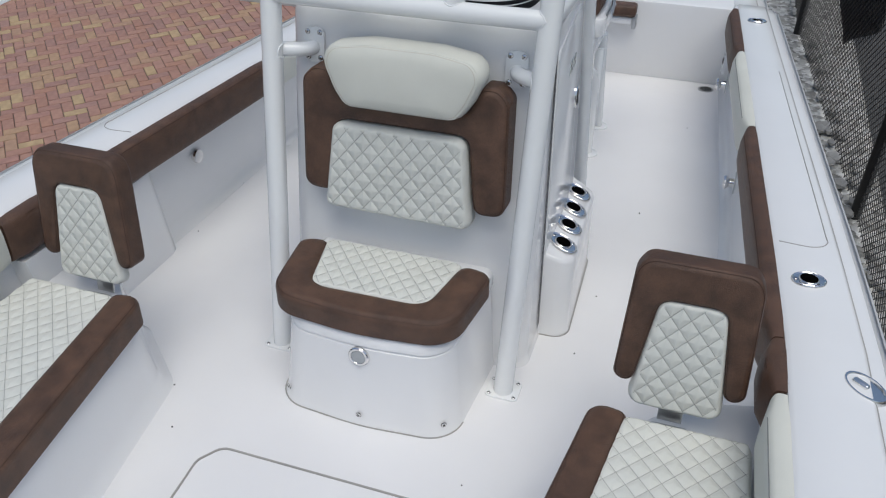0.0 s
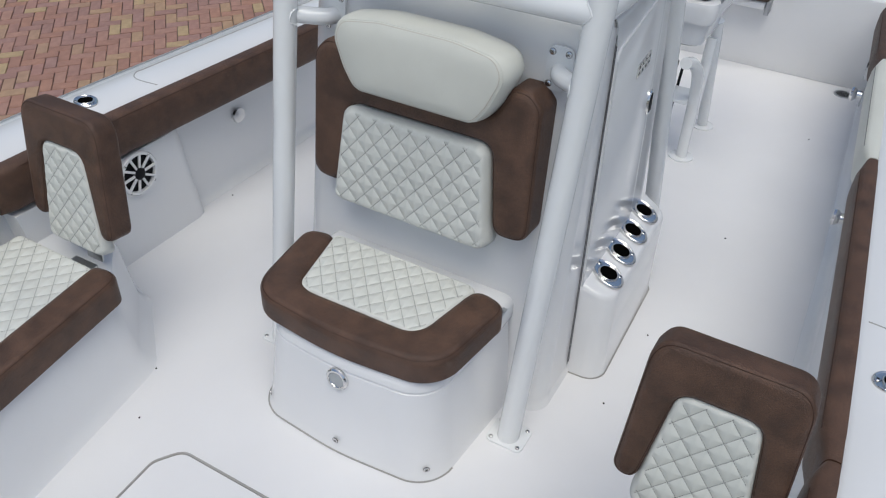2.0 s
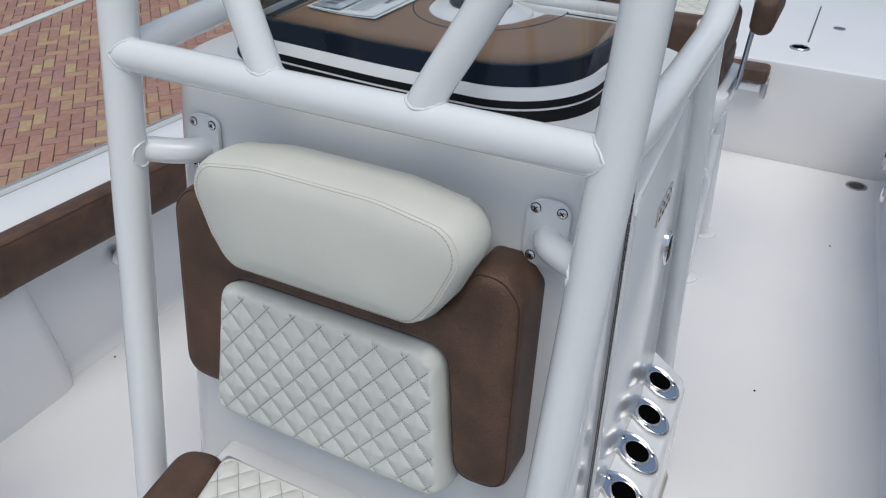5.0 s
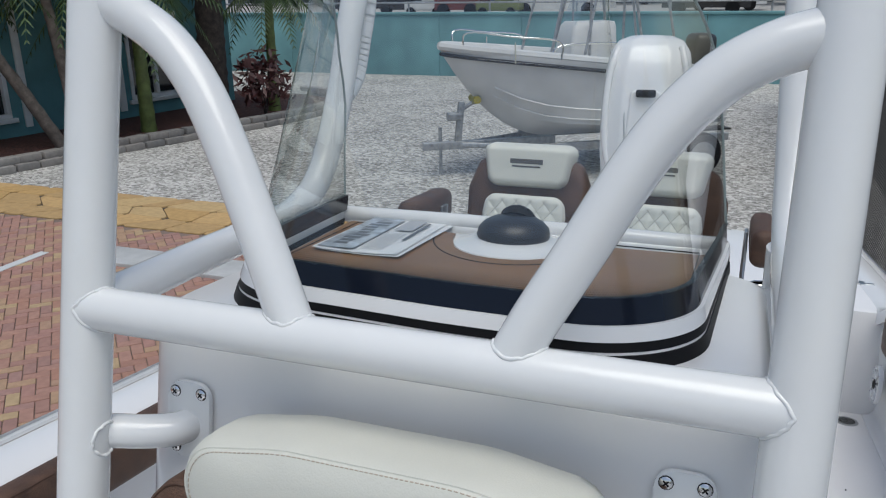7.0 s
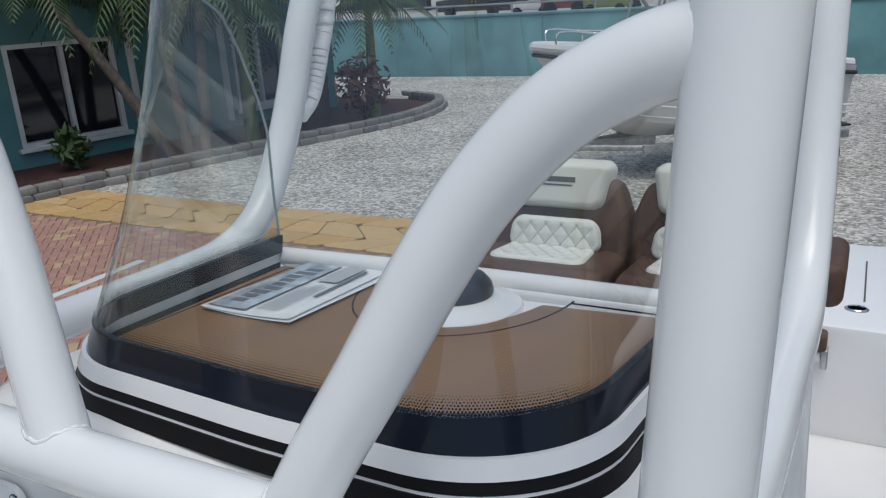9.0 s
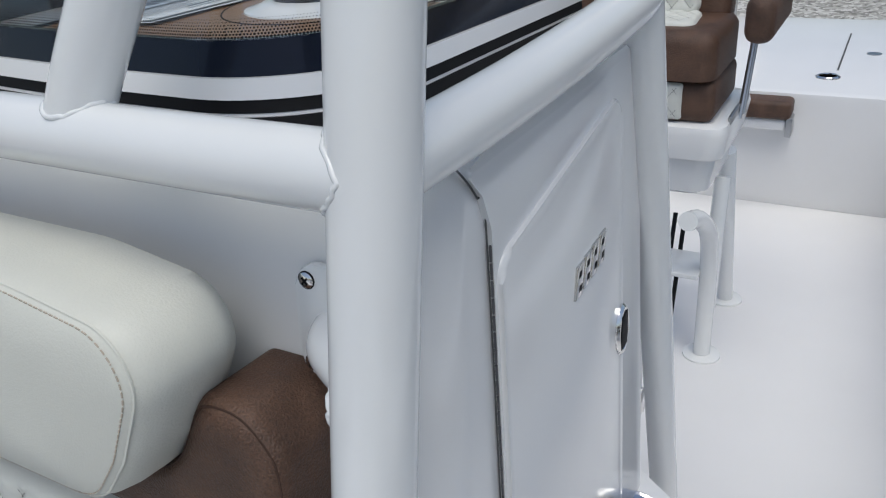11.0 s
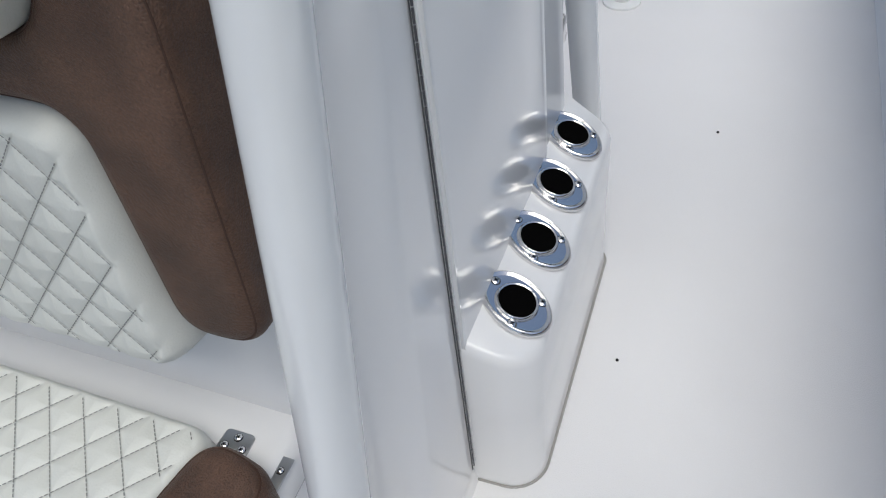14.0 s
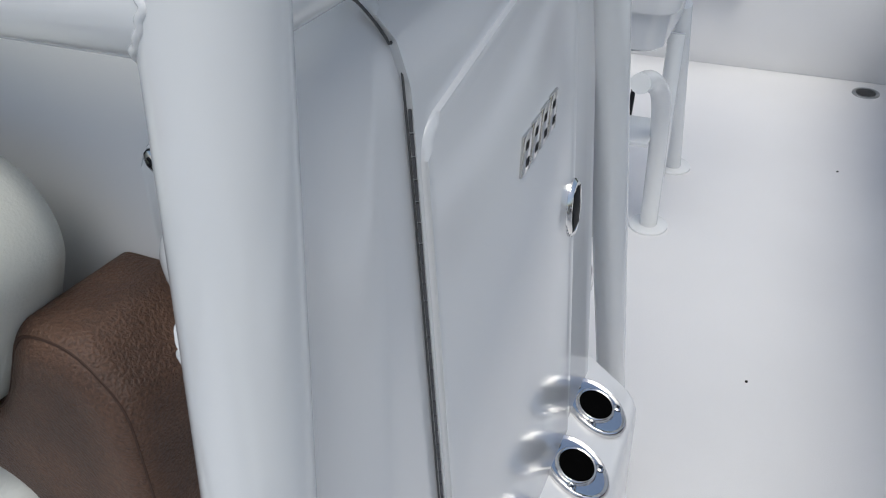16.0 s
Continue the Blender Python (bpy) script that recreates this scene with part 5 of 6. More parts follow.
# ---------- the boat's outboard motor ----------
def build_outboard():
    o = thing("outboard_motor", "large white outboard motor on the transom", "outboard motor", (-0.24, 4.85, -0.6))
    m = Matrix.Translation((-0.24, 4.92, 0.0)) @ pose(0, 0, 0, 0, 0, 4)
    bm = bmesh.new()
    rings = []
    for z, w, y0, y1 in ((0.60, 0.20, -0.24, 0.34), (0.72, 0.245, -0.29, 0.38), (0.95, 0.27, -0.31, 0.41), (1.20, 0.275, -0.30, 0.42), (1.42, 0.265, -0.26, 0.40), (1.55, 0.245, -0.20, 0.36), (1.62, 0.20, -0.13, 0.30), (1.65, 0.13, -0.06, 0.22), (1.655, 0.06, 0.0, 0.14)):
        out = rounded([(-w, y0 + 0.09), (-w * 0.5, y0), (w * 0.5, y0), (w, y0 + 0.09), (w * 0.9, y1), (-w * 0.9, y1)], [w * 0.5, w * 0.25, w * 0.25, w * 0.5, w * 0.5, w * 0.5], 8)
        rings.append([m @ Vector((p.x * 1.1, p.y, 0.60 + (z - 0.60) * 1.1)) for p in out])
    loft(bm, rings)
    cowl = part("cowl", bm, GEL, o, "glossy white cowl")
    bm = bmesh.new()
    panel = rounded([(-0.085, 0.78), (0.085, 0.78), (0.115, 1.10), (0.10, 1.40), (-0.10, 1.40), (-0.115, 1.10)], [0.04, 0.04, 0.1, 0.04, 0.04, 0.1], 5)
    slab(bm, [(p.x, p.y) for p in panel], m @ axes((0, -0.300, 0.0), (1, 0, 0), (0, 0.012, 1)), 0.03, 0.014)
    part("front_panel", bm, GEL, cowl, "raised glossy front panel")
    for s in (-1, 1):
        bm = bmesh.new()
        tube(bm, spline([m @ Vector((s * px, py, pz)) for px, py, pz in ((0.20, -0.235, 0.80), (0.255, -0.245, 1.05), (0.262, -0.24, 1.30), (0.245, -0.205, 1.52), (0.205, -0.13, 1.68))], 6), 0.022, 10)
        part("side_ridge", bm, GEL, cowl)
    for x in (-0.12, 0.12):
        bm = bmesh.new()
        tube(bm, spline([m @ Vector((x * 0.7, -0.283, 0.75)), m @ Vector((x * 0.95, -0.309, 1.0)), m @ Vector((x * 1.1, -0.296, 1.25)), m @ Vector((x * 1.05, -0.236, 1.48)), m @ Vector((x * 0.75, -0.135, 1.615))], 5), 0.005, 8)
        part("panel_joint", bm, LENS, cowl)
    bm = bmesh.new()
    block(bm, -0.064, 0.064, -0.345, -0.29, 1.355, 1.405, 0.012, m=m)
    part("handle_slot", bm, BLACK, cowl, "black tilt handle slot")
    bm = bmesh.new()
    for k, (z, w) in enumerate(((0.70, 0.10), (0.75, 0.13))):
        block(bm, -0.20, -0.20 + w, -0.305, -0.26, z, z + 0.022, 0.004, m=m @ pose(0, 0, 0, 0, 12, 0))
    part("decal", bm, BLACK, cowl, "dark side decal bars")
    bm = bmesh.new()
    block(bm, -0.11, 0.11, -0.18, 0.22, -0.25, 0.62, 0.05, m=m)
    block(bm, -0.03, 0.03, -0.10, 0.20, -0.75, -0.24, 0.02, m=m)
    block(bm, -0.14, 0.14, -0.34, -0.14, 0.15, 0.55, 0.03, m=m)
    part("midsection", bm, GEL, o, "white midsection and bracket")


build_outboard()

# ---------- ground ----------
GROUND_Z = -1.15
W = GROUND_AXES


def speckled(name, ramp_colors, scale, rough=0.9, bump=0.8, voro=True, dist=0.02):
    """Loose stones: cells of differing colour with relief, over a broad drift of tone."""
    m = bpy.data.materials.new(name)
    m.use_nodes = True
    n, l = m.node_tree.nodes, m.node_tree.links
    b = n["Principled BSDF"]
    b.inputs["Roughness"].default_value = rough
    co, vo, no, ramp = n.new("ShaderNodeTexCoord"), n.new("ShaderNodeTexVoronoi"), n.new("ShaderNodeTexNoise"), n.new("ShaderNodeValToRGB")
    vo.inputs["Scale"].default_value, no.inputs["Scale"].default_value, no.inputs["Detail"].default_value = scale, 0.7, 6
    l.new(co.outputs["Object"], vo.inputs["Vector"])
    l.new(co.outputs["Object"], no.inputs["Vector"])
    sep = n.new("ShaderNodeSeparateColor")
    l.new(vo.outputs["Color"], sep.inputs[0])
    mixv = n.new("ShaderNodeMath")
    mixv.operation = "MULTIPLY_ADD"
    l.new(no.outputs[0], mixv.inputs[0])
    mixv.inputs[1].default_value = 0.55
    sc = n.new("ShaderNodeMath")
    sc.operation = "MULTIPLY"
    sc.inputs[1].default_value = 0.72
    l.new(sep.outputs[0], sc.inputs[0])
    l.new(sc.outputs[0], mixv.inputs[2])
    els = ramp.color_ramp.elements
    els[0].position, els[0].color = 0.15, (*ramp_colors[0], 1)
    els[1].position, els[1].color = 0.95, (*ramp_colors[-1], 1)
    for i, c in enumerate(ramp_colors[1:-1]):
        e = els.new(0.15 + 0.8 * (i + 1) / (len(ramp_colors) - 1))
        e.color = (*c, 1)
    l.new(mixv.outputs[0], ramp.inputs[0])
    l.new(ramp.outputs[0], b.inputs["Base Color"])
    bp = n.new("ShaderNodeBump")
    bp.inputs["Strength"].default_value, bp.inputs["Distance"].default_value = bump, dist
    l.new(vo.outputs["Distance"], bp.inputs["Height"])
    l.new(bp.outputs[0], b.inputs["Normal"])
    return m


GRAVEL = speckled("shell_gravel", ((0.10, 0.095, 0.085), (0.27, 0.26, 0.24), (0.42, 0.41, 0.38), (0.62, 0.61, 0.58)), 22)
bm = bmesh.new()
loft(bm, [[Vector((x, y, GROUND_Z)) for x in (-400, 400)] for y in (-400, 900)], cap=False, closed=False)
single("ground", bm, GRAVEL, "pale crushed shell gravel yard", "ground", (0, 0, GROUND_Z), kind="structure", axes=W)
MULCH = speckled("red_mulch", ((0.02, 0.010, 0.008), (0.06, 0.022, 0.016), (0.10, 0.04, 0.028)), 30)
ASPHALT = speckled("asphalt", ((0.04, 0.04, 0.042), (0.06, 0.06, 0.062), (0.085, 0.085, 0.085)), 60, bump=0.3, dist=0.005)
CONCRETE = material("weathered_concrete", (0.42, 0.41, 0.39), 0.85, vary=0.18, scale=3, bump=0.5, bump_scale=120, fine=0.12)


def tinted(name, colors, rough=0.8, island=False):
    """One of a few fired colours for each piece, with mottling."""
    m = bpy.data.materials.new(name)
    m.use_nodes = True
    n, l = m.node_tree.nodes, m.node_tree.links
    b = n["Principled BSDF"]
    b.inputs["Roughness"].default_value = rough
    src = n.new("ShaderNodeNewGeometry").outputs["Random Per Island"] if island else n.new("ShaderNodeObjectInfo").outputs["Random"]
    ramp = n.new("ShaderNodeValToRGB")
    ramp.color_ramp.interpolation = "CONSTANT"
    els = ramp.color_ramp.elements
    els[0].position, els[0].color = 0, (*colors[0], 1)
    els[1].position, els[1].color = (len(colors) - 1) / len(colors), (*colors[-1], 1)
    for i, c in enumerate(colors[1:-1]):
        els.new((i + 1) / len(colors)).color = (*c, 1)
    l.new(src, ramp.inputs[0])
    co, no = n.new("ShaderNodeTexCoord"), n.new("ShaderNodeTexNoise")
    no.inputs["Scale"].default_value, no.inputs["Detail"].default_value = 14, 6
    l.new(co.outputs["Object"], no.inputs["Vector"])
    mr = n.new("ShaderNodeMapRange")
    mr.inputs[3].default_value, mr.inputs[4].default_value = 0.7, 1.25
    l.new(no.outputs[0], mr.inputs[0])
    mx = n.new("ShaderNodeMix")
    mx.data_type, mx.blend_type = "RGBA", "MULTIPLY"
    mx.inputs[0].default_value = 1
    l.new(ramp.outputs[0], mx.inputs[6])
    l.new(mr.outputs[0], mx.inputs[7])
    l.new(mx.outputs[2], b.inputs["Base Color"])
    bp = n.new("ShaderNodeBump")
    bp.inputs["Strength"].default_value, bp.inputs["Distance"].default_value = 0.4, 0.004
    l.new(no.outputs[0], bp.inputs["Height"])
    l.new(bp.outputs[0], b.inputs["Normal"])
    return m


BRICK_COLORS = ((0.36, 0.20, 0.155), (0.33, 0.185, 0.15), (0.38, 0.215, 0.165), (0.40, 0.26, 0.165), (0.34, 0.20, 0.17), (0.37, 0.20, 0.145), (0.32, 0.185, 0.155), (0.38, 0.24, 0.165), (0.36, 0.20, 0.165), (0.43, 0.31, 0.18), (0.34, 0.185, 0.14), (0.37, 0.21, 0.165))
FLAG_COLORS = ((0.47, 0.30, 0.12), (0.52, 0.34, 0.15), (0.44, 0.29, 0.13), (0.50, 0.35, 0.17))

# kerb line of the planting bed
KERB = [(-11.6, 6.0), (-11.0, 8.6), (-10.45, 10.4), (-9.7, 12.6), (-9.0, 14.8), (-8.95, 16.6), (-9.6, 18.2), (-11.0, 18.9)]
bm = bmesh.new()
pts = spline([(x, y, 0) for x, y in KERB], 6)
loft(bm, [[Vector((p.x, p.y, GROUND_Z + 0.012)), Vector((-15.5, p.y, GROUND_Z + 0.05))] for p in pts], cap=False, closed=False)
single("planting_bed", bm, MULCH, "dark red mulch planting bed by the building", "planting bed", (-12, 12, GROUND_Z), kind="structure", axes=W)
bm = bmesh.new()
loft(bm, [[Vector((x, y, GROUND_Z + 0.006)) for x in (2.35, 40)] for y in (-40, 60)], cap=False, closed=False)
single("road", bm, ASPHALT, "worn dark asphalt road beyond the fence", "road", (20, 10, GROUND_Z), kind="structure", axes=W)
bm = bmesh.new()
rng = random.Random(3)
for k in range(70):
    y = 2.2 + 7 * rng.random()
    x = 2.14 - (y - 3.1) * 0.068 - 0.12 + 0.22 * rng.random()
    r = 0.02 + 0.045 * rng.random()
    bmesh.ops.create_icosphere(bm, subdivisions=1, radius=r, matrix=Matrix.Translation((x, y, GROUND_Z + 0.04)) @ Matrix.Diagonal((1, 1.3, 0.6, 1)))
single("loose_rocks", bm, CONCRETE, "loose grey rocks along the foot of the fence", "rocks", (2, 5, GROUND_Z), kind="stuff", axes=W)


# ---------- teal building and perimeter wall ----------
TEAL = material("teal_stucco", (0.10, 0.25, 0.27), 0.85, vary=0.1, scale=1.2, bump=0.5, bump_scale=80, fine=0.08)
WALL_TEAL = material("pale_teal_wall_paint", (0.17, 0.36, 0.38), 0.8, vary=0.12, scale=0.8, bump=0.3, bump_scale=60, fine=0.06)
TRIM = material("white_trim_paint", (0.62, 0.64, 0.64), 0.5, vary=0.05)
PANE = material("dark_window_glass", (0.010, 0.014, 0.02), 0.05, coat=0.5)


def build_house():
    h = thing("teal_building", "single-storey teal stucco building with dark windows and white trim", "building", (-13.3, 12, GROUND_Z), frame_of=W)
    m = Matrix.Translation((-13.25, 12.0, GROUND_Z)) @ pose(0, 0, 0, 0, 0, -11)
    holes = [(-2.9, -0.7), (2.2, 3.7)]
    z0, z1, top = 0.42, 2.35, 3.4
    spans, last = [], -9.0
    for a, b in holes:
        spans.append((last, a))
        last = b
    spans.append((last, 5.4))
    for a, b in spans:
        bm = bmesh.new()
        block(bm, -0.3, 0, a, b, 0, top, m=m)
        part("wall", bm, TEAL, h)
    for a, b in holes:
        for lo, hi in ((0, z0), (z1, top)):
            bm = bmesh.new()
            block(bm, -0.3, 0, a, b, lo, hi, m=m)
            part("wall", bm, TEAL, h)
        bm = bmesh.new()
        for y in (a, (a + b) / 2 - 0.04, b - 0.09):
            block(bm, -0.12, 0.03, y, y + 0.09, z0, z1, 0.006, m=m)
        for z in (z0, z1 - 0.09):
            block(bm, -0.12, 0.032, a, b, z, z + 0.09, 0.006, m=m)
        w = part("window", bm, TRIM, h, "white window frame")
        bm = bmesh.new()
        block(bm, -0.10, -0.08, a, b, z0, z1, m=m)
        part("pane", bm, PANE, w)
        bm = bmesh.new()
        block(bm, -0.02, 0.10, a - 0.08, b + 0.08, z0 - 0.09, z0, 0.01, m=m)
        part("sill", bm, TRIM, w, "white window sill")
    bm = bmesh.new()
    block(bm, 0.0, 0.05, -0.45, -0.30, 0.2, top, 0.008, m=m)
    part("trim_board", bm, TRIM, h)
    bm = bmesh.new()
    block(bm, 0.0, 0.05, 1.85, 2.02, 0.2, top, 0.008, m=m)
    part("trim_board", bm, TRIM, h)
    bm = bmesh.new()
    block(bm, -8, 1.7, -9.4, 5.9, top, top + 0.18, 0.03, m=m)
    part("roof", bm, material("grey_roof", (0.12, 0.12, 0.12), 0.8), h)
    bm = bmesh.new()
    block(bm, -7.5, -0.3, -9.0, 5.4, 0.0, top, m=m)
    part("core", bm, TEAL, h)


build_house()
pw = thing("perimeter_wall", "long pale teal painted perimeter wall", "wall", (-6, 24.3, GROUND_Z), kind="structure", frame_of=W)
for k in range(9):
    x = -20 + 2.75 * k
    bm = bmesh.new()
    block(bm, x + 0.006, x + 2.744, 24.2, 24.42, GROUND_Z - 0.05, 0.78, 0.006)
    part("panel", bm, WALL_TEAL, pw)
    bm = bmesh.new()
    block(bm, x, x + 2.75, 24.15, 24.47, 0.78, 0.86, 0.012)
    part("coping", bm, WALL_TEAL, pw)


# ---------- palms and shrubs ----------
BARK = material("grey_palm_bark", (0.17, 0.145, 0.125), 0.9, vary=0.2, scale=8, bump=0.8, bump_scale=40, fine=0.2)
DARKBARK = material("dark_palm_bark", (0.045, 0.035, 0.03), 0.95, vary=0.3, scale=9, bump=1.0, bump_scale=30, fine=0.3)
FROND = material("palm_green", (0.055, 0.10, 0.028), 0.55, vary=0.3, scale=6, fine=0.1)
OLIVE = material("palm_crownshaft", (0.13, 0.17, 0.05), 0.5, vary=0.2, scale=6)
RED_LEAF = material("red_leaf", (0.07, 0.02, 0.02), 0.5, vary=0.3, scale=6)


def frond(bm, base, heading, length, droop, leaflets=22, leaf=0.42):
    d = Vector((math.cos(heading), math.sin(heading), 0))
    side = Vector((-d.y, d.x, 0))
    pts = [Vector(base) + d * (length * t) + Vector((0, 0, 0.5 * length * t - droop * t * t)) for t in [i / leaflets for i in range(leaflets + 1)]]
    tube(bm, pts, 0.018, 5, r_end=0.004)
    for i in range(2, leaflets + 1):
        p = pts[i]
        along = (pts[i] - pts[i - 1]).normalized()
        ln = leaf * math.sin(math.pi * min(0.95, 0.15 + 0.8 * i / leaflets))
        for s in (-1, 1):
            tip = p + side * (s * ln * 0.75) + along * ln * 0.5 - Vector((0, 0, ln * 0.55))
            mid = p.lerp(tip, 0.5) + Vector((0, 0, ln * 0.06))
            w = along * 0.02
            v = [bm.verts.new(q) for q in (p - w, mid - w * 1.2, tip, mid + w * 1.2, p + w)]
            bm.faces.new(v)


def palm(base, lean, height, r0, r1, label, bark, fronds=11, length=1.9, rings=True, seed=1):
    rng = random.Random(seed)
    t = thing("palm_tree", label, "palm tree", base, group="palms in the planting bed", frame_of=W)
    b = Vector(base)
    path = spline([b, b + Vector((lean[0] * 0.45, lean[1] * 0.45, height * 0.5)), b + Vector((lean[0], lean[1], height))], 14)
    bm = bmesh.new()
    tube(bm, path, r0, 14, r_end=r1)
    for v in bm.verts:
        k = (v.co.z - b.z) * 9
        c = b + Vector((lean[0], lean[1], 0)) * ((v.co.z - b.z) / height)
        v.co += (Vector((v.co.x, v.co.y, 0)) - Vector((c.x, c.y, 0))) * 0.05 * math.sin(k * 2.1)
    part("trunk", bm, bark, t)
    top = path[-1]
    bm = bmesh.new()
    for k in range(fronds):
        frond(bm, top, 2 * math.pi * k / fronds + rng.random() * 0.5, length * (0.8 + 0.4 * rng.random()), length * (0.75 + 0.6 * rng.random()))
    part("crown", bm, FROND, t, "drooping green fronds", sharp=180)
    return t


palm((-11.55, 10.75, GROUND_Z), (-1.1, -1.5, 0), 3.4, 0.12, 0.08, "leaning slender grey palm trunk in mulch bed", BARK, seed=2)
palm((-11.35, 11.0, GROUND_Z), (-0.2, -0.25, 0), 3.5, 0.115, 0.08, "upright slender grey palm trunk in mulch bed", BARK, seed=3)
palm((-11.2, 11.3, GROUND_Z), (0.15, 0.3, 0), 3.3, 0.12, 0.08, "slender grey palm trunk beside two others", BARK, seed=4)
palm((-10.6, 14.2, GROUND_Z), (0.1, 0.1, 0), 3.8, 0.33, 0.27, "thick dark shaggy palm trunk in mulch bed", DARKBARK, fronds=14, seed=5)
palm((-11.2, 12.7, GROUND_Z), (0.1, -0.1, 0), 2.9, 0.16, 0.09, "young palm with olive crownshaft in mulch bed", OLIVE, fronds=12, length=1.9, seed=6)
palm((-10.2, 16.0, GROUND_Z), (0.0, 0.1, 0), 2.7, 0.15, 0.09, "young palm with olive crownshaft near perimeter wall", OLIVE, fronds=12, length=1.8, seed=7)


def shrub(base, size, mat, label, n, seed, leaf=0.13):
    rng = random.Random(seed)
    t = thing("shrub", label, "shrub", base, group="shrubs in the planting bed", frame_of=W)
    b = Vector(base)
    bm = bmesh.new()
    for k in range(6):
        a = k * 1.05
        tube(bm, [b, b + Vector((0.18 * math.cos(a), 0.18 * math.sin(a), size * 0.8))], 0.015, 5)
    part("stems", bm, DARKBARK, t)
    bm = bmesh.new()
    for k in range(n):
        d = Vector((rng.gauss(0, 1), rng.gauss(0, 1), rng.gauss(0, 1))).normalized() * (0.35 + 0.65 * rng.random())
        c = b + Vector((d.x * size * 0.45, d.y * size * 0.45, size * 0.6 + d.z * size * 0.45))
        u = Vector((rng.gauss(0, 1), rng.gauss(0, 1), rng.gauss(0, 1))).normalized()
        v = u.orthogonal().normalized()
        s = leaf * (0.6 + 0.7 * rng.random())
        bm.faces.new([bm.verts.new(c + p) for p in (-u * s, v * s * 0.3, u * s, -v * s * 0.3)])
    part("leaves", bm, mat, t, sharp=180)


shrub((-9.75, 14.9, GROUND_Z), 1.5, RED_LEAF, "dark red leafy shrub in mulch bed", 420, 8)
shrub((-12.6, 9.3, GROUND_Z), 0.8, FROND, "low green shrub in mulch bed", 260, 9)

# ---------- chain-link fence ----------
FENCE = [(2.42, -3.4), (2.14, 3.12), (1.81, 6.4), (1.71, 9.9), (1.52, 13.3), (1.40, 16.5), (1.25, 19.8)]
fe = thing("chainlink_fence", "black chain-link fence with steel posts along the yard", "fence", (1.8, 8, GROUND_Z), frame_of=W)
WIRE = material("black_vinyl_wire", (0.012, 0.012, 0.013), 0.5)
for x, y in FENCE:
    bm = bmesh.new()
    tube(bm, [(x, y, GROUND_Z), (x, y, GROUND_Z + 2.15)], 0.038, 12)
    part("post", bm, WIRE, fe)
for (xa, ya), (xb, yb) in zip(FENCE, FENCE[1:]):
    bm = bmesh.new()
    tube(bm, [(xa, ya, GROUND_Z + 2.1), (xb, yb, GROUND_Z + 2.1)], 0.024, 8)
    part("top_rail", bm, WIRE, fe)
    bm = bmesh.new()
    ln = math.hypot(xb - xa, yb - ya)
    pitch, hh = 0.06, 2.06
    for s in (1, -1):
        for k in range(-int(hh / pitch) - 1, int(ln / pitch) + int(hh / pitch) + 2):
            u0 = k * pitch
            a, b = (0.0, u0), (hh, u0 + s * hh)
            pts = []
            for z in (0.0, hh):
                pts.append((z, u0 + s * z))
            (z0, q0), (z1, q1) = pts
            lo, hi = (0.0, 1.0)
            for lim, sign in ((0.0, 1), (ln, -1)):
                f0, f1 = sign * (q0 - lim), sign * (q1 - lim)
                if f0 < 0 and f1 < 0:
                    lo, hi = 1, 0
                elif f0 < 0:
                    lo = max(lo, f0 / (f0 - f1))
                elif f1 < 0:
                    hi = min(hi, f0 / (f0 - f1))
            if hi <= lo:
                continue
            ends = []
            for t in (lo, hi):
                z, q = z0 + (z1 - z0) * t, q0 + (q1 - q0) * t
                ends.append(Vector((xa + (xb - xa) * q / ln + s * 0.003, ya + (yb - ya) * q / ln, GROUND_Z + 0.03 + z)))
            tube(bm, ends, 0.0034, 4, cap=False)
    tagged(part("mesh_wire", bm, WIRE, fe, "diamond wire mesh"), kind="stuff")
SCREEN = material("black_screen_cloth", (0.012, 0.013, 0.018), 0.9, bump=0.4, bump_scale=300)
sc = thing("screen_cloth", "black windscreen cloth hung on the fence", "cloth", (1.95, 5, GROUND_Z + 1.2), frame_of=W)
bm = bmesh.new()
rows = []
for k in range(13):
    y = 3.9 + 2.2 * k / 12
    x = 2.14 - (y - 3.1) * 0.1 + 0.03
    low = 0.55 + 1.1 * abs(k / 12 - 0.42) ** 0.9
    rows.append([Vector((x + 0.015 * math.sin(k * 1.7 + j), y, GROUND_Z + 2.08 + (low - 2.08) * j / 5)) for j in range(6)])
loft(bm, rows, cap=False, closed=False)
part("cloth_panel", bm, SCREEN, sc)

# ---------- second boat on its trailer ----------
DARKTRIM = material("black_rub_trim", (0.02, 0.02, 0.022), 0.5)
OFFWHITE = material("weathered_white_gelcoat", (0.66, 0.66, 0.65), 0.35, vary=0.06, scale=2)
GALV = material("galvanised_steel", (0.42, 0.43, 0.44), 0.45, metal=0.7, vary=0.15, scale=12)
YELLOW = material("yellow_roller", (0.45, 0.38, 0.06), 0.6)


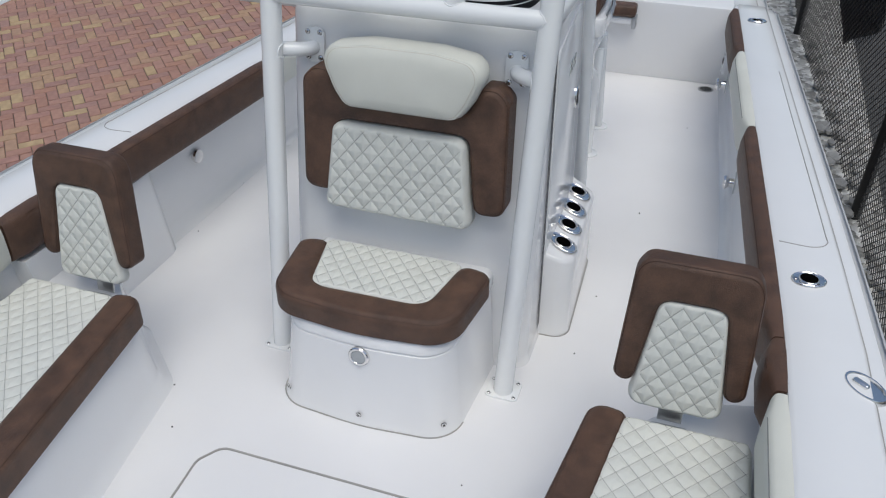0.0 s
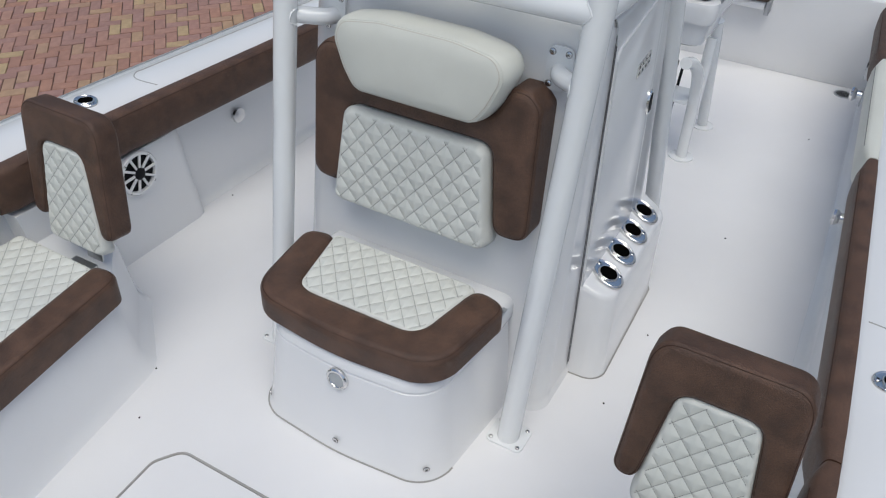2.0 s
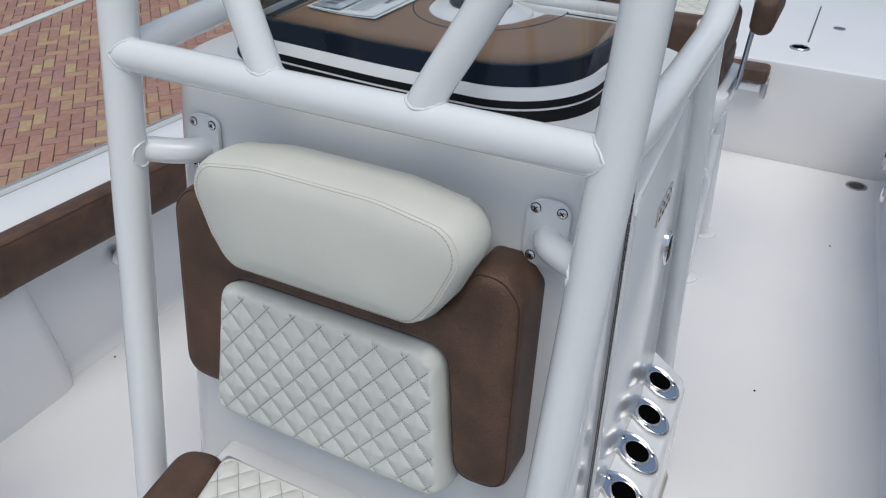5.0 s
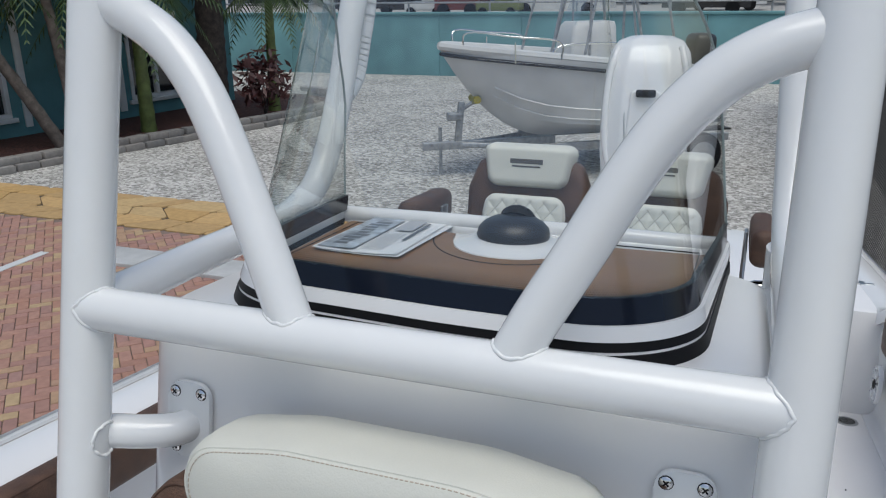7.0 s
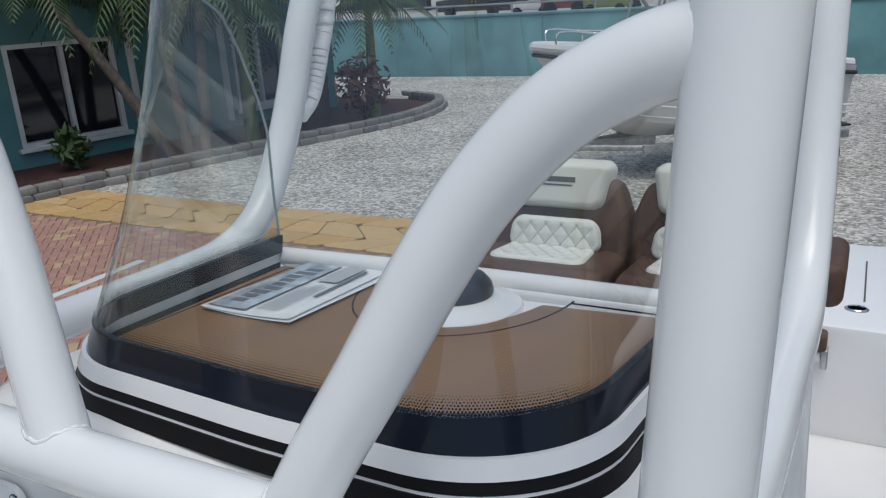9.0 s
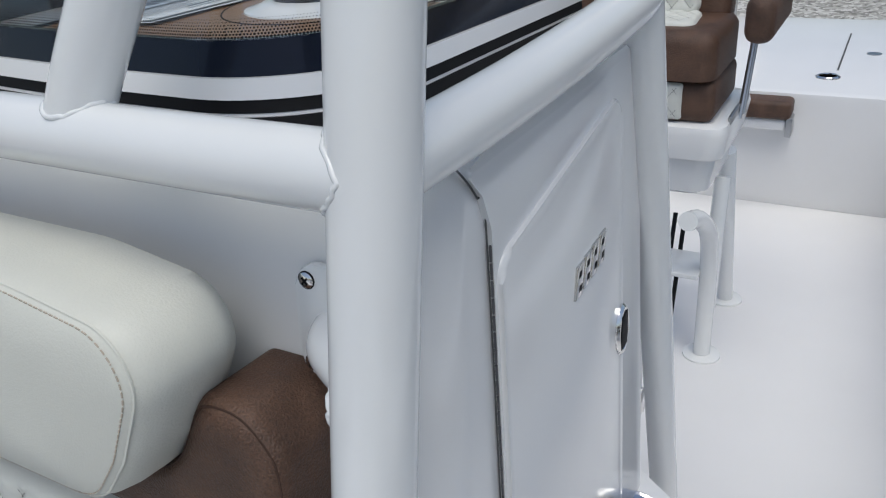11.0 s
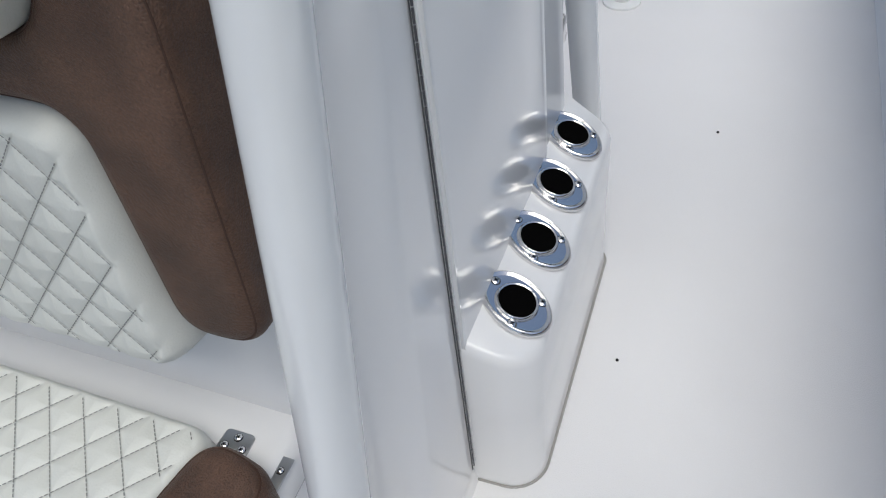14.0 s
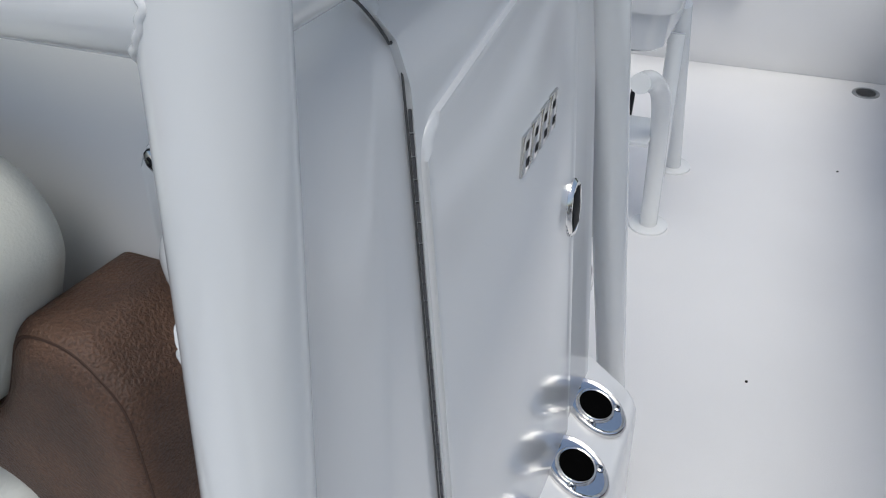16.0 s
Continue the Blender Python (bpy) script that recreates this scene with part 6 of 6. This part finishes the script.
def build_other_boat():
    base = Matrix.Translation((-3.53, 10.95, GROUND_Z)) @ pose(0, 0, 0, 0, 0, 33.7)
    m = base @ pose(-0.44, 0, 0) @ Matrix.Diagonal((0.768, 0.88, 1, 1))
    b = thing("white_boat", "white open boat with centre console on trailer", "boat", (-2, 12, GROUND_Z), frame_of=W)
    bm = bmesh.new()
    rings = []
    n = 22
    for k in range(n + 1):
        t = k / n
        x = 5.6 * t
        w = 1.2 * min(1.0, (t / 0.5) ** 0.55) if t < 0.5 else 1.2
        w = max(w, 0.03)
        top = 1.96 - 0.45 * t
        keel = 0.55 + 1.33 * max(0, 1 - t / 0.42) ** 2.2
        deep = top - keel
        half = [(w, top), (w * 0.985, top - 0.07 * deep), (w * 0.92, top - 0.28 * deep), (w * (0.62 + 0.25 * min(1, t * 2)), keel + 0.42 * deep), (w * (0.40 + 0.45 * min(1, t * 2)), keel + 0.24 * deep), (0.0, keel)]
        rings.append([m @ Vector((x, y, z)) for y, z in half] + [m @ Vector((x, -y, z)) for y, z in half[-2::-1]])
    loft(bm, rings, closed=False)
    part("hull", bm, OFFWHITE, b)
    for s in (-1, 1):
        bm = bmesh.new()
        pts = []
        for k in range(n + 1):
            t = k / n
            w = max(0.03, 1.2 * min(1.0, (t / 0.5) ** 0.55))
            pts.append(m @ Vector((5.6 * t, s * (w + 0.005), 1.96 - 0.45 * t - 0.10)))
        tube(bm, pts, 0.028, 8)
        part("rub_rail", bm, DARKTRIM, b)
        bm = bmesh.new()
        pts = [m @ Vector((5.6 * k / n, s * max(0.03, 1.2 * min(1.0, (k / n / 0.5) ** 0.55)) * 0.9, 1.98 - 0.45 * k / n)) for k in range(n + 1)]
        tube(bm, pts, 0.07, 8)
        part("gunwale", bm, OFFWHITE, b)
        bm = bmesh.new()
        rail = spline([m @ Vector(p) for p in ((0.35, s * 0.35, 1.92), (0.40, s * 0.42, 2.18), (1.2, s * 0.82, 2.12), (2.0, s * 0.98, 2.05), (2.05, s * 1.0, 1.80))], 5)
        tube(bm, rail, 0.014, 8)
        tube(bm, [m @ Vector((1.2, s * 0.82, 2.05)), m @ Vector((1.2, s * 0.85, 1.75))], 0.012, 6)
        part("bow_rail", bm, CHROME, b)
        for px, rise in ((1.9, 2.7), (2.6, 2.9), (3.9, 2.9), (4.6, 2.6)):
            bm = bmesh.new()
            tube(bm, [m @ Vector((px, s * 0.75, 1.7)), m @ Vector((px + (0.5 if px < 3 else -0.4), s * 0.6, 1.7 + rise * 0.6))], 0.02, 8)
            part("top_post", bm, GALV, b)
        for u, v in ((0.30, 0.80), (0.44, 0.92)):
            bm = bmesh.new()
            pts = []
            for k in range(2, 13):
                t = k / 12
                keel = 0.55 + 1.33 * max(0, 1 - t / 0.42) ** 2.2
                deep = 1.96 - 0.45 * t - keel
                w = 1.2 * min(1.0, (t / 0.5) ** 0.55)
                pts.append(m @ Vector((5.6 * t, s * w * (0.44 + 0.44 * min(1, t * 2) + (u - 0.30)), keel + u * deep)))
            tube(bm, pts, 0.018, 6)
            part("spray_rail", bm, OFFWHITE, b)
    bm = bmesh.new()
    loft(bm, [[m @ Vector((x, y, 1.86 - 0.075 * x)) for y in (-w, w)] for x, w in ((0.1, 0.12), (0.6, 0.6), (1.3, 0.9), (2.2, 1.1), (5.55, 1.1))], cap=False, closed=False)
    part("foredeck", bm, OFFWHITE, b)
    bm = bmesh.new()
    rings = [[m @ Vector((p.x, p.y, z)) for p in rounded([(2.5 + g, -0.42 + g), (3.5, -0.42 + g), (3.5, 0.42 - g), (2.5 + g, 0.42 - g)], 0.08)] for z, g in ((1.4, 0.0), (2.0, 0.03), (2.22, 0.08), (2.28, 0.14))]
    loft(bm, rings)
    part("console", bm, OFFWHITE, b)
    bm = bmesh.new()
    loft(bm, [[m @ Vector((2.62 + 0.25 * k, y, 2.24 + 0.42 * k)) for y in (-0.36, -0.18, 0.0, 0.18, 0.36)] for k in (0, 0.5, 1)], cap=False, closed=False)
    part("screen", bm, GLASS, b)
    bm = bmesh.new()
    tube(bm, spline([m @ Vector(p) for p in ((2.1, -0.5, 1.7), (2.25, -0.5, 1.95), (3.6, -0.5, 1.95), (3.7, -0.5, 1.7))], 4), 0.018, 8)
    part("grab_rail", bm, CHROME, b)
    bm = bmesh.new()
    for y in (-0.4, 0.4):
        tube(bm, [m @ Vector((2.9, y, 1.6)), m @ Vector((2.9, y, 2.95)), m @ Vector((3.6, y, 2.95)), m @ Vector((3.6, y, 1.6))], 0.02, 8)
    tube(bm, [m @ Vector((2.9, -0.4, 2.95)), m @ Vector((2.9, 0.4, 2.95))], 0.02, 8)
    part("console_frame", bm, GALV, b)
    bm = bmesh.new()
    block(bm, 5.35, 5.85, -0.25, 0.25, 1.55, 2.05, 0.12, m=m)
    block(bm, 5.55, 5.8, -0.1, 0.1, 0.6, 1.6, 0.04, m=m)
    part("outboard", bm, material("dark_grey_cowl", (0.03, 0.035, 0.04), 0.35), b, "dark grey outboard motor")

    t = thing("boat_trailer", "galvanised boat trailer under the white boat", "trailer", (-1.5, 13, GROUND_Z), frame_of=W)
    for s in (-1, 1):
        bm = bmesh.new()
        block(bm, 1.0, 4.1, s * 0.62 - 0.04, s * 0.62 + 0.04, 0.42, 0.54, 0.01, m=base)
        part("side_beam", bm, GALV, t)
        for wx in (3.35,):
            bm = bmesh.new()
            wm = base @ pose(wx, s * 1.08, 0.33, 90, 0, 0)
            lathe(bm, [(0.19, -0.09), (0.30, -0.10), (0.33, -0.07), (0.33, 0.07), (0.30, 0.10), (0.19, 0.09)], wm, 28)
            w = part("wheel", bm, RUBBER, t, "black trailer tyre")
            bm = bmesh.new()
            lathe(bm, [(0.02, -0.098), (0.09, -0.104), (0.16, -0.098), (0.20, -0.105), (0.20, 0.105), (0.16, 0.098), (0.09, 0.104), (0.02, 0.098)], wm, 24)
            part("rim", bm, GALV, w)
            bm = bmesh.new()
            block(bm, wx - 0.42, wx + 0.42, s * 1.08 - 0.13, s * 1.08 + 0.13, 0.70, 0.73, 0.01, m=base)
            block(bm, wx - 0.44, wx - 0.40, s * 1.08 - 0.13, s * 1.08 + 0.13, 0.45, 0.72, 0.01, m=base)
            part("fender", bm, DARKTRIM, t)
    bm = bmesh.new()
    block(bm, -0.75, 1.4, -0.05, 0.05, 0.42, 0.54, 0.01, m=base)
    tube(bm, [base @ Vector((1.1, -0.6, 0.48)), base @ Vector((-0.2, 0, 0.48)), base @ Vector((1.1, 0.6, 0.48))], 0.045, 8)
    part("tongue", bm, GALV, t)
    bm = bmesh.new()
    block(bm, -0.30, -0.20, -0.04, 0.04, 0.5, 1.12, 0.008, m=base @ pose(0, 0, 0, 0, 6, 0))
    block(bm, -0.36, -0.14, -0.07, 0.07, 0.86, 0.98, 0.02, m=base)
    part("winch_post", bm, GALV, t, "galvanised winch post")
    bm = bmesh.new()
    tube(bm, [base @ Vector((0.08, -0.16, 1.18)), base @ Vector((0.08, -0.05, 1.16)), base @ Vector((0.08, 0.05, 1.16)), base @ Vector((0.08, 0.16, 1.18))], 0.06, 12)
    part("bow_roller", bm, YELLOW, t, "yellow bow roller")
    bm = bmesh.new()
    tube(bm, [base @ Vector((-0.16, 0, 1.0)), base @ Vector((0.08, 0, 1.14))], 0.03, 8)
    part("roller_arm", bm, GALV, t)
    bm = bmesh.new()
    tube(bm, [base @ Vector((-0.45, 0.1, 0.02)), base @ Vector((-0.45, 0.1, 0.75))], 0.03, 8)
    part("jack", bm, GALV, t)


build_other_boat()


# ---------- vehicles and railing behind the perimeter wall ----------
LOT_Z = 0.08
bm = bmesh.new()
loft(bm, [[Vector((x, y, z)) for y, z in ((24.42, GROUND_Z - 0.05), (24.42, LOT_Z), (120, LOT_Z), (120, GROUND_Z - 0.05))] for x in (-90, 60)])
single("parking_lot", bm, CONCRETE, "raised pale concrete parking lot behind the wall", "parking lot", (-10, 40, LOT_Z), kind="structure", axes=W)


def vehicle(name, label, category, x, y, length, height, body, cabin, turn=0, hood=0.0):
    m = Matrix.Translation((x, y, LOT_Z)) @ pose(0, 0, 0, 0, 0, turn)
    v = thing(name, label, category, (x, y, LOT_Z), group="parked vehicles", frame_of=W)
    L = length
    bm = bmesh.new()
    prof = [(0, 0.35), (0, 0.95), (0.06 * L, 1.0 if hood else height * 0.96), (hood * L, 1.05 if hood else height), (hood * L + 0.1 * L, height), (0.9 * L, height), (L, height * 0.9 if not hood else height * 0.62), (L, 0.35)]
    loft(bm, [[m @ Vector((px, py, pz)) for px, pz in prof] for py in (-0.95, -0.9, 0.9, 0.95)])
    part("body", bm, body, v)
    bm = bmesh.new()
    for a, b in ((hood * L + 0.12 * L, hood * L + 0.32 * L), (hood * L + 0.35 * L, min(0.86, hood + 0.58) * L)):
        block(bm, a, b, -0.965, -0.945, height * 0.60, height * 0.88, m=m)
    part("window", bm, cabin, v)
    for wx in (0.2 * L, 0.8 * L):
        bm = bmesh.new()
        wm = m @ pose(wx, -0.93, 0.34, 90, 0, 0)
        lathe(bm, [(0.05, -0.12), (0.34, -0.12), (0.34, 0.12), (0.2, 0.13), (0.05, 0.11)], wm, 20)
        part("wheel", bm, RUBBER, v)
    return v


def cart(x, y, body, label):
    m = Matrix.Translation((x, y, LOT_Z))
    v = thing("golf_cart", label, "golf cart", (x, y, LOT_Z), group="parked vehicles", frame_of=W)
    bm = bmesh.new()
    block(bm, 0, 2.3, -0.6, 0.6, 0.3, 0.75, 0.08, m=m)
    block(bm, 1.0, 1.7, -0.55, 0.55, 0.75, 1.2, 0.06, m=m)
    part("body", bm, body, v)
    bm = bmesh.new()
    block(bm, 0.2, 2.2, -0.62, 0.62, 1.92, 2.0, 0.03, m=m)
    part("roof", bm, OFFWHITE, v)
    for px in (0.35, 2.0):
        for py in (-0.55, 0.55):
            bm = bmesh.new()
            tube(bm, [m @ Vector((px, py, 0.7)), m @ Vector((px, py, 1.94))], 0.02, 6)
            part("post", bm, DARKTRIM, v)
    for px in (0.4, 1.9):
        bm = bmesh.new()
        lathe(bm, [(0.05, -0.1), (0.24, -0.1), (0.24, 0.1), (0.05, 0.1)], m @ pose(px, -0.6, 0.24, 90, 0, 0), 16)
        part("wheel", bm, RUBBER, v)


RED = material("red_car_paint", (0.15, 0.035, 0.03), 0.3, vary=0.05)
DARKCAR = material("dark_car_paint", (0.03, 0.028, 0.03), 0.25, vary=0.05)
LIME = material("lime_paint", (0.17, 0.20, 0.08), 0.4)
vehicle("white_van", "white panel van parked behind the wall", "van", -11.7, 42.0, 5.5, 2.1, OFFWHITE, PANE)
vehicle("dark_pickup", "dark pickup truck parked behind the wall", "pickup truck", -23.0, 44.0, 4.6, 1.75, DARKCAR, PANE, hood=0.25)
vehicle("white_pickup", "small white pickup truck parked behind the wall", "pickup truck", -31.0, 58.0, 4.4, 1.7, OFFWHITE, PANE, hood=0.25)
vehicle("red_buggy", "red utility buggy parked behind the wall", "buggy", -15.2, 41.0, 2.5, 1.55, RED, PANE, hood=0.2)
vehicle("grey_car", "dark grey car parked behind the wall", "car", -3.8, 43.0, 4.2, 1.5, DARKCAR, PANE, hood=0.2)
vehicle("white_car", "white car parked behind the wall", "car", -3.2, 49.0, 4.4, 1.9, OFFWHITE, PANE, hood=0.2)
cart(-19.4, 43.0, DARKCAR, "dark golf cart with pale roof behind the wall")
cart(-17.3, 41.5, OFFWHITE, "white golf cart with pale roof behind the wall")
cart(-12.9, 40.5, LIME, "lime golf cart with pale roof behind the wall")
ra = thing("pipe_railing", "grey pipe railing along the lot behind the wall", "railing", (-8, 26.5, LOT_Z), frame_of=W)
for z in (0.62, 1.02):
    bm = bmesh.new()
    tube(bm, [(-26, 26.5, LOT_Z + z), (8, 26.5, LOT_Z + z)], 0.03, 8)
    part("rail", bm, GALV, ra)
for k in range(12):
    bm = bmesh.new()
    tube(bm, [(-26 + 3 * k, 26.5, LOT_Z), (-26 + 3 * k, 26.5, LOT_Z + 1.05)], 0.035, 8)
    part("post", bm, GALV, ra)

# far shed and trees
sh = thing("metal_shed", "long blue-grey corrugated metal shed", "shed", (-18, 68, GROUND_Z), frame_of=W)
bm = bmesh.new()
rows = []
for k in range(241):
    x = -46 + 0.2 * k
    y = 66 + (0.07 if k % 2 else 0.0)
    rows.append([Vector((x, y, GROUND_Z)), Vector((x, y, GROUND_Z + 6)), Vector((x, y + 9, GROUND_Z + 7.5)), Vector((x, y + 9, GROUND_Z))])
loft(bm, rows)
part("siding", bm, material("blue_grey_siding", (0.055, 0.075, 0.09), 0.6, vary=0.15, scale=0.6), sh, sharp=20)
FAR_LEAF = material("far_foliage", (0.06, 0.09, 0.035), 0.7, vary=0.35, scale=2)


def tree(x, y, h, seed):
    rng = random.Random(seed)
    t = thing("tree", "broad green tree beyond the lot", "tree", (x, y, GROUND_Z), group="far trees", frame_of=W)
    b = Vector((x, y, GROUND_Z))
    bm = bmesh.new()
    tube(bm, [b, b + Vector((0.1, 0, h * 0.5))], 0.3, 8, r_end=0.16)
    for k in range(6):
        a = k * 1.05
        tube(bm, [b + Vector((0.1, 0, h * 0.4)), b + Vector((math.cos(a) * h * 0.28, math.sin(a) * h * 0.28, h * 0.72))], 0.1, 6, r_end=0.03)
    part("trunk", bm, DARKBARK, t)
    bm = bmesh.new()
    hubs = [b + Vector((rng.gauss(0, h * 0.2), rng.gauss(0, h * 0.2), h * (0.5 + 0.45 * rng.random()))) for _ in range(16)]
    for k in range(1500):
        c = rng.choice(hubs) + Vector((rng.gauss(0, 1), rng.gauss(0, 1), rng.gauss(0, 0.8))) * h * 0.09
        u = Vector((rng.gauss(0, 1), rng.gauss(0, 1), rng.gauss(0, 1))).normalized()
        v = u.orthogonal().normalized()
        s = 0.22 + 0.2 * rng.random()
        bm.faces.new([bm.verts.new(c + p) for p in (-u * s, v * s * 0.5, u * s, -v * s * 0.5)])
    part("crown", bm, FAR_LEAF, t, sharp=180)


for k, (x, y, h) in enumerate(((0.5, 62, 7), (4, 58, 7), (9, 62, 8), (14, 57, 7), (20, 65, 9), (-7, 62, 7), (27, 60, 8), (-34, 62, 7))):
    tree(x, y, h, 20 + k)

# ---------- paving, piece by piece ----------
pave = thing("brick_pavement", "red and tan herringbone brick pavement", "pavement", (-6, 3, GROUND_Z), kind="structure", frame_of=W)
bm = bmesh.new()
loft(bm, [[Vector((x, y, GROUND_Z + 0.004)) for x in (-11.4, 1.3)] for y in (-9, 6.9)], cap=False, closed=False)
part("bedding", bm, material("sandy_joint", (0.22, 0.165, 0.135), 0.9, bump=0.5), pave, "dark sandy joints")
BL, BW, BT = 0.20, 0.10, 0.014
brick_mat, brick_far = tinted("fired_brick", BRICK_COLORS), tinted("fired_brick_field", BRICK_COLORS, island=True)


def brick_verts(m):
    g, e = 0.0035, 0.004
    x0, x1, y0, y1 = g, BL - g, g, BW - g
    low = [(x0, y0, 0), (x1, y0, 0), (x1, y1, 0), (x0, y1, 0)]
    mid = [(x, y, BT - e) for x, y, _ in low]
    top = [(x0 + e, y0 + e, BT), (x1 - e, y0 + e, BT), (x1 - e, y1 - e, BT), (x0 + e, y1 - e, BT)]
    return [m @ Vector(p) for p in low + mid + top]


BRICK_FACES = [(8, 9, 10, 11)] + [(a + i, a + (i + 1) % 4, a + 4 + (i + 1) % 4, a + 4 + i) for a in (0, 4) for i in range(4)]
brick_mesh = bpy.data.meshes.new("brick")
brick_mesh.from_pydata([tuple(v) for v in brick_verts(Matrix.Identity(4))], [], BRICK_FACES)
brick_mesh.materials.append(brick_mat)
far_v, far_f = [], []
turn45 = Matrix.Translation((-6.0, 2.0, GROUND_Z + 0.004)) @ pose(0, 0, 0, 0, 0, 45)
rng = random.Random(5)
singles = 0
for i in range(-120, 121):
    for j in range(-60, 61):
        # herringbone: a pair, one along and one across, stepping diagonally
        cx, cy = i * BW + j * 2 * BL, i * BW
        for k in (0, 1):
            m = turn45 @ (Matrix.Translation((cx, cy, 0)) if k == 0 else Matrix.Translation((cx + BL + BW, cy - BW, 0)) @ pose(0, 0, 0, 0, 0, 90))
            p = m.translation
            if not (-11.2 < p.x < -1.4 and -6.5 < p.y < 6.78):
                continue
            m = m @ pose(0, 0, 0.0025 * rng.random(), 0.6 * rng.gauss(0, 1), 0.4 * rng.gauss(0, 1), 0)
            if -5.6 < p.x < -4.2 and 2.2 < p.y < 6.0 and singles < 300:
                ob = new("brick", brick_mesh)
                ob.parent = pave
                ob.matrix_basis = Matrix.Translation((6, -3, -GROUND_Z)) @ m
                singles += 1
            else:
                n = len(far_v)
                far_v += [tuple(v + Vector((6, -3, -GROUND_Z))) for v in brick_verts(m)]
                far_f += [tuple(n + a for a in f) for f in BRICK_FACES]
me = bpy.data.meshes.new("brick_field")
me.from_pydata(far_v, [], far_f)
me.materials.append(brick_far)
field = new("brick_field", me)
field.parent = pave
tagged(field, "joined bricks further off", kind="stuff")

flag = thing("flagstone_band", "tan irregular flagstone paving beside the bricks", "pavement", (-7.5, 7.5, GROUND_Z), kind="structure", frame_of=W)
bm = bmesh.new()
loft(bm, [[Vector((x, y, GROUND_Z + 0.006)) for x in (-11.2, -4.0)] for y in (6.9, 8.2)], cap=False, closed=False)
part("bedding", bm, material("dark_flag_joint", (0.10, 0.075, 0.05), 0.9), flag)
flag_mat = tinted("tan_flagstone", FLAG_COLORS)
rng = random.Random(9)
nx, ny = 13, 3
grid = [[Vector((-11.2 + 7.2 * i / nx + (rng.uniform(-0.16, 0.16) if 0 < i < nx else 0) + (0.27 if j % 2 else 0) * (0 < i < nx), 6.88 + 1.34 * j / ny + (rng.uniform(-0.1, 0.1) if 0 < j < ny else 0), 0)) for i in range(nx + 1)] for j in range(ny + 1)]
for j in range(ny):
    for i in range(nx):
        q = [grid[j][i], grid[j][i + 1], grid[j + 1][i + 1], grid[j + 1][i]]
        c = sum(q, Vector()) / 4
        q = [c + (p - c) * 0.972 for p in q]
        out = rounded([(p.x, p.y) for p in q], 0.05, 2)
        bm = bmesh.new()
        slab(bm, [(p.x, p.y) for p in out], Matrix.Translation((0, 0, GROUND_Z + 0.006)), 0.016 + 0.003 * rng.random(), 0.004, 1)
        part("flagstone", bm, flag_mat, flag)

stop = thing("concrete_strip", "pale concrete strip laid across the brick paving", "concrete strip", (-5, 5.85, GROUND_Z), kind="structure", frame_of=W)
for a, b in ((-6.2, -5.05), (-5.03, -3.2)):
    bm = bmesh.new()
    block(bm, a, b, 5.62, 6.1, GROUND_Z, GROUND_Z + 0.06, 0.008)
    part("slab", bm, material("pale_concrete", (0.46, 0.47, 0.47), 0.8, vary=0.08, scale=5, bump=0.3), stop)
bm = bmesh.new()
block(bm, -6.96, -6.84, 3.6, 5.75, GROUND_Z + 0.012, GROUND_Z + 0.026)
single("parking_line", bm, TRIM, "white painted parking line on brick", "painted line", (-6.9, 4.7, GROUND_Z + 0.012), kind="structure", axes=W)

kerb = thing("stone_kerb", "two courses of rough grey kerb blocks round the bed", "kerb", (-10, 12, GROUND_Z), kind="structure", frame_of=W)
stone = tinted("grey_kerb_stone", ((0.20, 0.19, 0.18), (0.25, 0.24, 0.225), (0.17, 0.165, 0.16), (0.23, 0.215, 0.2)), 0.9)
path = spline([(x, y, 0) for x, y in KERB], 40)
d, rng = 0.0, random.Random(2)
for row in (0, 1):
    d = 0.15 * row
    acc = 0.0
    for a, b in zip(path, path[1:]):
        acc += (b - a).length
        if acc >= d:
            ang = math.degrees(math.atan2(b.y - a.y, b.x - a.x))
            bm = bmesh.new()
            block(bm, -0.19, 0.19, -0.11, 0.11, 0, 0.13, 0.022, m=Matrix.Translation((b.x + (0.06 if row == 0 else -0.04), b.y, GROUND_Z - 0.01 + 0.12 * row)) @ pose(0, 0, 0, 0, rng.gauss(0, 1.5), ang + rng.gauss(0, 4)), seg=2)
            part("kerb_block", bm, stone, kerb)
            d += 0.4
